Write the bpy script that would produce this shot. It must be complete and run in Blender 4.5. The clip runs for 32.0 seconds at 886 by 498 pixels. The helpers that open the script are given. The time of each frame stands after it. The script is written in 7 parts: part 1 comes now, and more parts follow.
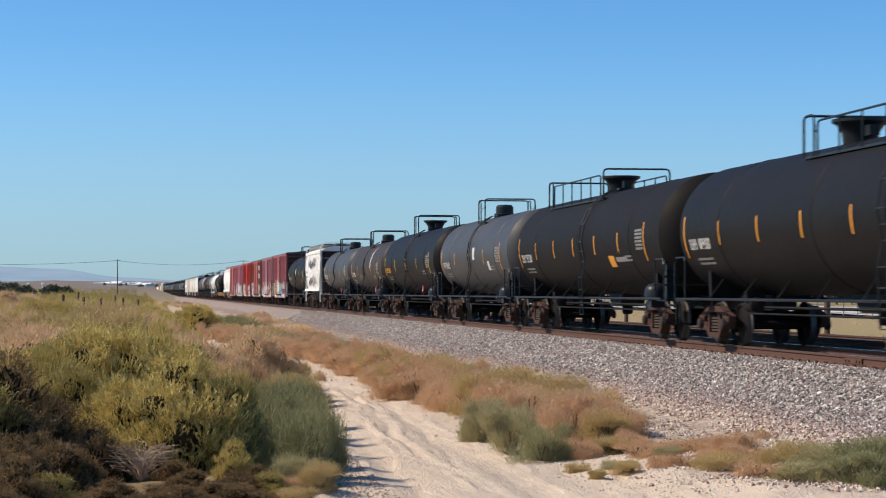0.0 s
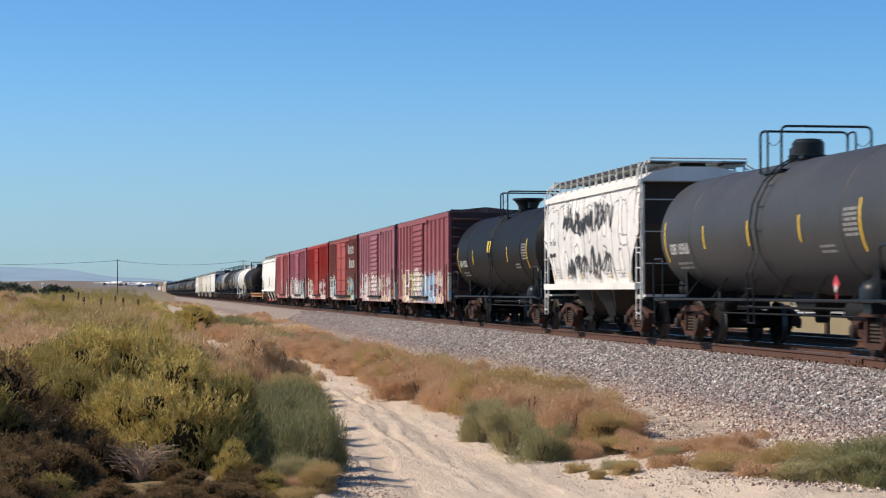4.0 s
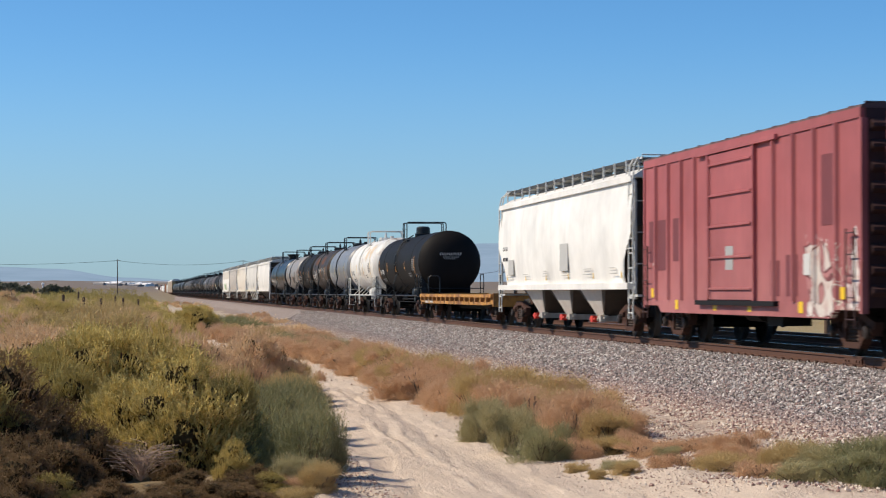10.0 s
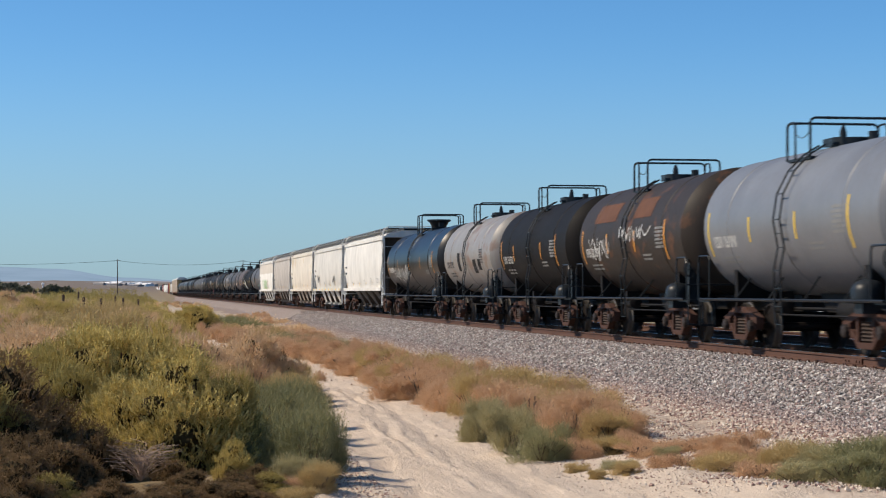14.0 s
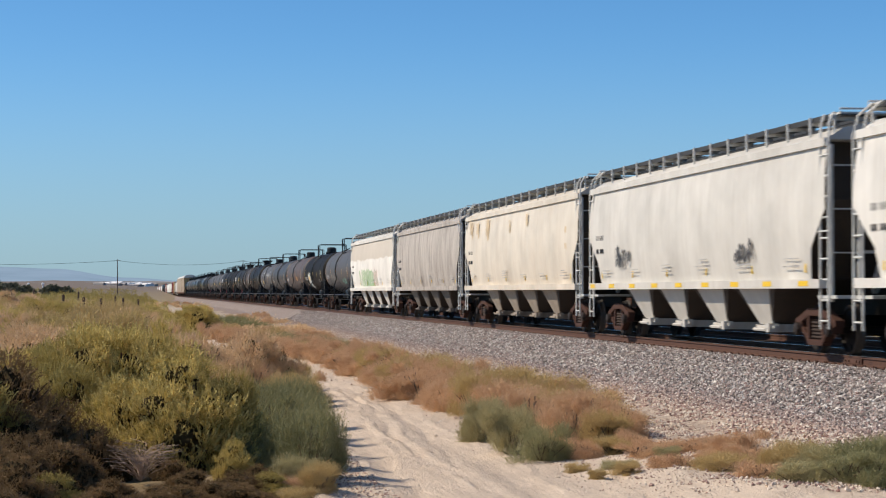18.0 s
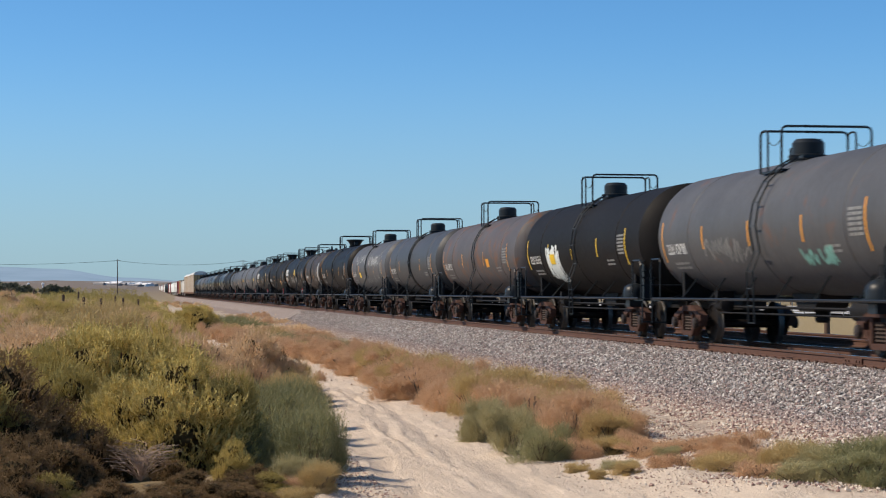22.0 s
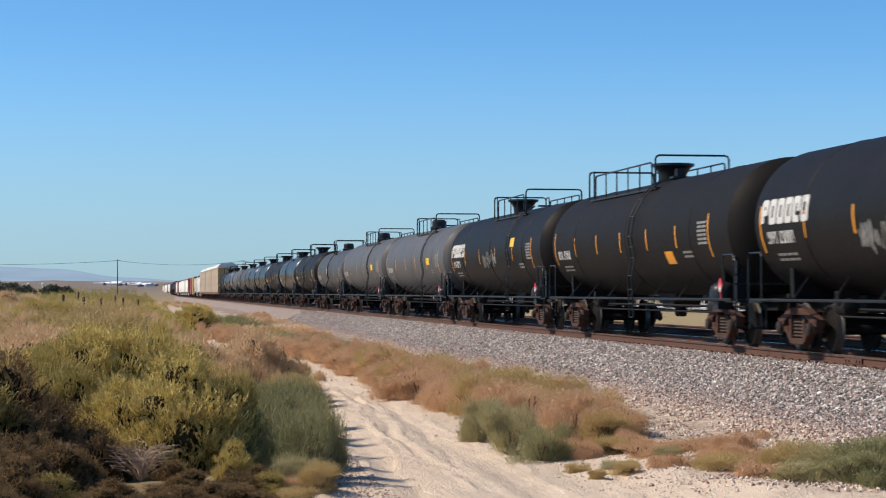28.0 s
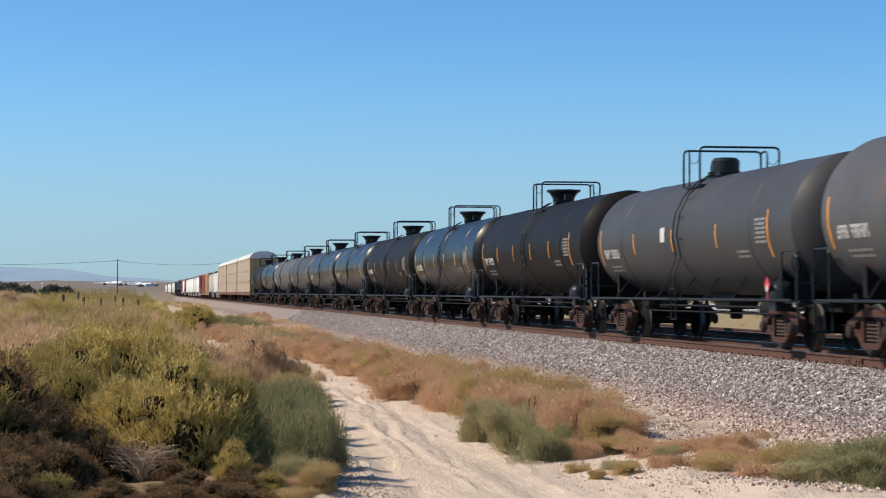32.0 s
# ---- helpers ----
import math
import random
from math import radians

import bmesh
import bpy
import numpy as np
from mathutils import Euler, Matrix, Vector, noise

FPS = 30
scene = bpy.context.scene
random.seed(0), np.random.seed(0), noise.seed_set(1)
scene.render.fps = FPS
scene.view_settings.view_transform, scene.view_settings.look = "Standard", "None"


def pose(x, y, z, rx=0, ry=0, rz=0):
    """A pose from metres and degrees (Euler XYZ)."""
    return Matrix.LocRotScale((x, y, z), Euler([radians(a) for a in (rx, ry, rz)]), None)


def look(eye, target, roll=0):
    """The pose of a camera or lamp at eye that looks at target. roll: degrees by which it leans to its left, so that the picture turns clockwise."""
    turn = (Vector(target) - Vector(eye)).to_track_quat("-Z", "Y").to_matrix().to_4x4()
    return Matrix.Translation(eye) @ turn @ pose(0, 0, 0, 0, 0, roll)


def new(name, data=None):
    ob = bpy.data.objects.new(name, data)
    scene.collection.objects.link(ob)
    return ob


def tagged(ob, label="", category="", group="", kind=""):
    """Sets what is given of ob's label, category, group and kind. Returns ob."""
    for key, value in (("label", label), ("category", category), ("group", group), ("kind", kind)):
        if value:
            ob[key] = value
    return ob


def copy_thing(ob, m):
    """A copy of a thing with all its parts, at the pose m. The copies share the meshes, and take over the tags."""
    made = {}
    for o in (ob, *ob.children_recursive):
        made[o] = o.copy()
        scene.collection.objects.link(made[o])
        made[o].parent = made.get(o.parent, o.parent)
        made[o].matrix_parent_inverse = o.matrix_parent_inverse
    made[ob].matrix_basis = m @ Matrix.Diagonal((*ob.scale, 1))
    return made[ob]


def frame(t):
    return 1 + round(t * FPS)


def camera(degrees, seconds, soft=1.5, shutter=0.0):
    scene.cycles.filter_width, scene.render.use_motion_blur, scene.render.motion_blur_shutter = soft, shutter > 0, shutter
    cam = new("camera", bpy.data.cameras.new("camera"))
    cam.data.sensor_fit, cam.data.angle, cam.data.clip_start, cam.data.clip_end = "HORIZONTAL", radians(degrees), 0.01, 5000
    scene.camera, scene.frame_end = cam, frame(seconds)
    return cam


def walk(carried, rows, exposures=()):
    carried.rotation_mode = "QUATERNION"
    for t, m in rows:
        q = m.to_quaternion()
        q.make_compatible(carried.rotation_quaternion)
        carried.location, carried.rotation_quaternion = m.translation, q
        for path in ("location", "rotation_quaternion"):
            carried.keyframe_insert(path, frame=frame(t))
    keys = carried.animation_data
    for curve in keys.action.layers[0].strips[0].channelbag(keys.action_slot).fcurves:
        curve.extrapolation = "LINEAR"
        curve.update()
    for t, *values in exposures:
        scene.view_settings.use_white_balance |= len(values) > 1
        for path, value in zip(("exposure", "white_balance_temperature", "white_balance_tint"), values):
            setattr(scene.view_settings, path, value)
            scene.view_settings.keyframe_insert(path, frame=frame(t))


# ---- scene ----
CAM_X, CAM_Y, CAM_Z = -13.98, -38.33, 1.18
YAW, PITCH = 8.668, 1.223          # degrees to the right of the track, and upwards
cam = camera(24.76, 32.0, soft=1.1, shutter=0.25)
CAM_POSE = pose(CAM_X, CAM_Y, CAM_Z, 90 + PITCH, 0, -YAW)
walk(cam, [(0.0, CAM_POSE), (32.0, CAM_POSE)], exposures=[(0.0, 0.07), (3.0, 0.05), (6.0, -0.01), (7.0, 0.05), (8.0, 0.07), (9.0, 0.01), (10.0, -0.03), (11.0, -0.03), (12.0, -0.04), (14.0, -0.07), (17.0, -0.07), (18.0, -0.09), (19.0, -0.11), (21.0, -0.09), (22.0, -0.05), (23.0, -0.03), (24.0, 0.06), (25.0, 0.1), (28.0, 0.11), (32.0, 0.08)])

# ---- light ----
SUN_EL = 42.0
SUN_DIR = Vector((-0.985, 0.173, 0.0)).normalized() * math.cos(radians(SUN_EL)) + Vector((0, 0, math.sin(radians(SUN_EL))))
world = bpy.data.worlds.new("world")
scene.world = world
world.use_nodes = True
wn = world.node_tree
sky = wn.nodes.new("ShaderNodeTexSky")
sky.sky_type = 'NISHITA'
sky.sun_disc = False
sky.sun_elevation = radians(SUN_EL)
sky.sun_rotation = math.atan2(SUN_DIR.x, SUN_DIR.y)
sky.air_density, sky.dust_density, sky.ozone_density = 0.6, 0.6, 2.0
wn.nodes["Background"].inputs["Strength"].default_value = 0.109
rich = wn.nodes.new("ShaderNodeHueSaturation")
rich.inputs["Saturation"].default_value = 1.15
wn.links.new(sky.outputs[0], rich.inputs["Color"])
clear = wn.nodes.new("ShaderNodeMix")
clear.data_type, clear.blend_type = 'RGBA', 'MULTIPLY'
clear.inputs[0].default_value = 1.0
clear.inputs[7].default_value = (0.86, 1.27, 1.42, 1)
wn.links.new(rich.outputs[0], clear.inputs[6])
# pale dust haze, thickening towards the horizon
way = wn.nodes.new("ShaderNodeTexCoord")
split = wn.nodes.new("ShaderNodeSeparateXYZ")
wn.links.new(way.outputs["Generated"], split.inputs[0])
thin = wn.nodes.new("ShaderNodeMapRange")
thin.interpolation_type = 'SMOOTHERSTEP'
wn.links.new(split.outputs[2], thin.inputs["Value"])
for key, value in (("From Min", -0.02), ("From Max", 0.15), ("To Min", 0.66), ("To Max", 0.0)):
    thin.inputs[key].default_value = value
haze = wn.nodes.new("ShaderNodeMix")
haze.data_type = 'RGBA'
wn.links.new(thin.outputs[0], haze.inputs[0])
wn.links.new(clear.outputs[2], haze.inputs[6])
haze.inputs[7].default_value = (3.25, 4.4, 5.25, 1)
wn.links.new(haze.outputs[2], wn.nodes["Background"].inputs["Color"])
sun_data = bpy.data.lights.new("sun", 'SUN')
sun_data.energy, sun_data.angle, sun_data.color = 5.0, radians(0.53), (1.0, 0.85, 0.675)
sun = new("sun", sun_data)
sun.matrix_world = look(SUN_DIR * 100, (0, 0, 0))


# ---- materials ----
class Nodes:
    """A node material under construction."""

    def __init__(self, name):
        self.m = bpy.data.materials.new(name)
        self.m.use_nodes = True
        self.t = self.m.node_tree
        self.b = self.t.nodes["Principled BSDF"]
        self.co = self.t.nodes.new("ShaderNodeTexCoord").outputs["Object"]

    def link(self, a, b):
        self.t.links.new(a, b)

    def put(self, socket, value):
        if hasattr(value, "is_output"):
            self.link(value, socket)
        elif isinstance(value, (tuple, list)) and len(value) == 3 and socket.type == 'RGBA':
            socket.default_value = (*value, 1)
        else:
            socket.default_value = value

    def mapped(self, scale, co=None):
        n = self.t.nodes.new("ShaderNodeMapping")
        self.link(co or self.co, n.inputs[0])
        n.inputs["Scale"].default_value = scale
        return n.outputs[0]

    def noise(self, scale, detail=4.0, co=None, rough=0.6, warp=0.0):
        n = self.t.nodes.new("ShaderNodeTexNoise")
        self.link(co or self.co, n.inputs["Vector"])
        n.inputs["Scale"].default_value, n.inputs["Detail"].default_value = scale, detail
        n.inputs["Roughness"].default_value, n.inputs["Distortion"].default_value = rough, warp
        return n.outputs["Fac"]

    def cells(self, scale, co=None, out="Color", feature='F1'):
        n = self.t.nodes.new("ShaderNodeTexVoronoi")
        n.feature = feature
        self.link(co or self.co, n.inputs["Vector"])
        n.inputs["Scale"].default_value = scale
        return n.outputs[out]

    def ramp(self, fac, stops, hard=False):
        n = self.t.nodes.new("ShaderNodeValToRGB")
        self.link(fac, n.inputs[0])
        if hard:
            n.color_ramp.interpolation = 'CONSTANT'
        while len(n.color_ramp.elements) < len(stops):
            n.color_ramp.elements.new(0.5)
        for e, (p, c) in zip(n.color_ramp.elements, stops):
            e.position = p
            e.color = (c, c, c, 1) if not isinstance(c, tuple) else (*c, 1)
        return n.outputs[0]

    def mix(self, fac, a, b, mode='MIX'):
        n = self.t.nodes.new("ShaderNodeMix")
        n.data_type, n.blend_type = 'RGBA', mode
        self.put(n.inputs[0], fac)
        self.put(n.inputs[6], a)
        self.put(n.inputs[7], b)
        return n.outputs[2]

    def math(self, op, a, b=0.0, clamp=False):
        n = self.t.nodes.new("ShaderNodeMath")
        n.operation, n.use_clamp = op, clamp
        self.put(n.inputs[0], a)
        self.put(n.inputs[1], b)
        return n.outputs[0]

    def xyz(self):
        n = self.t.nodes.new("ShaderNodeSeparateXYZ")
        self.link(self.co, n.inputs[0])
        return n.outputs

    def random(self):
        return self.t.nodes.new("ShaderNodeObjectInfo").outputs["Random"]

    def island(self):
        return self.t.nodes.new("ShaderNodeNewGeometry").outputs["Random Per Island"]

    def bump(self, height, strength=0.3, dist=0.01):
        n = self.t.nodes.new("ShaderNodeBump")
        n.inputs["Strength"].default_value, n.inputs["Distance"].default_value = strength, dist
        self.link(height, n.inputs["Height"])
        self.link(n.outputs[0], self.b.inputs["Normal"])

    def done(self, color, rough=0.6, metal=0.0, spec=0.5):
        self.put(self.b.inputs["Base Color"], color)
        self.put(self.b.inputs["Roughness"], rough)
        self.put(self.b.inputs["Metallic"], metal)
        self.b.inputs["Specular IOR Level"].default_value = spec
        return self.m


def shade(c, k):
    return tuple(min(1.0, v * k) for v in c)


def painted(name, base, rough=0.5, dirt=(0.16, 0.11, 0.08), amount=0.35, streak=0.3, rust=0.0, gloss_var=0.15, spec=0.35):
    """Weathered paint on steel: blotches, run-down streaks, road dust and rust spots."""
    n = Nodes(name)
    big = n.noise(0.55, 4)
    fine = n.noise(9, 5)
    runs = n.noise(1.0, 4, n.mapped((6, 6, 0.35)))
    col = n.mix(n.ramp(big, [(0.3, 0.0), (0.75, 1.0)]), shade(base, 0.82), shade(base, 1.18))
    col = n.mix(n.math('MULTIPLY', n.ramp(runs, [(0.45, 0.0), (0.75, 1.0)]), streak), col, dirt)
    low = n.math('SUBTRACT', 2.6, n.xyz()[2])
    low = n.math('MULTIPLY', n.ramp(n.math('MULTIPLY', n.math('ADD', low, n.math('MULTIPLY', big, 1.6)), 0.3), [(0.15, 0.0), (0.95, 1.0)]), amount)
    col = n.mix(n.math('MULTIPLY', low, n.ramp(fine, [(0.25, 0.4), (0.75, 1.0)])), col, dirt)
    if rust:
        spots = n.ramp(n.noise(1.1, 6, warp=0.6), [(0.62 - 0.19 * rust, 0.0), (0.77 - 0.2 * rust, 1.0)])
        col = n.mix(n.math('MULTIPLY', spots, 0.85), col, (0.17, 0.07, 0.03))
    n.bump(fine, 0.12, 0.01)
    return n.done(col, n.math('ADD', rough, n.math('MULTIPLY', n.math('SUBTRACT', fine, 0.5), gloss_var)), 0.0, spec)


def plain(name, base, rough=0.6, metal=0.0, var=0.25, scale=6.0, bump=0.2, spec=0.22):
    n = Nodes(name)
    f = n.noise(scale, 5)
    g = n.noise(scale * 0.13, 3)
    col = n.mix(f, shade(base, 1 - var), shade(base, 1 + var))
    col = n.mix(n.math('MULTIPLY', g, 0.4), col, shade(base, 0.75))
    n.bump(f, bump, 0.008)
    return n.done(col, rough, metal, spec)


def sprayed(name, base, palette, top=2.3, low=0.7, y0=-9.0, y1=9.0, cell=0.85, dense=0.7, dirt=(0.12, 0.07, 0.055), skip=None, ink=None, holes=0.63, upper=None):
    """Painted car side with sprayed letters along its lower part; palette runs along the car, its last colour is the pale fill."""
    n = Nodes(name)
    x, y, z = n.xyz()
    ink = ink or shade(base, 0.3)
    big = n.noise(0.5, 4)
    fine = n.noise(9, 5)
    runs = n.noise(1.0, 4, n.mapped((6, 7, 0.3)))
    col = n.mix(n.ramp(big, [(0.3, 0.0), (0.75, 1.0)]), shade(base, 0.84), shade(base, 1.2))
    col = n.mix(n.math('MULTIPLY', n.ramp(runs, [(0.5, 0.0), (0.8, 1.0)]), 0.3), col, dirt)
    dust = n.math('MULTIPLY', n.ramp(n.math('MULTIPLY', n.math('SUBTRACT', 3.2, z), 0.4), [(0.1, 0.0), (0.9, 0.2)]), big)
    col = n.mix(dust, col, (0.5, 0.4, 0.34))
    if upper:
        tide = n.math('ADD', z, n.math('MULTIPLY', n.noise(0.8, 4), 0.35))
        col = n.mix(n.ramp(n.math('MULTIPLY', n.math('SUBTRACT', tide, 3.0), 4.0), [(0.3, 0.0), (0.6, 0.75)]), col, upper)
    # letters with round corners, each of its own height, with counters and notches
    cell = cell * 1.3
    warp = n.math('MULTIPLY', n.math('SUBTRACT', n.noise(1.5, 2, n.mapped((0.0, 1.0, 1.0))), 0.5), 0.55)
    bend = n.math('MULTIPLY', n.math('SUBTRACT', n.noise(1.9, 2, n.mapped((0.0, 1.0, 1.0))), 0.5), 0.5)
    along = n.math('ADD', n.math('ADD', y, warp), n.math('MULTIPLY', z, -0.14))
    row = n.math('DIVIDE', along, cell)
    index = n.math('FLOOR', row)

    def chance(k):
        v = n.t.nodes.new("ShaderNodeTexWhiteNoise")
        v.noise_dimensions = '1D'
        n.link(n.math('ADD', index, k), v.inputs["W"])
        return v.outputs["Value"]

    def box_distance(a, b, ha, hb, round_by):
        qa = n.math('MAXIMUM', n.math('SUBTRACT', n.math('ABSOLUTE', a), ha - round_by), 0.0)
        qb = n.math('MAXIMUM', n.math('SUBTRACT', n.math('ABSOLUTE', b), hb - round_by), 0.0)
        return n.math('SUBTRACT', n.math('SQRT', n.math('ADD', n.math('MULTIPLY', qa, qa), n.math('MULTIPLY', qb, qb))), round_by)
    r1, r2, r3, r4 = chance(0.13), chance(7.31), chance(19.7), chance(31.1)
    u = n.math('MULTIPLY', n.math('SUBTRACT', n.math('SUBTRACT', row, index), 0.5), cell)
    tall = n.math('MULTIPLY', n.math('ADD', 0.72, n.math('MULTIPLY', r1, 0.28)), top - low)
    v = n.math('SUBTRACT', n.math('ADD', n.math('SUBTRACT', z, low), bend), n.math('MULTIPLY', tall, 0.5))
    v = n.math('MULTIPLY', n.math('DIVIDE', v, tall), top - low)
    hw, hh = cell * 0.5, (top - low) * 0.5
    shell = box_distance(u, v, hw * 1.02, hh, hw * 0.62)
    body = n.math('LESS_THAN', shell, 0.0)
    rim = n.math('LESS_THAN', n.math('ABSOLUTE', shell), 0.045)
    flip = n.math('SUBTRACT', n.math('MULTIPLY', n.math('GREATER_THAN', r2, 0.5), 2.0), 1.0)
    high = n.math('SUBTRACT', n.math('MULTIPLY', v, flip), hh * 0.38)
    counter = box_distance(n.math('ADD', u, n.math('MULTIPLY', n.math('SUBTRACT', r3, 0.5), 0.2)), high, hw * 0.3, hh * 0.24, hw * 0.22)
    notch = box_distance(n.math('SUBTRACT', u, n.math('MULTIPLY', n.math('SUBTRACT', r4, 0.5), 0.3)), n.math('ADD', n.math('MULTIPLY', v, flip), hh * 0.75), hw * 0.2, hh * 0.6, hw * 0.1)
    across = box_distance(n.math('SUBTRACT', n.math('MULTIPLY', u, flip), hw * 0.7), n.math('ADD', v, n.math('MULTIPLY', n.math('SUBTRACT', r3, 0.5), 0.4)), hw * 0.7, hh * 0.12, hw * 0.1)
    across = n.math('ADD', across, n.math('GREATER_THAN', r4, 0.5))
    inner = n.math('MINIMUM', n.math('MINIMUM', counter, notch), across)
    stroke = n.math('LESS_THAN', inner, 0.0)
    edge = n.math('LESS_THAN', n.math('ABSOLUTE', inner), 0.03)
    # colour of the fill, changing along the car
    where = n.math('DIVIDE', n.math('SUBTRACT', y, y0), y1 - y0)
    where = n.math('ADD', where, n.math('MULTIPLY', n.math('SUBTRACT', n.noise(1.3, 3), 0.5), 0.35), True)
    step = 1.0 / (len(palette) - 1)
    fill = n.ramp(where, [(i * step, c) for i, c in enumerate(palette[:-1])], True)
    cloud = n.noise(1.2, 3)
    fill = n.mix(n.math('GREATER_THAN', n.math('ADD', n.math('MULTIPLY', r1, 0.5), cloud), 0.74), fill, palette[-1])
    fill = n.mix(n.math('MULTIPLY', n.math('GREATER_THAN', n.noise(2.6, 2, n.mapped((0, 1, 1.6))), 0.6), 0.5), fill, shade(palette[-1], 0.7))
    # older tags showing through behind the letters
    form = n.noise(1.25, 1.0, n.mapped((0.0, 1.7, 0.9)), 0.5, 1.6)
    line = n.math('LESS_THAN', n.math('ABSOLUTE', n.math('SUBTRACT', form, 0.47)), 0.02)
    line = n.math('MAXIMUM', line, n.math('LESS_THAN', n.math('ABSOLUTE', n.math('SUBTRACT', form, 0.58)), 0.013))
    halo = n.math('MULTIPLY', n.math('LESS_THAN', shell, 0.1), n.math('GREATER_THAN', cloud, 0.46))
    drip = n.math('LESS_THAN', z, n.math('ADD', top - 0.35, n.math('MULTIPLY', n.math('SUBTRACT', n.noise(1.6, 4, n.mapped((0, 1.6, 0.5))), 0.5), 1.4)))
    old = n.math('MULTIPLY', n.math('MAXIMUM', line, n.math('MULTIPLY', n.math('GREATER_THAN', cloud, 0.56), 0.45)), drip)
    m = n.math('MULTIPLY', n.math('LESS_THAN', chance(47.9), dense), n.math('MAXIMUM', body, halo))
    m = n.math('MULTIPLY', m, n.math('LESS_THAN', n.math('SUBTRACT', form, n.math('MULTIPLY', body, 0.06)), holes))
    m = n.math('MAXIMUM', m, old)
    m = n.math('MULTIPLY', m, n.math('GREATER_THAN', z, low))
    m = n.math('MULTIPLY', m, n.math('LESS_THAN', z, top + 0.1))
    for a, b in ((y0, y1),):
        m = n.math('MULTIPLY', m, n.math('GREATER_THAN', along, a))
        m = n.math('MULTIPLY', m, n.math('LESS_THAN', along, b))
    if skip:
        m = n.math('MULTIPLY', m, n.math('MAXIMUM', n.math('LESS_THAN', y, skip[0]), n.math('GREATER_THAN', y, skip[1])))
    dark = n.math('MULTIPLY', body, n.math('MAXIMUM', rim, edge))
    fill = n.mix(n.math('MULTIPLY', n.math('MULTIPLY', body, stroke), 0.8), fill, shade(base, 1.1))
    fill = n.mix(dark, fill, ink)
    wear = n.ramp(n.noise(5.0, 4), [(0.3, 0.45), (0.55, 0.93)])
    col = n.mix(n.math('MULTIPLY', m, wear), col, fill)
    n.bump(fine, 0.1, 0.01)
    return n.done(col, 0.6, 0.0, 0.18)


BLACK = painted("black_tank_paint", (0.0125, 0.0115, 0.0112), 0.52, (0.016, 0.0135, 0.012), 0.3, 0.15, spec=0.08)
DULL = painted("dull_black_tank_paint", (0.013, 0.0118, 0.0112), 0.6, (0.017, 0.014, 0.012), 0.35, 0.2, spec=0.08)
GLOSS = painted("blue_black_tank_paint", (0.0115, 0.0118, 0.013), 0.36, (0.02, 0.017, 0.015), 0.3, 0.12, spec=0.26)
GREY = painted("grey_tank_paint", (0.085, 0.086, 0.09), 0.52, (0.055, 0.048, 0.044), 0.4, 0.35, 0.05, spec=0.17)
MIDGREY = painted("dark_grey_tank_paint", (0.054, 0.055, 0.058), 0.5, (0.038, 0.033, 0.03), 0.4, 0.3, spec=0.18)
RUSTGREY = painted("rust_stained_grey_paint", (0.085, 0.08, 0.082), 0.56, (0.075, 0.045, 0.032), 0.35, 0.4, 0.4, spec=0.15)
BROWN = painted("brown_black_tank_paint", (0.036, 0.029, 0.024), 0.54, (0.055, 0.04, 0.03), 0.4, 0.3, 0.2, spec=0.15)
WHITETANK = painted("stained_white_tank_paint", (0.70, 0.69, 0.65), 0.45, (0.5, 0.33, 0.15), 0.3, 0.3, 0.2)
PALETANK = painted("pale_grey_tank_paint", (0.245, 0.235, 0.22), 0.45, (0.18, 0.12, 0.09), 0.4, 0.3, 0.35)
BLUEGREY = painted("blue_grey_tank_paint", (0.165, 0.176, 0.193), 0.42, (0.14, 0.11, 0.09), 0.35, 0.2)
WHITEHOP = painted("white_hopper_paint", (0.78, 0.77, 0.73), 0.5, (0.5, 0.44, 0.36), 0.12, 0.15)
CREAMHOP = painted("cream_hopper_paint", (0.66, 0.61, 0.52), 0.55, (0.42, 0.25, 0.11), 0.25, 0.22)
PALEHOP = painted("pale_grey_hopper_paint", (0.61, 0.59, 0.54), 0.55, (0.36, 0.31, 0.25), 0.25, 0.25)
GREYHOP = painted("streaked_grey_hopper_paint", (0.49, 0.45, 0.40), 0.6, (0.15, 0.115, 0.095), 0.35, 0.95)
LIGHTHOP = painted("two_tone_white_hopper_paint", (0.68, 0.66, 0.61), 0.55, (0.45, 0.38, 0.3), 0.2, 0.3)
TAGHOP = sprayed("sprayed_white_hopper_side", (0.70, 0.68, 0.65), [(0.66, 0.65, 0.63), (0.58, 0.57, 0.56), (0.62, 0.61, 0.6), (0.75, 0.74, 0.72)], 4.4, 1.3, -6, 6, 1.3, 0.9, ink=(0.05, 0.05, 0.055))
GREENHOP = sprayed("green_sprayed_hopper_side", (0.74, 0.72, 0.67), [(0.66, 0.45, 0.42), (0.26, 0.46, 0.2), (0.20, 0.40, 0.13), (0.30, 0.5, 0.2), (0.5, 0.6, 0.42)], 2.5, 1.5, -3.5, 4.9, 0.5, 0.95, (0.4, 0.34, 0.27), ink=(0.10, 0.2, 0.08), upper=(0.50, 0.44, 0.36))
MAROON1 = sprayed("maroon_side_blue_yellow_spray", (0.245, 0.076, 0.088), [(0.62, 0.5, 0.42), (0.30, 0.5, 0.68), (0.34, 0.52, 0.66), (0.66, 0.64, 0.5), (0.56, 0.6, 0.3), (0.6, 0.58, 0.34), (0.74, 0.72, 0.68)], 2.35, 0.72, -6.6, 6.0, 0.95, 0.98, holes=0.66)
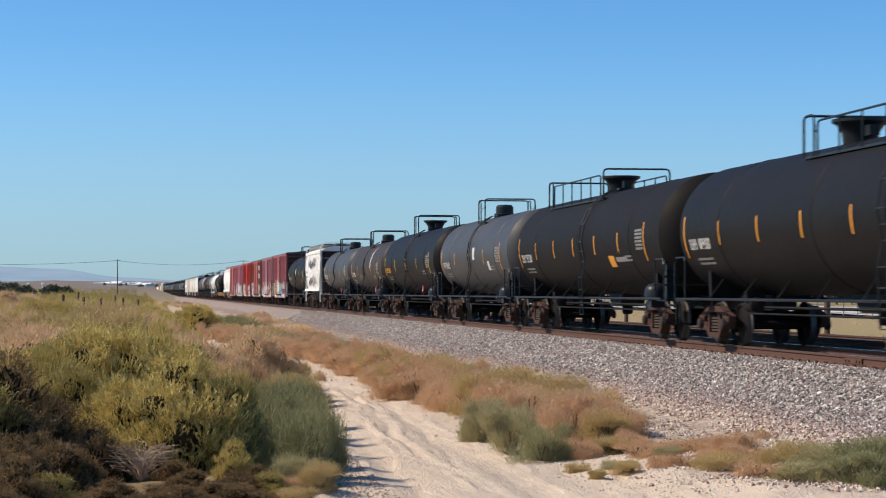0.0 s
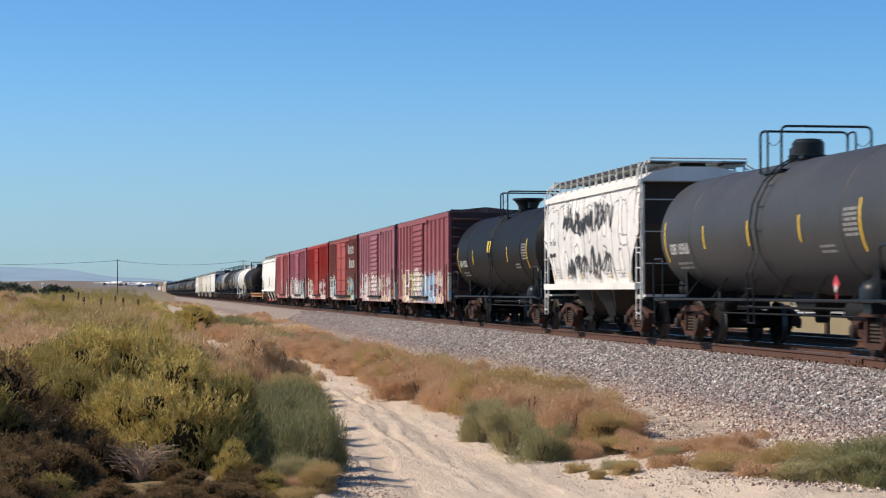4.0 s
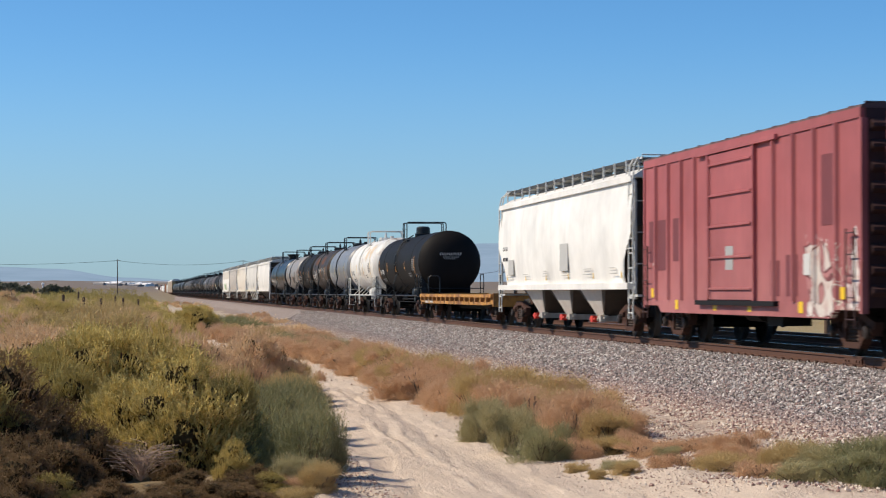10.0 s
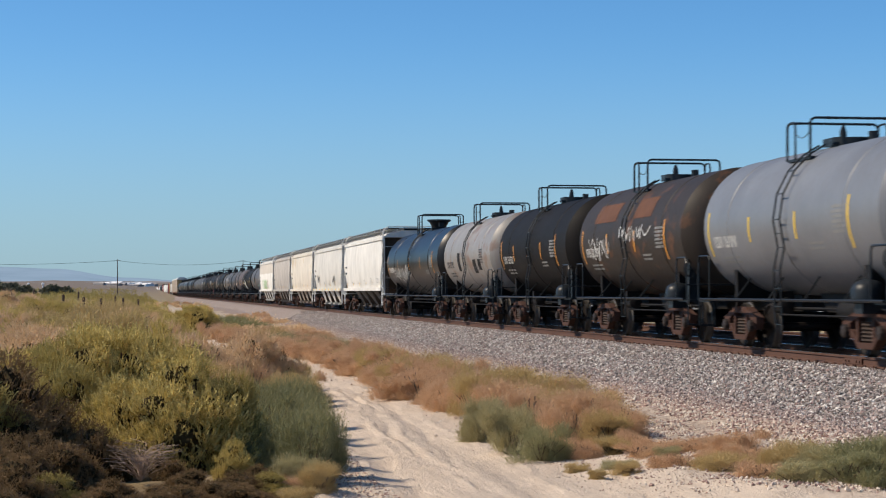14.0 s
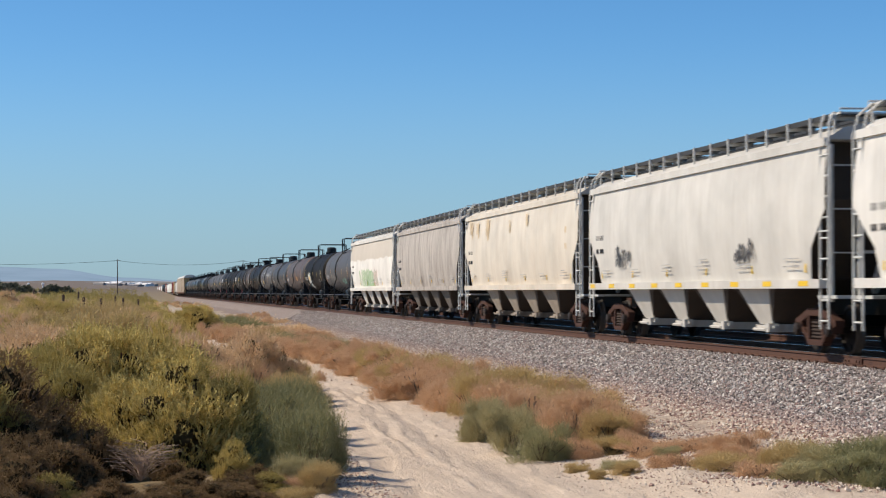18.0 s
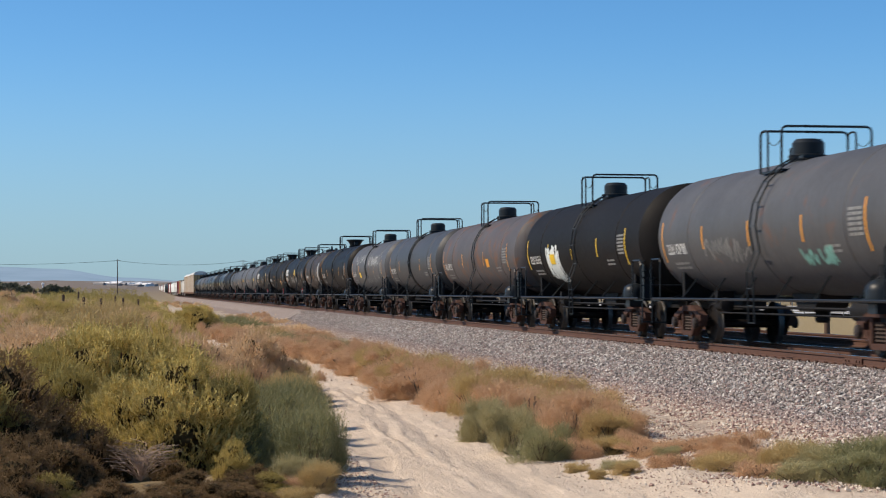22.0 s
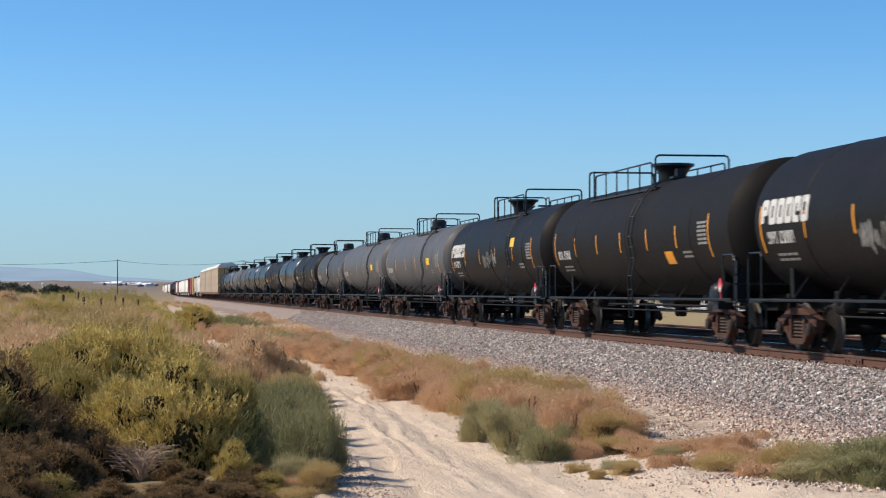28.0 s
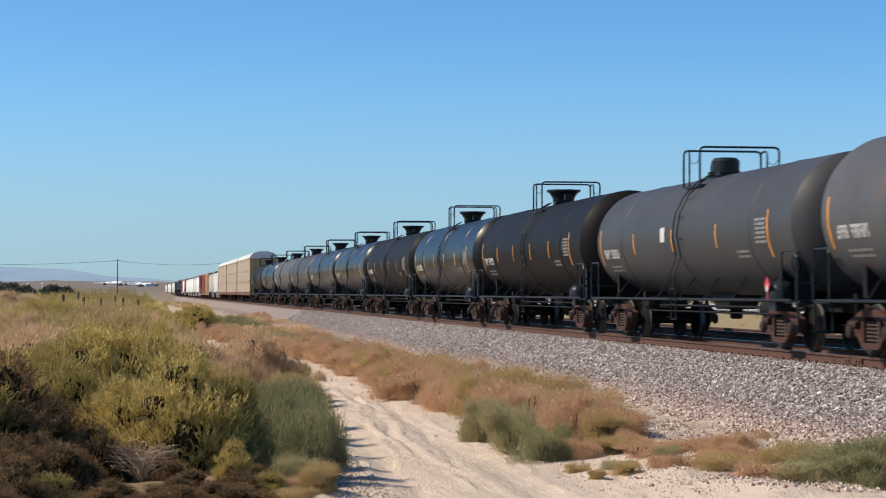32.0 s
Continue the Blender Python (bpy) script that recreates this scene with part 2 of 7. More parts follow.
MAROON2 = sprayed("maroon_side_white_spray", (0.265, 0.106, 0.127), [(0.6, 0.55, 0.5), (0.58, 0.55, 0.42), (0.62, 0.6, 0.55), (0.5, 0.4, 0.36), (0.42, 0.55, 0.62), (0.74, 0.72, 0.68)], 2.3, 0.72, -7.2, 7.2, 0.8, 0.85, ink=(0.27, 0.13, 0.14), holes=0.54)
BROWNRED = sprayed("brown_side_sprayed", (0.165, 0.05, 0.04), [(0.3, 0.58, 0.6), (0.5, 0.36, 0.22), (0.62, 0.6, 0.5), (0.35, 0.14, 0.12), (0.40, 0.66, 0.68), (0.5, 0.68, 0.7), (0.74, 0.72, 0.68)], 2.3, 0.72, -7.2, 7.6, 1.0, 0.93, ink=(0.10, 0.05, 0.04), skip=(-2.6, 1.6))
RED = sprayed("red_side_white_spray", (0.29, 0.021, 0.016), [(0.66, 0.6, 0.58), (0.7, 0.66, 0.64), (0.7, 0.68, 0.62), (0.66, 0.63, 0.42), (0.74, 0.72, 0.68)], 2.25, 0.72, -7.0, 7.2, 0.95, 0.95, ink=(0.14, 0.05, 0.04), skip=(-1.6, 1.9))
MAROON5 = sprayed("maroon_side_bold_white_spray", (0.30, 0.10, 0.127), [(0.3, 0.6, 0.55), (0.7, 0.7, 0.7), (0.66, 0.66, 0.66), (0.36, 0.6, 0.54), (0.68, 0.5, 0.5), (0.74, 0.72, 0.68)], 2.4, 0.72, -6.8, 6.8, 1.15, 0.97, ink=(0.12, 0.07, 0.09), holes=0.68)
MAROON6 = sprayed("oxide_side_tagged_corner", (0.335, 0.10, 0.105), [(0.62, 0.60, 0.5), (0.6, 0.56, 0.5), (0.74, 0.72, 0.68)], 2.4, 0.72, -7.6, -4.8, 0.8, 0.95)
REDDOOR = painted("red_door_paint", (0.33, 0.06, 0.05), 0.55, (0.16, 0.07, 0.06), 0.2, 0.2)
# Maroon end paint darkened to carry the shade on the ends; ladders share it.
SHADEDEND = painted("shaded_maroon_end_paint", (0.05, 0.02, 0.02), 0.6, (0.07, 0.045, 0.04), 0.4, 0.3)
ROOFMAT = painted("boxcar_roof_paint", (0.12, 0.06, 0.055), 0.55, (0.3, 0.27, 0.25), 0.1, 0.4)
FLATPAINT = painted("worn_yellow_flatcar_paint", (0.62, 0.31, 0.06), 0.65, (0.17, 0.075, 0.045), 0.5, 0.6, 0.75)
RACKMAT = painted("tan_autorack_panel", (0.40, 0.31, 0.22), 0.5, (0.22, 0.14, 0.09), 0.3, 0.4, 0.2)
RACKROOF = painted("white_autorack_roof", (0.66, 0.65, 0.61), 0.45, (0.4, 0.34, 0.28), 0.05, 0.2)
YELLOWBOX = painted("faded_orange_boxcar_paint", (0.52, 0.33, 0.14), 0.55, (0.25, 0.15, 0.09), 0.3, 0.3)
STEEL = plain("dark_underframe_steel", (0.009, 0.008, 0.0078), 0.7)
TRUCKMAT = plain("rusty_truck_casting", (0.068, 0.034, 0.025), 0.85, 0.0, 0.45, 7, 0.4)
WHEELMAT = plain("rusty_wheel_steel", (0.012, 0.009, 0.008), 0.7, 0.1, 0.3)
TREAD = plain("bright_wheel_tread", (0.13, 0.12, 0.11), 0.5, 0.8, 0.1)
SPRINGMAT = plain("spring_steel", (0.06, 0.042, 0.034), 0.7, 0.0)
CAPMAT = plain("bearing_cap_paint", (0.032, 0.024, 0.021), 0.6)
RAILPAINT = plain("black_railing_paint", (0.016, 0.02, 0.024), 0.4)
GREYRAIL = plain("white_railing_paint", (0.6, 0.6, 0.57), 0.5)
ORANGE = plain("orange_reflective_tape", (0.72, 0.30, 0.02), 0.35, 0, 0.12)
YELLOW = plain("yellow_reflective_tape", (0.80, 0.52, 0.02), 0.35, 0, 0.12)
STENCIL = plain("white_stencil_paint", (0.56, 0.56, 0.54), 0.6, 0, 0.2, 30)
GREYSTENCIL = plain("faded_stencil_paint", (0.24, 0.24, 0.23), 0.6, 0, 0.35, 30)
BLACKSTENCIL = plain("dark_stencil_paint", (0.05, 0.05, 0.055), 0.6, 0, 0.3, 30)
PLACARD = plain("red_placard", (0.55, 0.06, 0.08), 0.5)
GRATE = plain("roofwalk_grating", (0.065, 0.064, 0.062), 0.6, 0.3)
WORN_RAIL = plain("rusty_rail_web", (0.105, 0.055, 0.04), 0.8, 0, 0.3, 9)
HEAD = plain("polished_rail_head", (0.45, 0.44, 0.43), 0.25, 1.0, 0.1)
TIE = plain("weathered_wooden_tie", (0.07, 0.052, 0.042), 0.85, 0, 0.4, 8, 0.5)
POLEWOOD = plain("weathered_pole_wood", (0.11, 0.075, 0.055), 0.85, 0, 0.35, 12, 0.5)
WIRE = plain("dark_wire", (0.03, 0.03, 0.035), 0.5)
HOPSTENCIL = plain("faint_hopper_stencil", (0.50, 0.485, 0.46), 0.6, 0, 0.3, 30)
OFFWHITEHOP = painted("off_white_hopper_paint", (0.70, 0.68, 0.63), 0.55, (0.4, 0.34, 0.27), 0.2, 0.25)


# ---- mesh building ----
class Shape:
    """Collects simple solids into one mesh."""

    def moved(self, x, y, z):
        self.v = [(a + x, b + y, c + z) for a, b, c in self.v]
        return self

    def __init__(self):
        self.v, self.f = [], []

    def add(self, verts, faces):
        k = len(self.v)
        self.v += verts
        self.f += [tuple(i + k for i in q) for q in faces]
        return self

    def box(self, x0, x1, y0, y1, z0, z1):
        return self.add([(x, y, z) for x in (x0, x1) for y in (y0, y1) for z in (z0, z1)],
                        [(0, 1, 3, 2), (4, 6, 7, 5), (0, 4, 5, 1), (2, 3, 7, 6), (0, 2, 6, 4), (1, 5, 7, 3)])

    def prism_x(self, poly, x0, x1):
        """A polygon of (y, z) pushed through from x0 to x1."""
        n = len(poly)
        return self.add([(x, y, z) for x in (x0, x1) for y, z in poly],
                        [tuple(range(n)), tuple(range(2 * n - 1, n - 1, -1))] + [(i, i + n, (i + 1) % n + n, (i + 1) % n) for i in range(n)])

    def prism_y(self, poly, y0, y1):
        """A polygon of (x, z) pushed through from y0 to y1."""
        n = len(poly)
        return self.add([(x, y, z) for y in (y0, y1) for x, z in poly],
                        [tuple(range(n)), tuple(range(2 * n - 1, n - 1, -1))] + [(i, i + n, (i + 1) % n + n, (i + 1) % n) for i in range(n)])

    def tube(self, pts, r, n=6):
        pts = [Vector(p) for p in pts]
        rings = []
        for i, p in enumerate(pts):
            d = (pts[min(i + 1, len(pts) - 1)] - pts[max(i - 1, 0)]).normalized()
            a = d.orthogonal().normalized() if i == 0 else (a - d * a.dot(d)).normalized()
            b = d.cross(a)
            rings.append([tuple(p + (a * math.cos(t) + b * math.sin(t)) * r) for t in [2 * math.pi * k / n for k in range(n)]])
        m = len(rings)
        return self.add([q for ring in rings for q in ring],
                        [(i * n + k, i * n + (k + 1) % n, (i + 1) * n + (k + 1) % n, (i + 1) * n + k) for i in range(m - 1) for k in range(n)]
                        + [tuple(range(n - 1, -1, -1)), tuple(range((m - 1) * n, m * n))])

    def lathe(self, profile, axis='y', n=32, at=(0, 0, 0)):
        """Rings of (radius, place along the axis) turned about an axis through at."""
        ring = [(math.cos(2 * math.pi * k / n), math.sin(2 * math.pi * k / n)) for k in range(n)]
        vs = []
        for r, s in profile:
            for c, d in ring:
                p = (c * r, s, d * r) if axis == 'y' else ((s, c * r, d * r) if axis == 'x' else (c * r, d * r, s))
                vs.append((p[0] + at[0], p[1] + at[1], p[2] + at[2]))
        m = len(profile)
        return self.add(vs, [(i * n + k, i * n + (k + 1) % n, (i + 1) * n + (k + 1) % n, (i + 1) * n + k) for i in range(m - 1) for k in range(n)]
                        + [tuple(range(n)), tuple(range(m * n - 1, (m - 1) * n - 1, -1))])

    def mesh(self, name, material, smooth=0.0):
        me = bpy.data.meshes.new(name)
        me.from_pydata(self.v, [], self.f)
        bm = bmesh.new()
        bm.from_mesh(me)
        bmesh.ops.recalc_face_normals(bm, faces=bm.faces)
        if smooth:
            for e in bm.edges:
                e.smooth = len(e.link_faces) == 2 and e.calc_face_angle(9) < smooth
            for q in bm.faces:
                q.smooth = True
        bm.to_mesh(me)
        bm.free()
        me.materials.append(material)
        return me


MESHES = {}


def shared(key, make, material, smooth=0.0):
    """The mesh kept under key and material, made on first use."""
    k = (key, material.name)
    if k not in MESHES:
        s = Shape()
        make(s)
        MESHES[k] = s.mesh(str(key if isinstance(key, str) else key[0]), material, smooth)
    return MESHES[k]


def part(name, me, parent, label="", at=(0, 0, 0), turn=0.0):
    ob = new(name, me)
    ob.parent = parent
    ob.location = at
    if turn:
        ob.rotation_euler = (0, 0, turn)
    if label:
        ob["label"] = label
    return ob


# ---- rolling stock: running gear ----
WHEEL_R = 0.47
AXLE = 0.89


def side_frame_shape(s):
    def bar(pts, half):
        up = [(y, z + half) for y, z in pts]
        dn = [(y, z - half) for y, z in reversed(pts)]
        for i in range(len(pts) - 1):
            (a, b), (c, d) = pts[i], pts[i + 1]
            s.prism_x([(a, b - half), (c, d - half), (c, d + half), (a, b + half)], -0.09, 0.09)
    bar([(-1.14, 0.58), (-0.78, 0.68), (-0.40, 0.80), (0.40, 0.80), (0.78, 0.68), (1.14, 0.58)], 0.07)
    bar([(-0.98, 0.52), (-0.62, 0.42), (-0.38, 0.22), (0.38, 0.22), (0.62, 0.42), (0.98, 0.52)], 0.055)
    for y in (-0.40, 0.40):
        s.prism_x([(y - 0.06, 0.22), (y + 0.06, 0.22), (y + 0.05, 0.8), (y - 0.05, 0.8)], -0.085, 0.085)
    for y in (-AXLE, AXLE):
        s.box(-0.1, 0.1, y - 0.14, y + 0.14, 0.40, 0.62)


def spring_shape(s):
    s.lathe([(0.085 if k % 2 else 0.055, 0.28 + 0.034 * k) for k in range(12)], 'z', 8)


def wheelset_shape(s):
    s.tube([(-0.98, 0, 0), (0.98, 0, 0)], 0.08, 8)
    for k in (-1, 1):
        x = 0.72 * k
        s.lathe([(0.12, x - 0.02), (0.3, x + 0.01), (0.40, x - 0.05 * k), (0.43, x - 0.07 * k), (0.505, x - 0.07 * k), (0.5, x - 0.045 * k), (WHEEL_R, x - 0.03 * k),
                 (WHEEL_R - 0.005, x + 0.07 * k), (0.43, x + 0.075 * k), (0.38, x + 0.03 * k), (0.16, x + 0.05 * k), (0.12, x + 0.05 * k)], 'x', 22)
        s.box(x + 0.03 * k - 0.02, x + 0.03 * k + 0.02, 0.26, 0.36, -0.05, 0.05)


def wheelset_mesh():
    k = ("wheelset", WHEELMAT.name)
    if k not in MESHES:
        me = shared("wheelset", wheelset_shape, WHEELMAT, 0.7)
        me.materials.append(TREAD)
        for q in me.polygons:
            far = [math.hypot(me.vertices[i].co.y, me.vertices[i].co.z) for i in q.vertices]
            if min(far) > 0.46:
                q.material_index = 1
    return MESHES[k]


def truck(car, y, simple=False):
    s = shared("bolster", lambda s: (s.box(-1.05, 1.05, -0.2, 0.2, 0.45, 0.75), s.box(-0.85, 0.85, -0.56, -0.46, 0.35, 0.48), s.box(-0.85, 0.85, 0.46, 0.56, 0.35, 0.48), s.lathe([(0.3, 0.75), (0.3, 0.9)], 'z', 12)), STEEL)
    t = part("truck", s, car, "rusty cast-steel two-axle truck", (0, y, 0))
    for k in (-1, 1):
        part("side_frame", shared("side_frame", side_frame_shape, TRUCKMAT), t, "", (1.06 * k, 0, 0))
        if simple:
            continue
        for y1 in (-0.2, 0.0, 0.2) if k < 0 else ():
            part("spring", shared("spring", spring_shape, SPRINGMAT), t, "", (1.06 * k, y1, 0))
        for j in (-1, 1):
            part("bearing_cap", shared("bearing_cap", lambda s: s.lathe([(0.06, -0.06), (0.12, -0.04), (0.13, 0.0), (0.13, 0.05)], 'x', 10), CAPMAT), t, "", (1.2 * k, AXLE * j, WHEEL_R), 0.0 if k < 0 else math.pi)
    for name, j in (("front", -1), ("rear", 1)):
        w = part("wheelset", wheelset_mesh(), t, "", (0, AXLE * j, WHEEL_R))
        WHEELS[name].append(w)
    return t


WHEELS = {"front": [], "rear": []}


def coupler_shape(s):
    s.box(-0.11, 0.11, -0.1, 0.9, 0.76, 0.98)
    s.box(-0.2, 0.12, -0.35, 0.0, 0.72, 1.02)
    s.box(-0.2, -0.08, -0.55, -0.3, 0.72, 1.02)
    s.tube([(0.35, 0.3, 0.75), (0.36, 0.0, 0.45), (0.3, -0.35, 0.40), (0.2, -0.6, 0.48)], 0.03, 6)


def couplers(car, half):
    for k in (-1, 1):
        part("coupler", shared("coupler", coupler_shape, TRUCKMAT), car, "", (0, k * (half - 0.42), 0), 0.0 if k < 0 else math.pi)


CARS = []


def new_car(name, label, category, place, length, group="freight cars in the train"):
    """An Empty at rail height; place is the middle of the car along the track at 16 s."""
    car = new(name)
    tagged(car, label, category, group)
    car.location = (0, place, 0)
    CARS.append((car, place))
    couplers(car, length / 2)
    return car


def ladder_shape(x, y0, y1, z0, z1, step=0.38, r=0.018):
    def make(s):
        for y in (y0, y1):
            s.tube([(x, y, z0), (x, y, z1)], r, 5)
        z = z0 + 0.15
        while z < z1:
            s.tube([(x, y0, z), (x, y1, z)], r * 0.8, 4)
            z += step
    return make


# ---- tank cars ----
TANK_Z = 2.60


def on_shell(R, z, y, lift=0.006):
    """A point of the shell's near side at height z."""
    c = max(-1.0, min(1.0, (z - TANK_Z) / R))
    return (-(R + lift) * math.sqrt(max(0.0, 1 - c * c)), y, TANK_Z + (R + lift) * c)


def patch_shape(R, y0, y1, z0, z1, n=5):
    def make(s):
        for k in range(n):
            a, b = z0 + (z1 - z0) * k / n, z0 + (z1 - z0) * (k + 1) / n
            s.add([on_shell(R, a, y0), on_shell(R, a, y1), on_shell(R, b, y1), on_shell(R, b, y0)], [(0, 1, 2, 3)])
    return make


def ribbon(s, R, pts, w):
    """A painted stroke of (y, z) points on the shell, or on a flat side where R is 0 or less."""
    for i in range(len(pts) - 1):
        (a, b), (c, d) = pts[i], pts[i + 1]
        l = math.hypot(c - a, d - b) or 1e-6
        nx, nz = -(d - b) / l * w / 2, (c - a) / l * w / 2
        q = [(a + nx, b + nz), (a - nx, b - nz), (c - nx, d - nz), (c + nx, d + nz)]
        if R > 0:
            s.add([on_shell(R, z, y, 0.008 + 0.0004 * i) for y, z in q], [(0, 1, 2, 3)])
        else:
            s.add([(R - 0.0004 * i, y, z) for y, z in q], [(0, 1, 2, 3)])


def smooth_line(ctrl, n=6):
    """Points of a rounded line through the given ones."""
    out = []
    for i in range(len(ctrl) - 1):
        p0, p1, p2, p3 = ctrl[max(i - 1, 0)], ctrl[i], ctrl[i + 1], ctrl[min(i + 2, len(ctrl) - 1)]
        for j in range(n):
            t = j / n
            out.append(tuple(0.5 * (2 * b + (c - a) * t + (2 * a - 5 * b + 4 * c - d) * t * t + (3 * b - a - 3 * c + d) * t ** 3) for a, b, c, d in zip(p0, p1, p2, p3)))
    return out + [ctrl[-1]]


def scrawl(s, R, y0, y1, z0, z1, seed, letters=6, w=0.06):
    """Loose sprayed letters in a strip, each a few quick strokes of its own size and slant."""
    rnd = random.Random(seed)
    step = (y1 - y0) / letters
    y = y0
    for i in range(letters):
        lw = step * rnd.uniform(0.65, 1.3)
        h = (z1 - z0) * rnd.uniform(0.5, 1.0)
        b = z0 + (z1 - z0 - h) * rnd.random()
        lean = rnd.uniform(-0.25, 0.25) * lw
        for stroke in range(rnd.choice((1, 1, 2))):
            k = rnd.choice((3, 4, 5, 6))
            up = rnd.random() < 0.5
            ctrl = []
            for j in range(k):
                v = rnd.uniform(0.65, 1.0) if (j % 2 == 0) == up else rnd.uniform(0.0, 0.35)
                ctrl.append((y + lw * (0.05 + 0.9 * (j + rnd.uniform(-0.45, 0.45)) / max(1, k - 1)) + lean * v, b + h * v))
            ribbon(s, R, smooth_line(ctrl), w * rnd.uniform(0.55, 1.15))
        y += lw


def tank_car(place, length, paint, R=None, marks=ORANGE, platform="short", ring=False, long_sill=True, extras=(), label="", rails=None, seed=0, nmarks=5, dome="bonnet", figures=None):
    global TANK_Z
    if R is None:                            # the 17 m cars are slimmer and lie lower
        R = 1.42 if dome == "drum" and length < 19 else 1.49
    TANK_Z = 1.11 + R
    rails = rails or RAILPAINT
    car = new_car("tank_car", label, "tank car", place, length)
    half = length / 2
    end = half - 0.98                        # start of the dished head
    key = (round(length, 1), round(R, 2))

    def shell(s):
        prof = [(0.001, -end - 0.52), (0.45, -end - 0.50), (0.85, -end - 0.43), (1.16 * R / 1.49, -end - 0.31), (1.37 * R / 1.49, -end - 0.16), (R, -end)]
        prof = prof + [(R, -end * 0.5), (R, 0.0), (R, end * 0.5)] + [(r, -y) for r, y in reversed(prof)]
        s.lathe(prof, 'y', 56, (0, 0, TANK_Z))
    part("tank", shared(("tank",) + key, shell, paint, 0.6), car, "")
    n_weld = 3
    for i in range(n_weld):
        y = -end + 2 * end * (i + 0.5) / n_weld
        part("weld_seam", shared(("seam", round(R, 2)), lambda s: s.lathe([(R, -0.03), (R + 0.012, -0.015), (R + 0.012, 0.015), (R, 0.03)], 'y', 56, (0, 0, TANK_Z)), paint, 0.5), car, "", (0, y, 0))
    if ring:
        part("tank_band", shared(("band", round(R, 2)), lambda s: s.lathe([(R, -0.28), (R + 0.03, -0.26), (R + 0.03, 0.26), (R, 0.28)], 'y', 56, (0, 0, TANK_Z)), STEEL, 0.5), car, "dark band round the tank", (0, 0.3, 0))
    # running gear and draft sills
    ty = half - 2.55
    for k in (-1, 1):
        truck(car, ty * k)
        part("stub_sill", shared("stub_sill", lambda s: (s.box(-0.28, 0.28, -1.9, 1.9, 0.78, 1.12), s.box(-0.36, 0.36, -1.95, -1.75, 0.7, 1.15)), STEEL), car, "", (0, k * (half - 2.2), 0), 0.0 if k < 0 else math.pi)

        def saddle(s):
            s.prism_y([(-1.0, 1.02), (-1.16, 1.08), (-1.18, 1.66), (-1.0, 1.5), (-0.7, 1.3), (0.7, 1.3), (1.0, 1.5), (1.18, 1.66), (1.16, 1.08), (1.0, 1.02)], -0.1, 0.1)
            s.box(-1.5, 1.5, -0.25, 0.25, 0.98, 1.06)
        part("saddle", shared("saddle", saddle, STEEL), car, "", (0, k * (half - 2.35), 0))

        def end_deck(s):
            s.box(-1.45, 1.45, -0.55, 0.35, 0.96, 1.02)
            for x in (-1.45, 1.1):
                s.box(x, x + 0.35, -0.5, -0.45, 0.42, 0.46)
                s.tube([(x, -0.48, 0.98), (x, -0.48, 0.42)], 0.02, 5)
                s.tube([(x + 0.35, -0.48, 0.98), (x + 0.35, -0.48, 0.42)], 0.02, 5)
        part("end_platform", shared("end_platform", end_deck, rails), car, "", (0, k * (half - 0.95), 0), 0.0 if k < 0 else math.pi)

        def end_rail(s):
            for x in (-1.48, 1.48):
                s.tube([(x, -0.45, 1.0), (x, -0.45, 1.85), (x, -0.35, 1.98), (x, 0.35, 1.98), (x, 0.42, 1.9), (x, 0.42, 1.0)], 0.022, 5)
            s.tube([(-1.48, -0.45, 1.35), (1.48, -0.45, 1.35)], 0.02, 5)
        part("end_railing", shared("end_railing", end_rail, rails), car, "", (0, k * (half - 0.95), 0), 0.0 if k < 0 else math.pi)
    # side rail and its braces
    for k in (-1, 1):
        part("side_rail", shared(("side_rail", round(length, 1)), lambda s: s.tube([(0, -half + 0.7, 1.02), (0, half - 0.7, 1.02)], 0.03, 6), rails), car, "", (1.5 * k, 0, 0))
    nb = max(4, int(length / 2.6))
    for i in range(nb):
        y = -half + 3.0 + (length - 6.0) * i / (nb - 1)
        part("brace", shared("brace", lambda s: s.tube([(-1.5, -0.35, 1.02), (-0.95, 0.25, 1.5)], 0.022, 5), rails), car, "", (0, y, 0))
    # under the belly
    part("brake_pipe", shared(("pipe", round(length, 1)), lambda s: (s.tube([(-0.6, -half + 2.5, 0.85), (-0.6, half - 2.5, 0.85)], 0.03, 5), s.tube([(-0.9, -half + 3.5, 0.72), (-0.9, half - 4.5, 0.72)], 0.022, 5)), STEEL), car)
    part("air_reservoir", shared("air_reservoir", lambda s: s.lathe([(0.05, -0.62), (0.2, -0.56), (0.22, -0.4), (0.22, 0.4), (0.2, 0.56), (0.05, 0.62)], 'y', 14, (-0.55, 0, 0.82)), STEEL, 0.6), car, "", (0, -half + 4.6, 0))
    part("brake_cylinder", shared("brake_cylinder", lambda s: (s.lathe([(0.05, -0.3), (0.17, -0.25), (0.17, 0.25), (0.05, 0.45)], 'y', 12, (-0.75, 0, 0.9)), s.box(-0.95, -0.55, -0.1, 0.1, 0.95, 1.2)), STEEL, 0.6), car, "", (0, half - 4.3, 0))
    part("bottom_outlet", shared("bottom_outlet", lambda s: (s.prism_x([(-0.9, 1.15), (-0.45, 0.78), (0.45, 0.78), (0.9, 1.15)], -0.35, 0.35), s.lathe([(0.12, 0.55), (0.16, 0.6), (0.16, 0.8)], 'z', 10)), STEEL), car)
    # cast cover and stand over the near truck, and the brake wheel on the end platform
    def cover(s):
        s.lathe([(0.30, 1.04), (0.30, 1.2), (0.27, 1.3), (0.18, 1.38), (0.04, 1.41)], 'z', 14, (-1.22, 0, 0))
        s.box(-1.4, -1.05, -0.2, 0.2, 0.8, 1.06)
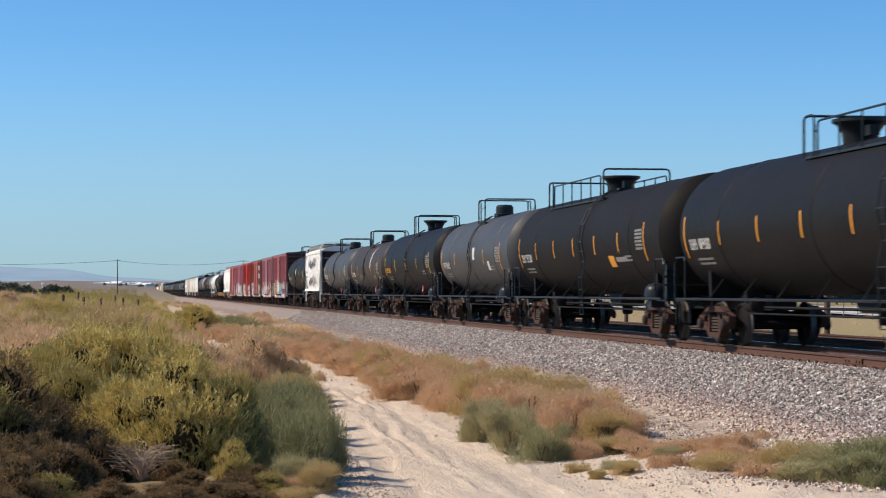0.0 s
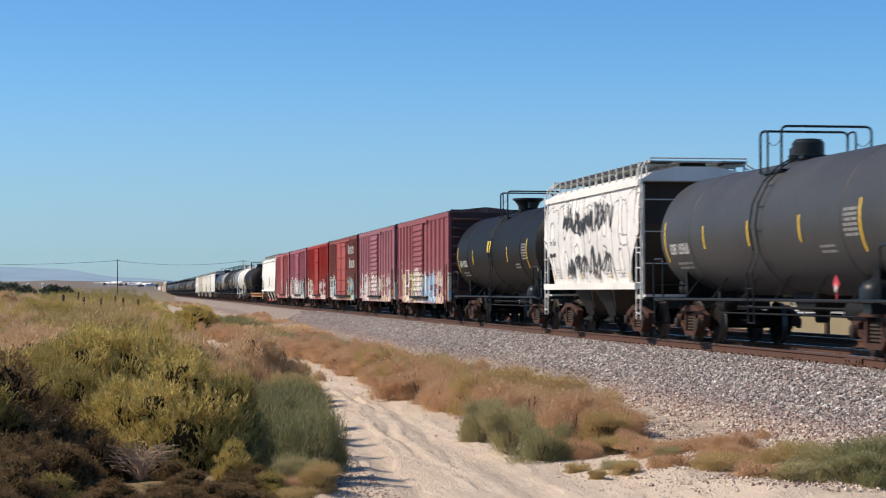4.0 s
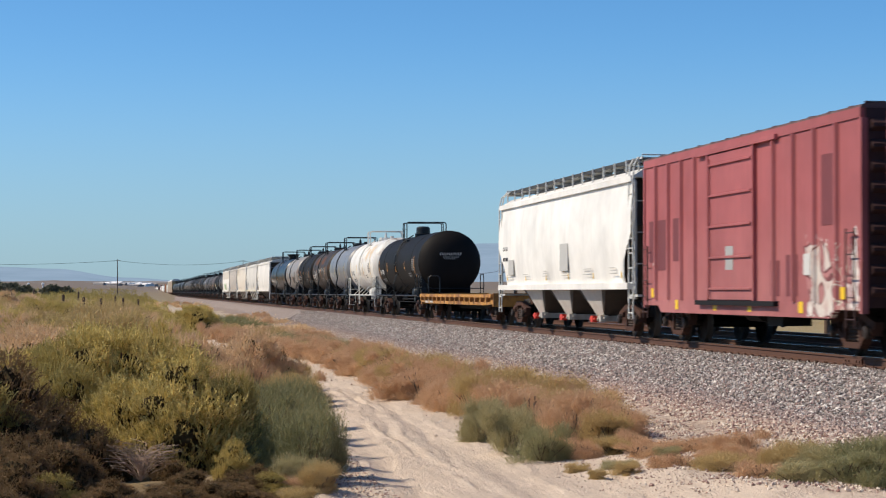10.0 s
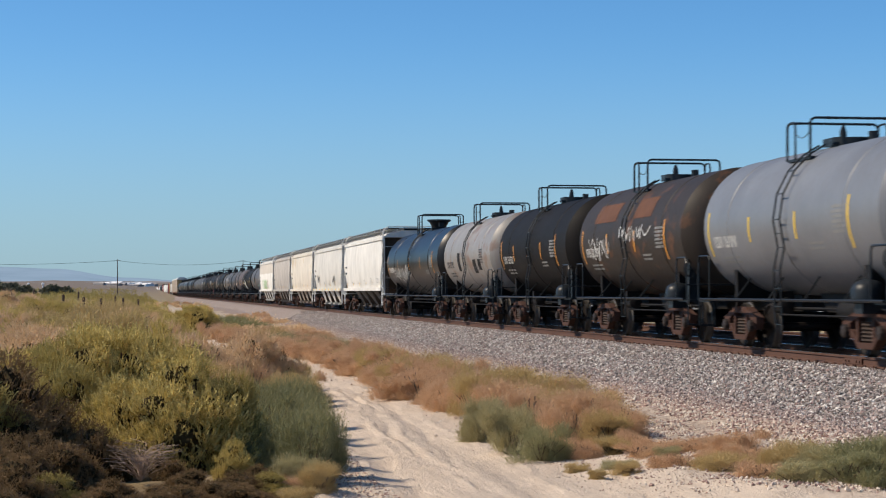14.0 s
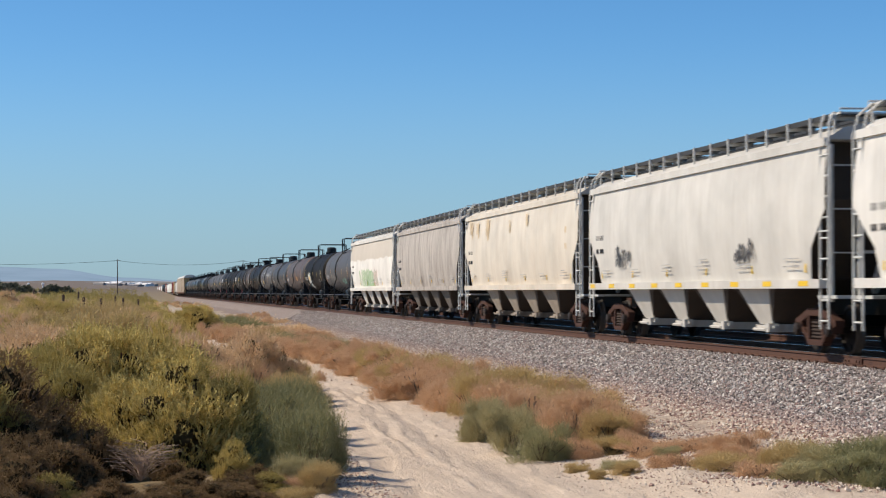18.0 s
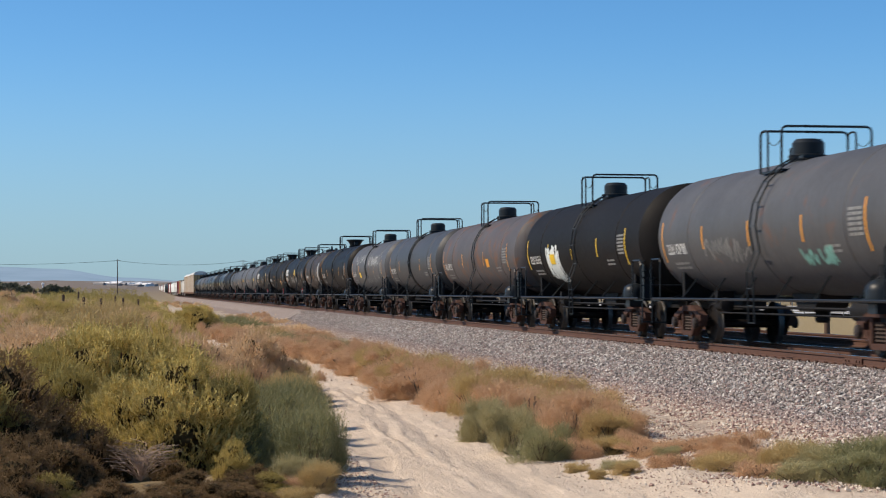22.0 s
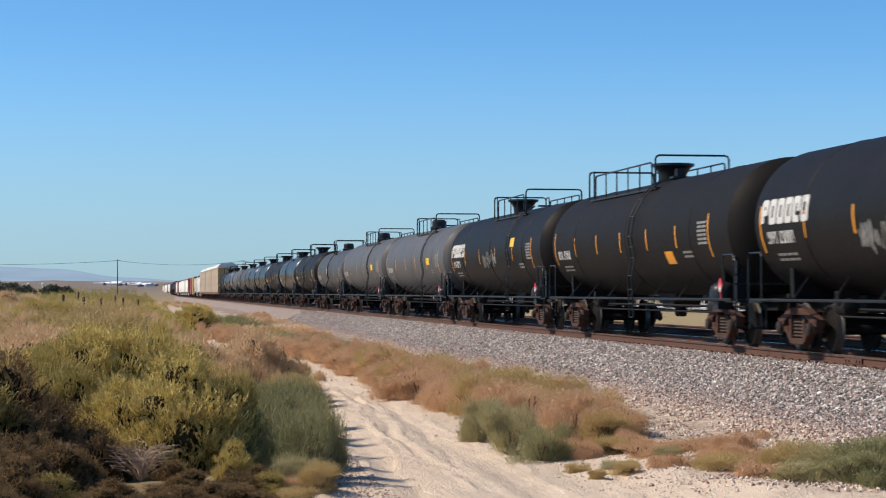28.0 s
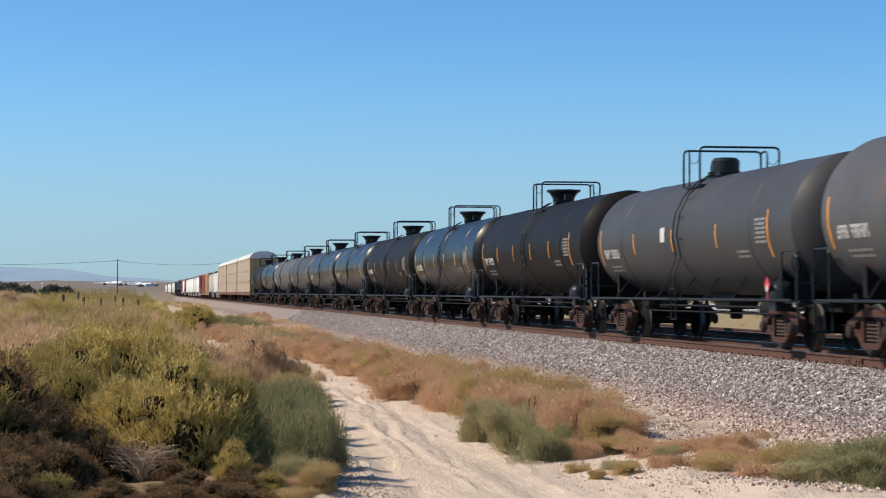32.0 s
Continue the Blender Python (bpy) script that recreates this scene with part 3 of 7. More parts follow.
        s.tube([(-1.3, 0.35, 1.0), (-1.3, 0.35, 1.3), (-1.12, 0.35, 1.42)], 0.045, 7)
    part("bolster_cover", shared("bolster_cover", cover, rails, 0.6), car, "", (0, -half + 2.2, 0))

    def wheel_stand(s):
        ring = [(-1.15 + 0.26 * math.cos(a), -0.05, 1.75 + 0.26 * math.sin(a)) for a in [math.pi * k / 8 for k in range(17)]]
        s.tube(ring, 0.018, 5)
        for a in (0.3, 1.35, 2.4):
            s.tube([(-1.15 - 0.26 * math.cos(a), -0.05, 1.75 - 0.26 * math.sin(a)), (-1.15 + 0.26 * math.cos(a), -0.05, 1.75 + 0.26 * math.sin(a))], 0.012, 4)
        s.box(-1.28, -1.02, 0.0, 0.16, 1.0, 1.9)
    part("brake_wheel", shared("brake_wheel", wheel_stand, rails), car, "", (0, -half + 1.0, 0))
    # top fittings
    top = TANK_Z + R
    # far and near end of the platform, the fittings' place and the ladder beside the near end
    up, down, py = {"short": (1.1, 0.3, 0.85), "far": (6.4, 1.1, 0.75), "near": (1.9, 4.1, 1.35)}[platform]
    if dome == "valves":
        py = -0.05
    wide = 0.96
    deck_z = top - 0.3

    def deck(s):
        for x in (-wide, 0.5):
            s.box(x, x + wide - 0.5, -down, up, deck_z, deck_z + 0.05)
        s.box(-0.5, 0.5, -down, -down + 0.3, top - 0.02, top + 0.03)
        for y in (-down + 0.15, up - 0.15):
            for x in (-wide + 0.08, wide - 0.08):
                s.box(x - 0.035, x + 0.035, y - 0.035, y + 0.035, deck_z - 0.3, deck_z)
    part("platform", shared(("platform", platform, round(R, 2)), deck, rails), car)

    def hoops(s):
        z1 = top + {"valves": 0.5, "drum": 0.62, "bonnet": 0.66}[dome] - (0.1 if platform != "short" else 0.0)
        low = deck_z + 0.02
        for y in (-down, up):
            s.tube([(-wide, y, low), (-wide, y, z1 - 0.1), (-wide + 0.03, y, z1 - 0.03), (-wide + 0.1, y, z1), (wide - 0.1, y, z1), (wide - 0.03, y, z1 - 0.03), (wide, y, z1 - 0.1), (wide, y, low)], 0.026, 6)
        long = up + down > 3
        for x in (-wide, wide):
            # short returns beside the far hoop, long side rails where the platform is long
            runs = ((-down + 0.35, up - 0.8), (up - 0.6, up)) if long else ((up - 0.5, up),)
            for a, b in runs:
                h = z1 - (0.16 if long and b < up else 0.02)
                s.tube([(x, a, low), (x, a, h - 0.12), (x, a + 0.04, h - 0.03), (x, a + 0.13, h), (x, b - 0.13, h), (x, b - 0.04, h - 0.03), (x, b, h - 0.12), (x, b, low)], 0.022, 6)
                n_post = round((b - a) / 1.35)
                for i in range(1, n_post):
                    s.tube([(x, a + (b - a) * i / n_post, low), (x, a + (b - a) * i / n_post, h)], 0.02, 5)
            gap = (up - 0.8, up - 0.6) if long else (-down, up - 0.5)
            s.tube([(x, gap[0] + (gap[1] - gap[0]) * i / 6, z1 - 0.25 - 0.12 * math.sin(math.pi * i / 6)) for i in range(7)], 0.009, 4)
    part("platform_railing", shared(("railing", platform, dome, round(R, 2)), hoops, rails), car)
    if dome == "bonnet":
        part("valve_bonnet", shared(("bonnet", round(R, 2)), lambda s: (s.lathe([(0.34, top - 0.05), (0.36, top + 0.18), (0.46, top + 0.34), (0.56, top + 0.4), (0.56, top + 0.46), (0.1, top + 0.48)], 'z', 20), s.box(-0.1, 0.1, -0.78, -0.5, top + 0.1, top + 0.3)), rails, 0.6), car, "", (0, py, 0))
    elif dome == "drum":
        part("valve_bonnet", shared(("drum", round(R, 2)), lambda s: (s.lathe([(0.4, top - 0.05), (0.42, top + 0.1), (0.34, top + 0.12), (0.34, top + 0.36), (0.27, top + 0.44), (0.05, top + 0.46)], 'z', 18), s.lathe([(0.16, top - 0.05), (0.16, top + 0.3), (0.05, top + 0.34)], 'z', 10, (0, 0.75, 0)), s.tube([(0.0, 0.3, top + 0.25), (0.0, 0.8, top + 0.25)], 0.05, 6)), rails, 0.6), car, "", (0, py, 0))
    else:
        part("valve_housing", shared(("valves", round(R, 2)), lambda s: (s.lathe([(0.45, top - 0.05), (0.45, top + 0.12), (0.1, top + 0.14)], 'z', 16), s.box(-0.3, 0.3, 0.2, 0.9, top, top + 0.16), s.lathe([(0.09, top), (0.07, top + 0.3), (0.03, top + 0.42)], 'z', 8, (0, 0.55, 0)), s.lathe([(0.1, top), (0.1, top + 0.22)], 'z', 8, (0.2, -0.6, 0))), rails, 0.5), car, "", (0, py, 0))
    # ladder over the shell
    for k in (-1, 1):
        def climb(s):
            arc = [(-(R + 0.12) * math.cos(a) * 1.0, TANK_Z + (R + 0.12) * math.sin(a)) for a in [radians(d) for d in (-20, 0, 18, 36, 52, 66)]]
            path = [(-1.56, 0.55), (-1.6, 1.6)] + arc
            for y in (-0.2, 0.2):
                s.tube([(x * -k, y, z) for x, z in path], 0.02, 5)
            for i in range(len(path) - 1):
                (a, b), (c, d) = path[i], path[i + 1]
                m = max(1, round(math.hypot(c - a, d - b) / 0.36))
                for j in range(m):
                    x, z = a + (c - a) * j / m, b + (d - b) * j / m
                    s.tube([(x * -k, -0.2, z), (x * -k, 0.2, z)], 0.015, 4)
        part("ladder", shared(("tank_ladder", k, round(R, 2)), climb, rails), car, "", (0, -down + 0.15, 0))
    # reflective marks and stencils on the near side
    if marks:
        for i in range(nmarks):
            y = -end + 1.5 + (2 * end - 1.85) * i / (nmarks - 1)
            tall = 0.95 if i in (0, nmarks - 1) else 0.52
            zc = TANK_Z - 0.13 if 0 < i < nmarks - 1 else TANK_Z - 0.16
            part("reflective_mark", shared(("mark", round(R, 2), tall, round(zc, 2)), patch_shape(R, -0.042, 0.042, zc - tall / 2, zc + tall / 2), marks), car, "", (0, y, 0))
    rnd = random.Random(seed)

    def rows_of_bars(name, y0, y1, z0, z1, rows, material, fill=0.8):
        def make(s):
            h = (z1 - z0) / rows
            for r in range(rows):
                y = y0
                while y < y1 - 0.02:
                    w = min(rnd.uniform(0.09, 0.3) if rows > 1 else (y1 - y0) / 9, y1 - y)
                    s.add([on_shell(R, a, b) for a, b in ((z0 + h * r, y), (z0 + h * r, y + w), (z0 + h * (r + fill), y + w), (z0 + h * (r + fill), y))], [(0, 1, 2, 3)])
                    y += w * (1.22 if rows > 1 else 1.5)
        def marks_of(s):
            n = 11
            w, h = (y1 - y0) / n, z1 - z0
            for i in range(n):
                if i == 6:
                    continue
                a = y0 + w * i
                bars = [(0.0, 0.26, 0.0, 1.0)] + rnd.sample([(0.52, 0.76, 0.0, 1.0), (0.26, 0.76, 0.8, 1.0), (0.26, 0.76, 0.0, 0.2), (0.26, 0.6, 0.4, 0.6), (0.52, 0.76, 0.5, 1.0)], 2)
                for p, q, u, v in bars:
                    patch_shape(R, a + w * p, a + w * q, z0 + h * u, z0 + h * v, 1)(s)
        sh = Shape()
        (make if rows > 1 else marks_of)(sh)
        part(name, sh.mesh(name, material), car)
    dark = paint in (WHITETANK, PALETANK)
    ink = BLACKSTENCIL if dark else STENCIL
    faint = BLACKSTENCIL if dark else GREYSTENCIL
    rows_of_bars("number_lettering", end - 2.3, end - 0.7, TANK_Z - 0.46, TANK_Z - 0.22, 1, figures or ink)
    rows_of_bars("small_lettering", end - 2.2, end - 1.0, TANK_Z - 0.8, TANK_Z - 0.6, 2, faint, 0.5)
    rows_of_bars("data_panel", -end + 1.65, -end + 2.35, TANK_Z - 0.35, TANK_Z + 0.2, 6, faint, 0.6)
    rows_of_bars("small_lettering", -end + 3.0, -end + 3.8, TANK_Z - 0.62, TANK_Z - 0.42, 2, faint, 0.5)
    for e in extras:
        e(car, R, end)
    return car


def add_patch(name, material, y0, y1, z0, z1, label=""):
    """A painted or taped panel; y from the car's middle, z over the shell's middle."""
    def put(car, R, end):
        s = Shape()
        patch_shape(R, y0, y1, TANK_Z + z0, TANK_Z + z1, 8)(s)
        part(name, s.mesh(name, material), car, label)
    return put


def add_lifted(material, y0, y1, z0, z1):
    def put(car, R, end):
        s = Shape()
        patch_shape(R + 0.016, y0, y1, TANK_Z + z0, TANK_Z + z1, 4)(s)
        part("yellow_panel", s.mesh("yellow_panel", material), car)
    return put


def add_scrawl(material, y0, y1, z0, z1, seed, letters=6, w=0.06):
    def put(car, R, end):
        s = Shape()
        scrawl(s, R, y0, y1, TANK_Z + z0, TANK_Z + z1, seed, letters, w)
        part("graffiti", s.mesh("graffiti", material), car, "loose sprayed scrawl")
    return put


def add_blocks(y0, y1, z0, z1, count=6):
    """A company's mark as plain white blocks, each a part of its own."""
    def put(car, R, end):
        w = (y1 - y0) / count
        for i in range(count):
            a = y1 - w * i
            s = Shape()
            bars = ((0.0, 0.34, 0.06, 0.94), (0.56, 0.88, 0.42 if i in (0, 4) else 0.06, 0.94), (0.1, 0.78, 0.74, 1), (0.1, 0.78, 0.36 if i == 0 else 0.0, 0.6 if i == 0 else 0.26))
            for j, (p0, p1, q0, q1) in enumerate(bars):
                patch_shape(R + 0.002 * j, a - w * p1, a - w * p0, TANK_Z + z0 + (z1 - z0) * q0, TANK_Z + z0 + (z1 - z0) * q1, 2)(s)
            part("company_mark", s.mesh("company_mark", STENCIL), car, "white painted block of the company mark")
    return put


def add_brushed(material, y0, y1, z0, z1, seed):
    """A ragged patch brushed on in uneven upright strokes."""
    def put(car, R, end):
        rd = random.Random(seed)
        s = Shape()
        y = y0
        while y < y1:
            top = TANK_Z + z1 - abs(rd.gauss(0, 0.16))
            low = TANK_Z + z0 + abs(rd.gauss(0, 0.2)) + 0.35 * abs((y - y0) / (y1 - y0) - 0.4)
            ribbon(s, R, [(y + 0.03 * rd.uniform(-1, 1), low + (top - low) * i / 6) for i in range(7)], rd.uniform(0.07, 0.17))
            y += rd.uniform(0.05, 0.11)
        part("whitewash", s.mesh("whitewash", material), car, "ragged whitewashed patch")
    return put


def add_diamond(y, z, size=0.17):
    """A placard on its point in a holder over the side rail."""
    def put(car, R, end):
        s = Shape()
        s.prism_x([(y - 0.5, 1.32 - size), (y - 0.5 + size, 1.32), (y - 0.5, 1.32 + size), (y - 0.5 - size, 1.32)], -1.53, -1.52)
        s.box(-1.52, -1.5, y - 0.52, y - 0.48, 1.0, 1.32)
        part("placard", s.mesh("placard", PLACARD), car, "red and white hazard placard")
        s = Shape()
        s.prism_x([(y - 0.5, 1.32 - size * 0.9), (y - 0.5 + size * 0.5, 1.32 - size * 0.4), (y - 0.5, 1.32 + size * 0.1), (y - 0.5 - size * 0.5, 1.32 - size * 0.4)], -1.535, -1.531)
        part("placard_centre", s.mesh("placard_centre", STENCIL), car)
    return put


def add_leaf(car, R, end):
    s = Shape()
    n = 14
    rows = []
    for i in range(n + 1):
        t = i / n
        w = 0.2 * math.sin(math.pi * t) ** 0.8 * (1.15 - 0.5 * t)
        rows.append((-0.15 + 1.3 * t, -2.4 - 0.18 * t, w))
    for (z0, c0, w0), (z1, c1, w1) in zip(rows, rows[1:]):
        for k in (-1, 1):
            s.add([on_shell(R, TANK_Z + z, y, 0.008) for y, z in ((c0 + k * 0.03, z0), (c0 + k * (0.03 + w0), z0), (c1 + k * (0.03 + w1), z1), (c1 + k * 0.03, z1))], [(0, 1, 2, 3)])
    part("leaf_mark", s.mesh("leaf_mark", STENCIL), car, "pale leaf-shaped mark")


# ---- boxcars ----
def boxcar(place, length, side, door_paint, label, door_y=0.6, door_w=3.0, ribs=6, double=False, roof=None, slats=True, simple=False, name="boxcar", eave=4.38):
    car = new_car(name, label, "boxcar", place, length)
    half = length / 2
    e = half - 0.68
    W = 1.50
    roof = roof or ROOFMAT
    for k in (-1, 1):
        part("side_wall", shared(("boxside", round(e, 2), k, eave), lambda s: s.box(k * W - 0.03, k * W + 0.03, -e, e, 0.98, eave), side), car)
        part("side_sill", shared(("boxsill", round(e, 2), k), lambda s: (s.box(k * W - 0.05, k * W + 0.05, -e + 1.6, e - 1.6, 0.70, 0.98), s.prism_x([(-e, 0.98), (-e, 0.86), (-e + 1.3, 0.86), (-e + 1.6, 0.70), (-e + 1.6, 0.98)], k * W - 0.05, k * W + 0.05), s.prism_x([(e, 0.98), (e, 0.86), (e - 1.3, 0.86), (e - 1.6, 0.70), (e - 1.6, 0.98)], k * W - 0.05, k * W + 0.05)), side), car)
        part("top_rail", shared(("boxtop", round(e, 2), k, eave), lambda s: s.box(k * W - 0.06, k * W + 0.06, -e - 0.02, e + 0.02, eave - 0.16, eave + 0.02), side), car)

        def end_wall(s):
            s.box(-W + 0.03, W - 0.03, -0.04, 0.02, 0.9, eave + 0.12)
        part("end_wall", shared(("boxend", eave), end_wall, SHADEDEND), car, "corrugated end wall, painted darker for its shade", (0, k * e, 0), 0.0 if k < 0 else math.pi)
        for x in (-W, W):
            part("corner_post", shared(("cornerpost", eave), lambda s: s.box(-0.062, 0.062, -0.064, 0.06, 0.8, eave - 0.17), side), car, "", (x, k * (e - 0.0), 0))
        for i in range(0 if simple else 9):
            part("end_rib", shared("end_rib", lambda s: s.prism_x([(-0.04, -0.11), (-0.15, -0.03), (-0.15, 0.03), (-0.04, 0.11)], -W + 0.12, W - 0.12), SHADEDEND), car, "", (0, k * e, 1.2 + i * (eave - 1.35) / 8.4), 0.0 if k < 0 else math.pi)
        for j in (-1, 1):
            part("ladder", shared(("boxladder",), ladder_shape(0, -0.22, 0.22, 0.55, 2.3), SHADEDEND), car, "", (k * (W + 0.12), j * (e - 0.35), 0))
        truck(car, k * (half - 2.25), simple)
    part("floor", shared(("boxfloor", round(e, 2)), lambda s: (s.box(-W, W, -e, e, 0.96, 1.06), s.box(-0.32, 0.32, -e, e, 0.62, 0.96)), STEEL), car)
    part("roof", shared(("boxroof", round(e, 2), eave), lambda s: s.prism_y([(-W - 0.05, eave), (-W - 0.05, eave + 0.06), (0, eave + 0.22), (W + 0.05, eave + 0.06), (W + 0.05, eave)], -e - 0.05, e + 0.05), roof), car)
    nr = 0 if simple else 14
    for i in range(nr):
        y = -e + 2 * e * (i + 0.5) / nr
        part("roof_rib", shared(("roofrib", eave), lambda s: s.prism_y([(-W - 0.06, eave + 0.04), (-W - 0.055, eave + 0.075), (0, eave + 0.24), (W + 0.055, eave + 0.075), (W + 0.06, eave + 0.04)], -0.05, 0.05), roof), car, "", (0, y, 0))
    # door, slats and tracks on both sides
    d0, d1 = door_y - door_w / 2, door_y + door_w / 2
    for k in (-1, 1):
        leaves = ((d0, door_y), (door_y, d1)) if double else ((d0, d1),)
        for a, b in leaves:
            w2 = (b - a) / 2
            mid = (a + b) / 2
            xd = k * (W + 0.06)

            def leaf(s):
                s.box(-0.035, 0.035, -w2 + 0.02, w2 - 0.02, 1.02, eave - 0.22)
                s.moved(xd, mid, 0)
            d = part("door", shared(("boxdoor", round(a, 2), round(b, 2), k, eave), leaf, door_paint), car, "sliding door with pressed slats" if slats else "panelled plug door")
            rows = 0 if simple or k > 0 else (13 if slats else 5)
            for i in range(rows):
                z = 1.25 + (eave - 1.7) * i / (rows - 1)

                def slat(s):
                    h = 0.07 if slats else 0.035
                    s.prism_y([(0.0, -h), (k * 0.05, -h * 0.5), (k * 0.05, h * 0.5), (0.0, h)], -w2 + 0.08, w2 - 0.08)
                    s.moved(xd + k * 0.034, mid, z)
                part("slat", shared(("doorslat", round(a, 2), round(b, 2), slats, round(z, 2)), slat, door_paint), d)
            for q in (-1, 1):
                part("door_post", shared(("doorpost", eave), lambda s: s.box(-0.06, 0.06, -0.05, 0.05, 1.0, eave - 0.16), door_paint), d, "", (xd, mid + q * w2, 0))
            part("lock_rod", shared(("lockrod", eave), lambda s: s.tube([(0, 0, 1.05), (0, 0, eave - 0.3)], 0.025, 5), door_paint), d, "", (xd + k * 0.08, mid + w2 - 0.22, 0))
        part("door_track", shared(("doortrack", round(door_w, 1)), lambda s: s.box(-0.06, 0.06, -door_w * 0.95, door_w * 0.75, 0.90, 1.0), STEEL), car, "", (k * (W + 0.1), door_y, 0))
        part("door_rail", shared(("doorrail", round(door_w, 1)), lambda s: s.box(-0.05, 0.05, -door_w * 0.95, door_w * 0.75, eave - 0.2, eave - 0.1), door_paint), car, "", (k * (W + 0.08), door_y, 0))
        spans = ((-e, d0), (d1, e))
        for a, b in spans:
            m = max(2, round((b - a) / (6.6 / ribs)))
            for i in range(1, m if not (simple and k > 0) else 0):
                y = a + (b - a) * i / m
                def rib(s):
                    s.add([(q, p, z) for p, q in ((-0.085, 0), (-0.045, k * 0.075), (0.045, k * 0.075), (0.085, 0)) for z in (1.0, eave - 0.16)],
                          [(0, 1, 3, 2), (2, 3, 5, 4), (4, 5, 7, 6), (0, 2, 4, 6), (1, 7, 5, 3)])
                    s.moved(k * (W + 0.03), y, 0)
                part("side_rib", shared(("siderib", k, eave, round(y, 2)), rib, side), car)
    # numbers and yellow reflectors as plain bars
    s = Shape()
    for r in range(3):
        for i in range(4):
            s.box(-W - 0.036, -W - 0.034, e - 1.4 + i * 0.17, e - 1.31 + i * 0.17, 2.5 - r * 0.35, 2.63 - r * 0.35)
    part("lettering", s.mesh("lettering", STENCIL), car)
    for y in (-e + 0.9, -e + 3.2, d0 + 0.4, d1 - 0.4, e - 3.0, e - 0.8):
        part("reflector", shared("reflector", lambda s: s.box(-0.004, 0.0, -0.13, 0.13, 0.0, 0.22), YELLOW), car, "", (-W - 0.052, y, 0.78 if abs(y) < e - 1.6 else 1.05))
    part("underframe", shared(("boxunder", round(half, 1)), lambda s: (s.lathe([(0.05, -0.6), (0.2, -0.5), (0.2, 0.5), (0.05, 0.6)], 'y', 12, (-0.8, 0.6, 0.75)), s.box(-1.2, -0.6, -2.2, -1.2, 0.5, 0.95), s.tube([(-0.9, -half + 3, 0.8), (-0.9, half - 3, 0.8)], 0.025, 5)), STEEL), car)
    return car


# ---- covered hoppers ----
# Dirt and shadow in one dark colour, for recessed end slopes and pockets.
SLOPE = painted("dirty_shaded_slope_sheet", (0.05, 0.042, 0.036), 0.75, (0.09, 0.06, 0.04), 0.3, 0.4)


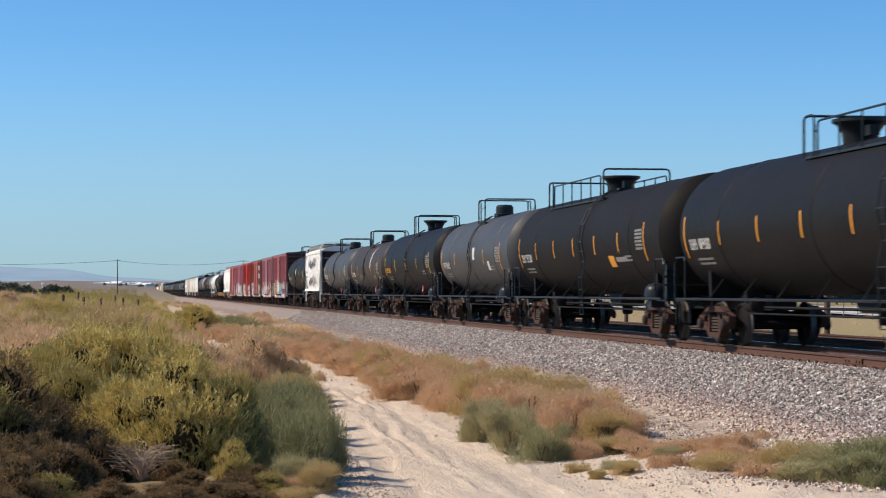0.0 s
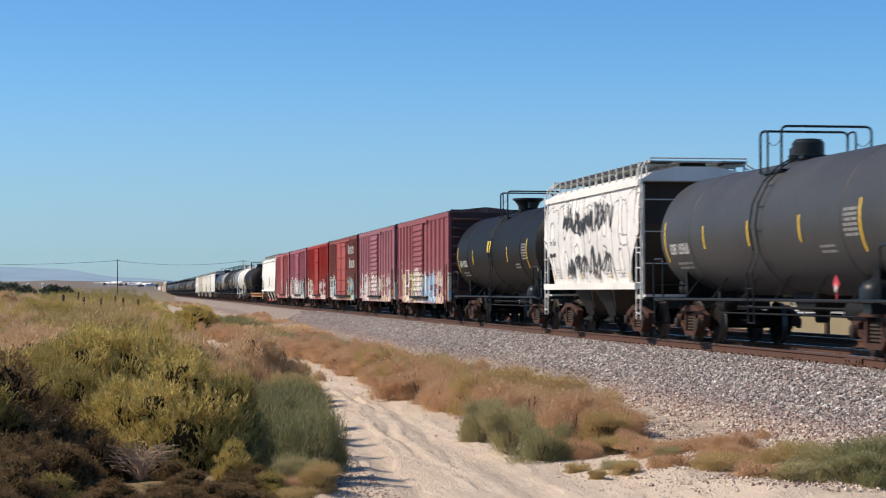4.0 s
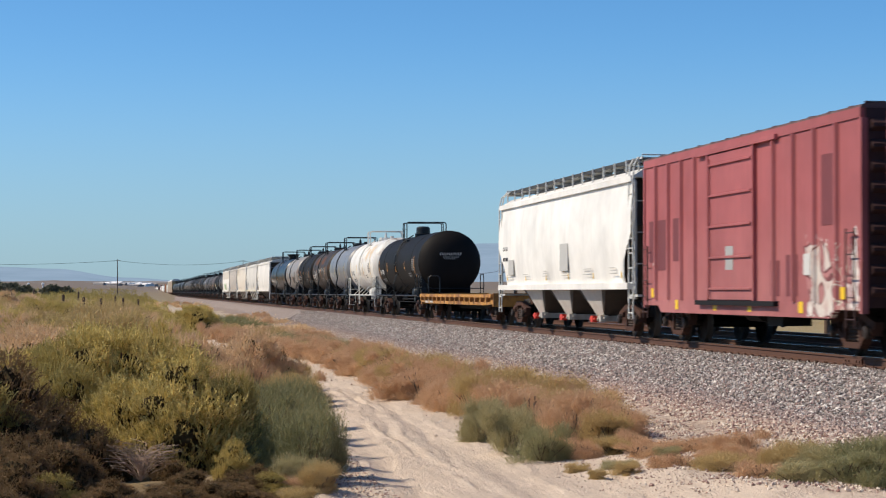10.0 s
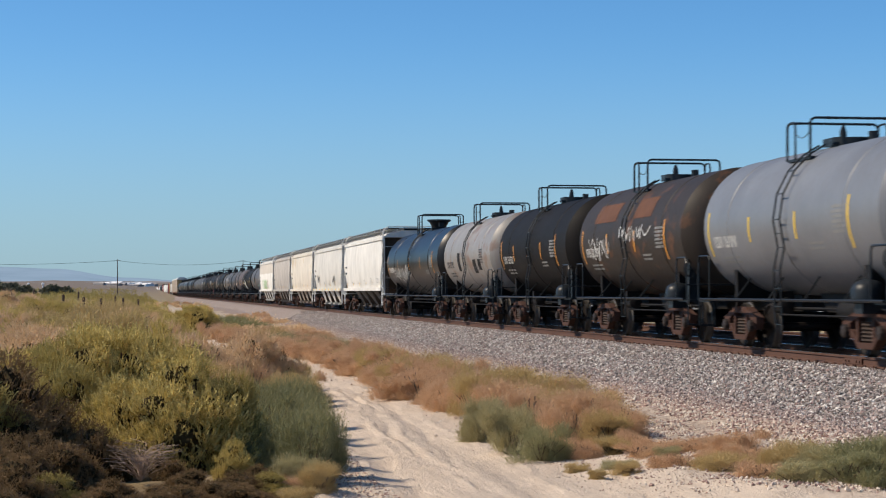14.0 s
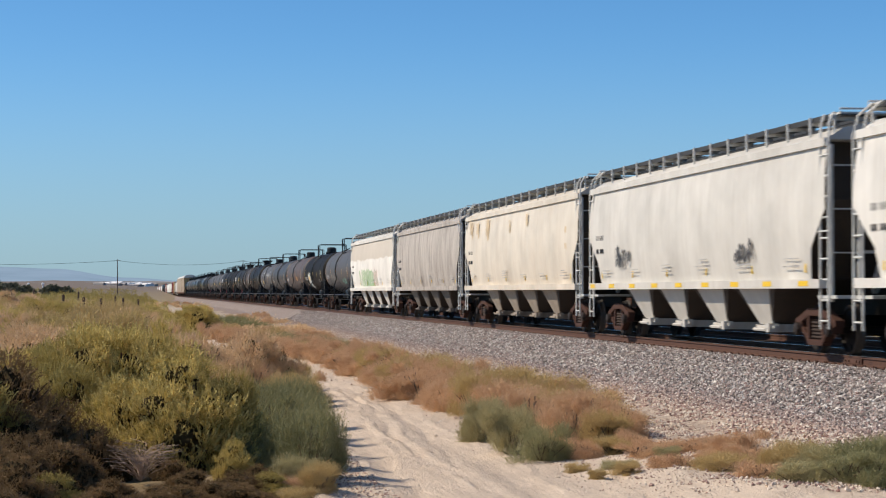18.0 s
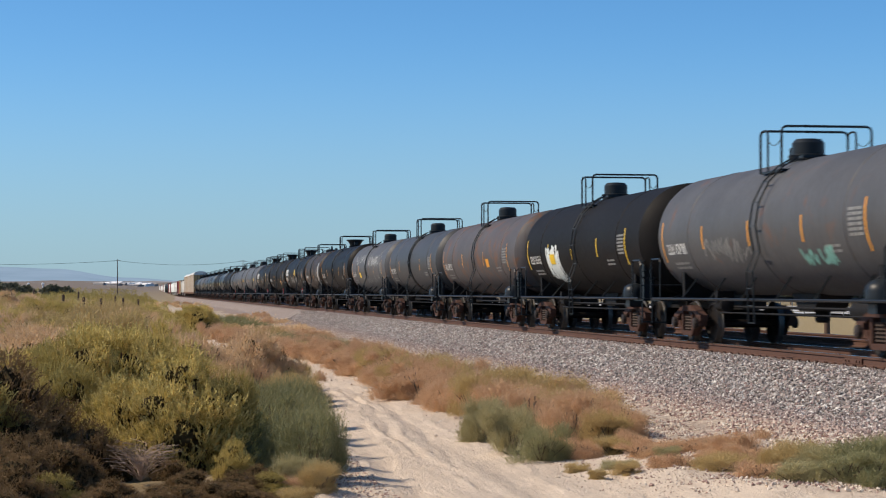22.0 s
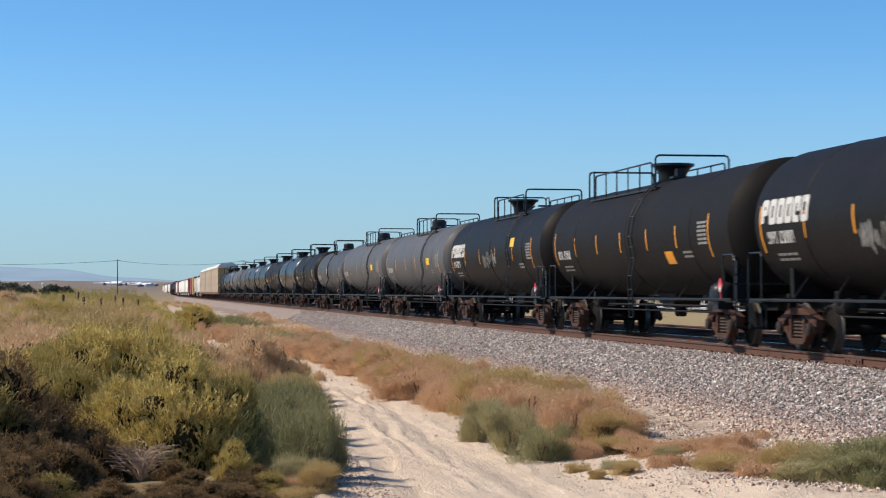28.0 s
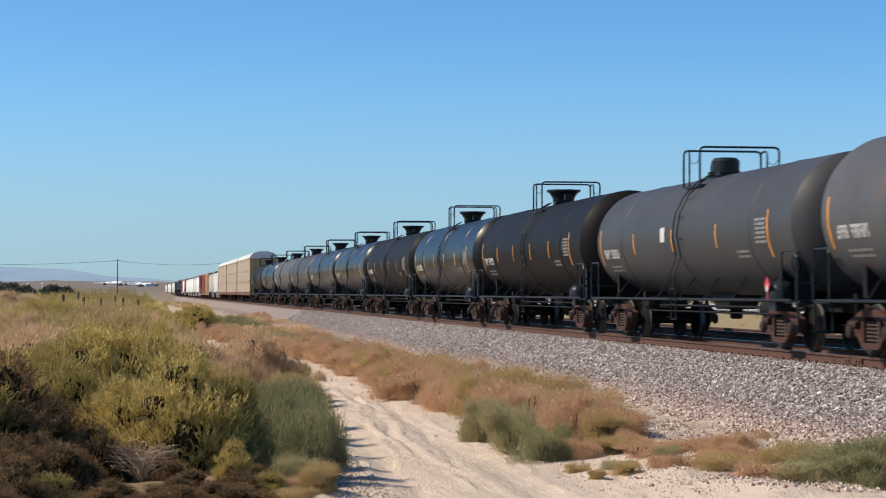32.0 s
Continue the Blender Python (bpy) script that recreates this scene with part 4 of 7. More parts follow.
def hopper_car(place, length, paint, label, bays=4, bay_paint=None, simple=False, rails=None, eave=3.98, side_paint=None, bay_low=1.08):
    car = new_car("covered_hopper", label, "hopper car", place, length)
    half = length / 2
    e = half - 0.72
    W = 1.53
    rails = rails or GREYRAIL
    bay_paint = bay_paint or paint
    side_paint = side_paint or paint

    def body(s):
        outline = [(-e + 0.7, eave), (-e + 0.7, 2.9), (-e + 2.0, 1.7), (-e + 2.3, 1.42), (e - 2.3, 1.42), (e - 2.0, 1.7), (e - 0.7, 2.9), (e - 0.7, eave)]
        n = len(outline)
        vs, fs = [], []
        for bulge, z_in in ((-1, 0), (1, 0)):
            for y, z in outline:
                w = W - 0.06 - 0.10 * abs((z - 2.7) / 1.3) ** 2
                vs.append((bulge * w, y, z))
        fs = [tuple(range(n)), tuple(range(2 * n - 1, n - 1, -1))] + [(i, i + n, (i + 1) % n + n, (i + 1) % n) for i in range(n)]
        s.add(vs, fs)
    def side(s):
        ys = [(-1, 0)]
        zs = [1.42, 1.7, 1.95, 2.3, 2.7, 3.1, 3.5, eave]
        def lim(z):
            if z < 1.95:
                return e - 1.05 + 0.1 * (z - 1.42) / 0.53
            if z < 2.7:
                return e - 0.95 + 0.95 * (z - 1.95) / 0.75
            return e - 0.12 * (z - 2.7) / (eave - 2.7)
        for k in (-1, 1):
            vs = []
            for z in zs:
                w = W + 0.02 - 0.12 * ((z - 2.75) / 1.35) ** 2
                vs += [(k * w, -lim(z), z), (k * w, lim(z), z)]
            s.add(vs, [(2 * i, 2 * i + 1, 2 * i + 3, 2 * i + 2) for i in range(len(zs) - 1)])
    part("body", shared(("hopbody", round(e, 2), eave), body, SLOPE, 0.5), car, "dirty end slope sheets, darkened for shadow")
    part("side_sheet", shared(("hopside", round(e, 2), eave), side, side_paint, 0.5), car)
    part("top_chord", shared(("hopchord", round(e, 2), eave), lambda s: [s.box(k * 1.47 - 0.06, k * 1.47 + 0.06, -e + 0.08, e - 0.08, eave - 0.12, eave + 0.03) for k in (-1, 1)], paint), car)
    part("roof", shared(("hoproof", round(e, 2), eave), lambda s: s.prism_y([(-1.5, eave), (-1.15, eave + 0.22), (-0.5, eave + 0.36), (0.5, eave + 0.36), (1.15, eave + 0.22), (1.5, eave)], -e + 0.1, e - 0.1), paint, 0.5), car)
    part("hatch_coaming", shared(("coaming", round(e, 2), eave), lambda s: s.box(-0.34, 0.34, -e + 0.5, e - 0.5, eave + 0.3, eave + 0.47), GRATE), car)
    for i in range(0 if simple else 5):
        part("hatch_cover", shared(("hatch", eave), lambda s: s.prism_x([(-1.25, eave + 0.46), (-1.15, eave + 0.53), (1.15, eave + 0.53), (1.25, eave + 0.46)], -0.36, 0.36), GRATE), car, "", (0, -e + 1.6 + (2 * e - 3.2) * i / 4, 0))
    for k in (-1, 1):
        part("roof_step", shared(("roofstep", eave), lambda s: (s.box(-1.25, 1.25, -0.3, 0.3, eave + 0.46, eave + 0.5), s.tube([(-1.25, -0.3, eave + 0.46), (-1.25, -0.3, eave + 0.56), (1.25, -0.3, eave + 0.56), (1.25, -0.3, eave + 0.46)], 0.02, 5)), rails), car, "", (0, k * (e - 0.3), 0), 0.0 if k < 0 else math.pi)
        part("side_sill", shared(("hopsill", round(half, 1), k), lambda s: (s.box(k * 1.5 - 0.1, k * 1.5 + 0.1, -e + 0.2, e - 0.2, 1.25, 1.42)), paint), car)
        part("roofwalk", shared(("roofwalk", round(e, 2), eave), lambda s: (s.box(-0.28, 0.28, -e, e, eave + 0.44, eave + 0.48), s.box(-0.28, -0.26, -e, e, eave + 0.41, eave + 0.51)), GRATE), car, "dark grated roofwalk", (k * 0.95, 0, 0))
        n = 0 if simple else 15
        for i in range(n):
            y = -e + 0.25 + (2 * e - 0.5) * i / (n - 1)
            part("roofwalk_post", shared(("walkpost", eave, k), lambda s: (s.box(k * 1.27 - 0.02, k * 1.27 + 0.02, -0.025, 0.025, eave + 0.1, eave + 0.52), s.box(min(k * 0.7, k * 1.27), max(k * 0.7, k * 1.27), -0.02, 0.02, eave + 0.36, eave + 0.43)), rails), car, "", (0, y, 0))

        def frame_end(s):
            for x in (-1.42, 1.42):
                s.box(x - 0.03, x + 0.03, 0.0, 0.06, 1.0, eave - 0.1)
                for y in (-0.05, 0.4):
                    s.tube([(x * 1.06, y, 0.5), (x * 1.06, y, eave - 0.05), (x * 1.02, y + 0.1, eave + 0.3), (x * 0.9, y + 0.4, eave + 0.5)], 0.023, 6)
                z = 0.65
                while z < eave:
                    s.tube([(x * 1.06, -0.05, z), (x * 1.06, 0.4, z)], 0.02, 5)
                    z += 0.38
            for z in (1.9, 2.7, 3.5):
                s.tube([(-1.42, -0.02, z), (1.42, -0.02, z)], 0.018, 4)
            s.tube([(-1.5, -0.05, 2.3), (-1.5, 0.9, 2.3), (-1.5, 0.95, 2.2), (-1.5, 0.95, 1.4)], 0.018, 4)
            s.box(-1.45, 1.45, -0.3, 0.7, 1.06, 1.12)
            s.prism_x([(0.1, 3.2), (0.1, 2.2), (1.6, 1.15), (1.7, 1.3)], -0.05, 0.05)
        part("end_frame", shared(("hopend", eave), frame_end, rails), car, "end posts, rungs and platform", (0, k * (e + 0.02), 0), 0.0 if k < 0 else math.pi)
        truck(car, k * (half - 2.45), simple)
    span = 2 * (e - 3.3)
    w = span / bays
    for b in range(bays):
        y = -span / 2 + w * (b + 0.5)

        def bay(s):
            t, u = w / 2 - 0.02, 0.36
            top, low = 1.42, 0.52
            s.add([(-1.42, -t, top), (1.42, -t, top), (1.42, t, top), (-1.42, t, top), (-bay_low, -u, low), (bay_low, -u, low), (bay_low, u, low), (-bay_low, u, low)],
                  [(0, 1, 5, 4), (1, 2, 6, 5), (2, 3, 7, 6), (3, 0, 4, 7), (4, 5, 6, 7)])
        # Pocket takes the dark shade colour; its side plates keep the lit paint.
        g = part("hopper_bay", shared(("bay", round(w, 2), bay_low), bay, SLOPE), car, "sloping discharge pocket, coloured dark for shade", (0, y, 0))

        for k in (-1, 1):
            def plate(s):
                t, u = w * 0.36, 0.4
                s.add([(k * a, b, c) for a, b, c in ((1.44, -t, 1.42), (1.44, t, 1.42), (bay_low + 0.02, u, 0.52), (bay_low + 0.02, -u, 0.52), (1.40, -t, 1.42), (1.40, t, 1.42), (bay_low - 0.02, u, 0.52), (bay_low - 0.02, -u, 0.52))],
                      [(0, 1, 2, 3), (7, 6, 5, 4), (0, 4, 5, 1), (1, 5, 6, 2), (2, 6, 7, 3), (3, 7, 4, 0)])
            part("pocket_side", shared(("bayside", round(w, 2), bay_low, k), plate, bay_paint), g)
        part("discharge_gate", shared("gate", lambda s: (s.box(-1.0, 1.0, -0.42, 0.42, 0.36, 0.52), s.box(-1.12, -1.0, -0.6, 0.6, 0.44, 0.5), s.box(-1.2, -1.0, -0.5, -0.25, 0.36, 0.54), s.tube([(-1.2, -0.3, 0.41), (-1.2, 0.5, 0.41)], 0.035, 6)), bay_paint), g)
    part("centre_sill", shared(("hopcentre", round(half, 1)), lambda s: s.box(-0.3, 0.3, -half + 0.6, half - 0.6, 0.75, 1.1), STEEL), car)
    s = Shape()
    x = -W - 0.01
    rnd = random.Random(int(place))
    for i in range(8):
        if i % 5 != 4:
            s.box(x - 0.012, x, e - 1.7 + 0.11 * i, e - 1.655 + 0.11 * i, 2.57, 2.7)
            s.box(x - 0.012, x, e - 1.7 + 0.11 * i, e - 1.655 + 0.11 * i, 2.22, 2.34)
    part("lettering", s.mesh("lettering", BLACKSTENCIL), car)
    s = Shape()
    for i in range(6):
        y = -e + 2 + i * (2 * e - 4) / 5
        for r in range(rnd.choice((2, 3, 4))):
            b = y - rnd.uniform(0.2, 0.5)
            while b < y + rnd.uniform(0.1, 0.5):
                c = b + rnd.uniform(0.05, 0.2)
                s.box(-W + 0.07, -W + 0.085, b, c, 1.66 + 0.075 * r, 1.682 + 0.075 * r)
                b = c + 0.04
    part("small_lettering", s.mesh("small_lettering", HOPSTENCIL), car, "", (-0.1, 0, 0))
    for i in range(0 if simple else 6):
        y = -e + 1.3 + i * (2 * e - 2.6) / 5
        part("reflector", shared("hopmark", lambda s: s.box(-0.004, 0.0, -0.04, 0.04, 0, 0.42), YELLOW), car, "", (-W + 0.055, y, 1.55))
    return car


# ---- flatcar and autoracks ----
def flat_car(place, length):
    car = new_car("flatcar", "empty worn yellow flatcar with stake pockets and rust", "flatcar", place, length)
    half = length / 2
    e = half - 0.65
    part("deck", shared("flatdeck", lambda s: s.box(-1.44, 1.44, -e, e, 1.0, 1.08), plain("worn_deck_planks", (0.17, 0.10, 0.07), 0.85)), car, "worn plank deck")
    for k in (-1, 1):
        part("side_sill", shared(("flatsill", k), lambda s: s.prism_x([(-e, 1.0), (-e, 0.76), (-e + 2.0, 0.70), (e - 2.0, 0.70), (e, 0.76), (e, 1.0)], k * 1.45 - 0.04, k * 1.45 + 0.04), FLATPAINT), car)
        part("deck_edge", shared(("flatedge", k), lambda s: s.box(k * 1.5 - 0.08, k * 1.5 + 0.06, -e, e, 0.98, 1.1), FLATPAINT), car)
        for i in range(15):
            y = -e + 0.7 + (2 * e - 1.4) * i / 14
            part("stake_pocket", shared(("stake", k), lambda s: s.prism_x([(-0.09, 0.99), (-0.05, 0.82), (0.05, 0.82), (0.09, 0.99)], k * 1.56 - 0.08, k * 1.56 + 0.05), FLATPAINT), car, "", (0, y, 0))
        part("end_beam", shared("flatend", lambda s: s.box(-1.5, 1.5, -0.06, 0.1, 0.66, 1.14), FLATPAINT), car, "", (0, k * e, 0))
        part("handrail", shared("flatrail", lambda s: s.tube([(-1.2, 0, 1.1), (-1.2, 0, 1.8), (-1.1, 0, 1.9), (-0.8, 0, 1.9), (-0.7, 0, 1.8), (-0.7, 0, 1.1)], 0.03, 6), RAILPAINT), car, "", (0, k * (e - 0.1), 0))
        truck(car, k * (half - 2.4))
    part("centre_sill", shared("flatcentre", lambda s: s.prism_x([(-e, 0.95), (-e, 0.72), (-e + 4, 0.5), (e - 4, 0.5), (e, 0.72), (e, 0.95)], -0.35, 0.35), STEEL), car)
    s = Shape()
    for i in range(4):
        s.box(-1.497, -1.493, e - 3.4 + i * 0.24, e - 3.22 + i * 0.24, 0.72, 0.94)
        s.box(-1.497, -1.493, e - 2.1 + i * 0.24, e - 1.92 + i * 0.24, 0.72, 0.94)
    part("lettering", s.mesh("lettering", STENCIL), car)
    return car


def autorack(place, length):
    car = new_car("autorack", "tall tan autorack with white curved roof", "autorack", place, length)
    half = length / 2
    e = half - 0.9
    part("frame", shared("rackframe", lambda s: (s.box(-1.5, 1.5, -e, e, 0.85, 1.2), s.box(-0.35, 0.35, -e, e, 0.6, 0.9)), plain("rack_frame_brown", (0.16, 0.08, 0.05), 0.7)), car)
    for k in (-1, 1):
        n = 24
        for i in range(n):
            y0, y1 = -e + 2 * e * i / n, -e + 2 * e * (i + 1) / n
            part("panel", shared(("rackpanel", k), lambda s: s.box(-0.02, 0.02, -e / n + 0.02, e / n - 0.02, 1.2, 4.9), RACKMAT), car, "", (k * 1.5, (y0 + y1) / 2, 0))
        for z in (1.25, 2.4, 3.6, 4.9):
            part("belt_rail", shared(("rackrail", k), lambda s: s.box(-0.04, 0.04, -e, e, -0.06, 0.06), RACKMAT), car, "", (k * 1.53, 0, z))
        part("end_door", shared("rackdoor", lambda s: (s.box(-1.5, 1.5, -0.04, 0.04, 0.9, 4.9), [s.box(x - 0.04, x + 0.04, -0.09, 0.09, 0.9, 4.9) for x in (-1.2, -0.6, 0, 0.6, 1.2)]), YELLOWBOX), car, "", (0, k * e, 0))
        truck(car, k * (half - 4.2))
    part("roof", shared("rackroof", lambda s: s.prism_y([(-1.52, 4.9), (-1.45, 5.2), (-1.1, 5.5), (-0.5, 5.68), (0.5, 5.68), (1.1, 5.5), (1.45, 5.2), (1.52, 4.9)], -e, e), RACKROOF, 0.6), car)
    return car


# ---- the land ----
def fbm(x, y, s):
    return noise.fractal(Vector((x * s, y * s, 3.7)), 0.9, 2.0, 4)


ROAD_L, ROAD_R = -11.75, -8.75


def road_mid(y):
    """The dirt road runs beside the track and bends away behind the shrubs."""
    t = min(1.0, max(0.0, (y + 16) / 18))
    return -10.2 + 0.55 * t * t * (3 - 2 * t) - 0.02 * max(0.0, y - 5) ** 1.6 + 0.012 * max(0.0, -y - 14) ** 1.5


def ground_z(x, y):
    z = -1.06
    left = min(1.0, max(0.0, (-12.6 - x) / 9.0))
    z += 0.7 * left * left * (3 - 2 * left) * min(1.0, max(0.0, (y + 2) / 30))
    d = abs(x - road_mid(y))
    if d > 1.5:
        z += 0.10 * min(1.0, (d - 1.5) / 1.2) * (1 + fbm(x, y, 0.35))
    r = math.hypot(x, y)
    z += 0.06 * fbm(x, y, 0.8) * (1 if d > 1.4 else 0.35)
    if r < 80 and d < 2.0:
        u = x - road_mid(y)
        rough = 0.6 + 0.8 * fbm(x, y, 0.9)
        # two worn wheel tracks with a crown between them
        for c in (-0.72, 0.62):
            z -= 0.04 * math.exp(-((u - c - 0.1 * math.sin(y * 0.35)) / 0.24) ** 2)
        # narrow churned ridges and tyre cuts that wander along the road
        for c, w, h, f, q in ((-0.08, 0.05, 0.045, 0.30, 0.0), (0.10, 0.04, -0.05, 0.27, 0.7), (0.24, 0.05, 0.05, 0.33, 1.3), (0.40, 0.04, -0.035, 0.22, 2.2), (-0.42, 0.05, 0.03, 0.25, 3.0), (-1.05, 0.06, 0.035, 0.2, 4.0), (0.95, 0.05, 0.03, 0.3, 5.0)):
            z += 0.85 * h * max(0.0, rough) * math.exp(-((u - c - 0.16 * math.sin(y * f + q) - 0.05 * math.sin(y * 1.3 + q)) / w) ** 2)
        z += 0.009 * fbm(x, y, 3.5) + 0.005 * fbm(x, y * 0.4, 9.0)
    if r > 500:
        z += (r - 500) * 0.0062 + 2.5 * (r - 500) / 1500 * fbm(x, y, 0.004)
    return z


def spaced(points):
    out = []
    for a, b, step in points:
        n = max(1, round((b - a) / step))
        out += [a + (b - a) * i / n for i in range(n)]
    return out + [points[-1][1]]


def land(name, xs, ys, height, material):
    vs = [(x, y, height(x, y)) for y in ys for x in xs]
    n, m = len(xs), len(ys)
    fs = [(j * n + i, j * n + i + 1, (j + 1) * n + i + 1, (j + 1) * n + i) for j in range(m - 1) for i in range(n - 1)]
    me = bpy.data.meshes.new(name)
    me.from_pydata(vs, [], fs)
    me.polygons.foreach_set("use_smooth", [True] * len(fs))
    me.materials.append(material)
    return new(name, me)


def ground_material():
    n = Nodes("desert_sand_and_dry_grass")
    x, y, z = n.xyz()
    big, mid, fine = n.noise(0.09, 5), n.noise(0.9, 5), n.noise(14, 5)
    grit = n.cells(28.0, None, "Distance")
    sand = n.mix(mid, (0.61, 0.485, 0.375), (0.75, 0.63, 0.505))
    drag = n.noise(1.0, 5, n.mapped((7.0, 0.5, 1.0)), 0.65)
    sand = n.mix(n.ramp(drag, [(0.45, 0.0), (0.68, 0.5)]), sand, (0.40, 0.31, 0.24))
    crumbs = n.noise(34, 3)
    sand = n.mix(n.ramp(crumbs, [(0.52, 0.0), (0.68, 0.6)]), sand, (0.74, 0.65, 0.53))
    sand = n.mix(n.ramp(fine, [(0.35, 0.0), (0.75, 0.5)]), sand, (0.50, 0.40, 0.305))
    sand = n.mix(n.ramp(grit, [(0.0, 0.3), (0.14, 0.0)]), sand, (0.30, 0.23, 0.18))
    grass = n.mix(mid, (0.38, 0.285, 0.14), (0.50, 0.40, 0.22))
    grass = n.mix(n.ramp(fine, [(0.3, 0.0), (0.7, 0.7)]), grass, (0.17, 0.125, 0.06))
    far = n.math('ADD', n.math('MULTIPLY', n.math('SUBTRACT', x, 7.0), 0.5), n.math('MULTIPLY', n.math('SUBTRACT', big, 0.5), 4.0), True)
    left = n.math('ADD', n.math('MULTIPLY', n.math('SUBTRACT', -11.9, x), 0.6), n.math('MULTIPLY', n.math('SUBTRACT', mid, 0.5), 3.0), True)
    litter = n.mix(fine, (0.16, 0.115, 0.06), (0.34, 0.255, 0.14))
    col = n.mix(left, n.mix(far, sand, grass), litter)
    chips = n.t.nodes.new("ShaderNodeSeparateColor")
    n.link(n.cells(16.0), chips.inputs[0])
    gravel = n.ramp(chips.outputs[0], [(0.0, (0.24, 0.165, 0.13)), (0.5, (0.38, 0.295, 0.235)), (1.0, (0.52, 0.44, 0.355))])
    apron = n.math('MULTIPLY', n.math('ADD', n.math('SUBTRACT', x, -6.9), n.math('MULTIPLY', n.math('SUBTRACT', mid, 0.5), 3.0)), 0.6, True)
    apron = n.math('MULTIPLY', apron, n.math('LESS_THAN', x, 8.0))
    col = n.mix(n.math('MULTIPLY', apron, n.ramp(chips.outputs[1], [(0.3, 0.25), (0.7, 0.95)])), col, gravel)
    patch = n.noise(3.2, 5, n.mapped((1.0, 0.45, 1.0)))
    col = n.mix(n.ramp(patch, [(0.48, 0.0), (0.75, 0.28)]), col, (0.38, 0.30, 0.235))
    away = n.math('MULTIPLY', n.math('SUBTRACT', y, 120.0), 0.004, True)
    col = n.mix(n.math('MULTIPLY', away, 0.9), col, n.mix(n.noise(0.12, 6, None, 0.7), (0.13, 0.11, 0.06), (0.34, 0.275, 0.17)))
    # Past 420 m the haze of distance is mixed into the ground colour.
    hazy = n.math('MULTIPLY', n.math('SUBTRACT', y, 420.0), 0.0016, True)
    col = n.mix(n.math('MULTIPLY', hazy, 0.85), col, n.mix(n.noise(0.03, 6, None, 0.7), (0.13, 0.105, 0.09), (0.23, 0.19, 0.165)))
    n.bump(n.math('ADD', n.math('ADD', n.math('ADD', fine, n.math('MULTIPLY', patch, 1.2)), n.math('MULTIPLY', grit, -0.5)), n.math('ADD', n.math('MULTIPLY', drag, 0.6), n.math('MULTIPLY', crumbs, 1.6))), 0.55, 0.05)
    return n.done(col, 0.95, 0.0, 0.2)


SAND = ground_material()
xs = spaced([(-2600, -300, 230), (-300, -60, 24), (-60, -24, 3), (-24, -14, 0.8), (-14, -12.2, 0.2), (-12.2, -8.2, 0.06), (-8.2, -4, 0.16), (-4, 10, 0.9), (10, 80, 7), (80, 400, 40), (400, 3000, 260)])
ys = spaced([(-260, -46, 30), (-46, -20, 2), (-20, 6, 0.15), (6, 20, 0.3), (20, 60, 1.0), (60, 200, 7), (200, 700, 40), (700, 4500, 290)])
tagged(land("ground", xs, ys, ground_z, SAND), "pale desert sand with dry yellow grass reaching the horizon", "ground", "", "structure")


def stone_material(name, island=True):
    n = Nodes(name)
    k = n.island() if island else n.noise(11, 3)
    col = n.ramp(k, [(0.0, (0.095, 0.082, 0.077)), (0.3, (0.30, 0.262, 0.242)), (0.52, (0.46, 0.405, 0.37)), (0.66, (0.31, 0.20, 0.18)), (0.82, (0.54, 0.485, 0.44)), (1.0, (0.86, 0.815, 0.76))])
    x = n.xyz()[0]
    drift = n.math('ADD', x, n.math('MULTIPLY', n.noise(0.35, 4), 0.9))
    low = n.math('MULTIPLY', n.math('SUBTRACT', -2.3, drift), 0.8, True)
    foot = n.math('MULTIPLY', n.math('SUBTRACT', -2.8, drift), 0.9, True)
    mauve = n.ramp(k, [(0.0, (0.13, 0.085, 0.08)), (0.3, (0.31, 0.215, 0.195)), (0.55, (0.44, 0.34, 0.305)), (0.72, (0.34, 0.19, 0.165)), (1.0, (0.72, 0.65, 0.57))])
    warm = n.ramp(k, [(0.0, (0.26, 0.135, 0.11)), (0.3, (0.46, 0.32, 0.26)), (0.55, (0.62, 0.50, 0.40)), (1.0, (0.80, 0.71, 0.59))])
    col = n.mix(low, col, mauve)
    col = n.mix(foot, col, warm)
    col = n.mix(n.ramp(n.noise(40, 3), [(0.3, 0.0), (0.7, 0.35)]), col, (0.10, 0.085, 0.08))
    n.bump(n.noise(60, 3), 0.4, 0.01)
    return n.done(col, 0.85)


def bank_material():
    n = Nodes("crushed_ballast_bed")
    v = n.cells(17.0)
    g = n.t.nodes.new("ShaderNodeSeparateColor")
    n.link(v, g.inputs[0])
    col = n.ramp(g.outputs[0], [(0.0, (0.10, 0.095, 0.09)), (0.35, (0.24, 0.23, 0.22)), (0.7, (0.34, 0.30, 0.285)), (1.0, (0.58, 0.55, 0.52))])
    x = n.xyz()[0]
    low = n.math('MULTIPLY', n.math('SUBTRACT', -2.9, n.math('ADD', x, n.math('MULTIPLY', n.noise(0.35, 4), 0.9))), 1.6, True)
    col = n.mix(low, col, n.mix(g.outputs[1], (0.30, 0.205, 0.168), (0.46, 0.37, 0.295)))
    # Past 70 m browner and darker, the shade between unmodelled stones mixed in.
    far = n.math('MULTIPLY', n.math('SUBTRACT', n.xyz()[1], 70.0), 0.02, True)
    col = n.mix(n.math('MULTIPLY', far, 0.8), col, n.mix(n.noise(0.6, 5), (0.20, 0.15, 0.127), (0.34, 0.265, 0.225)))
    n.bump(n.cells(17.0, None, "Distance"), 0.9, 0.06)
    return n.done(col, 0.9)


BANK = bank_material()


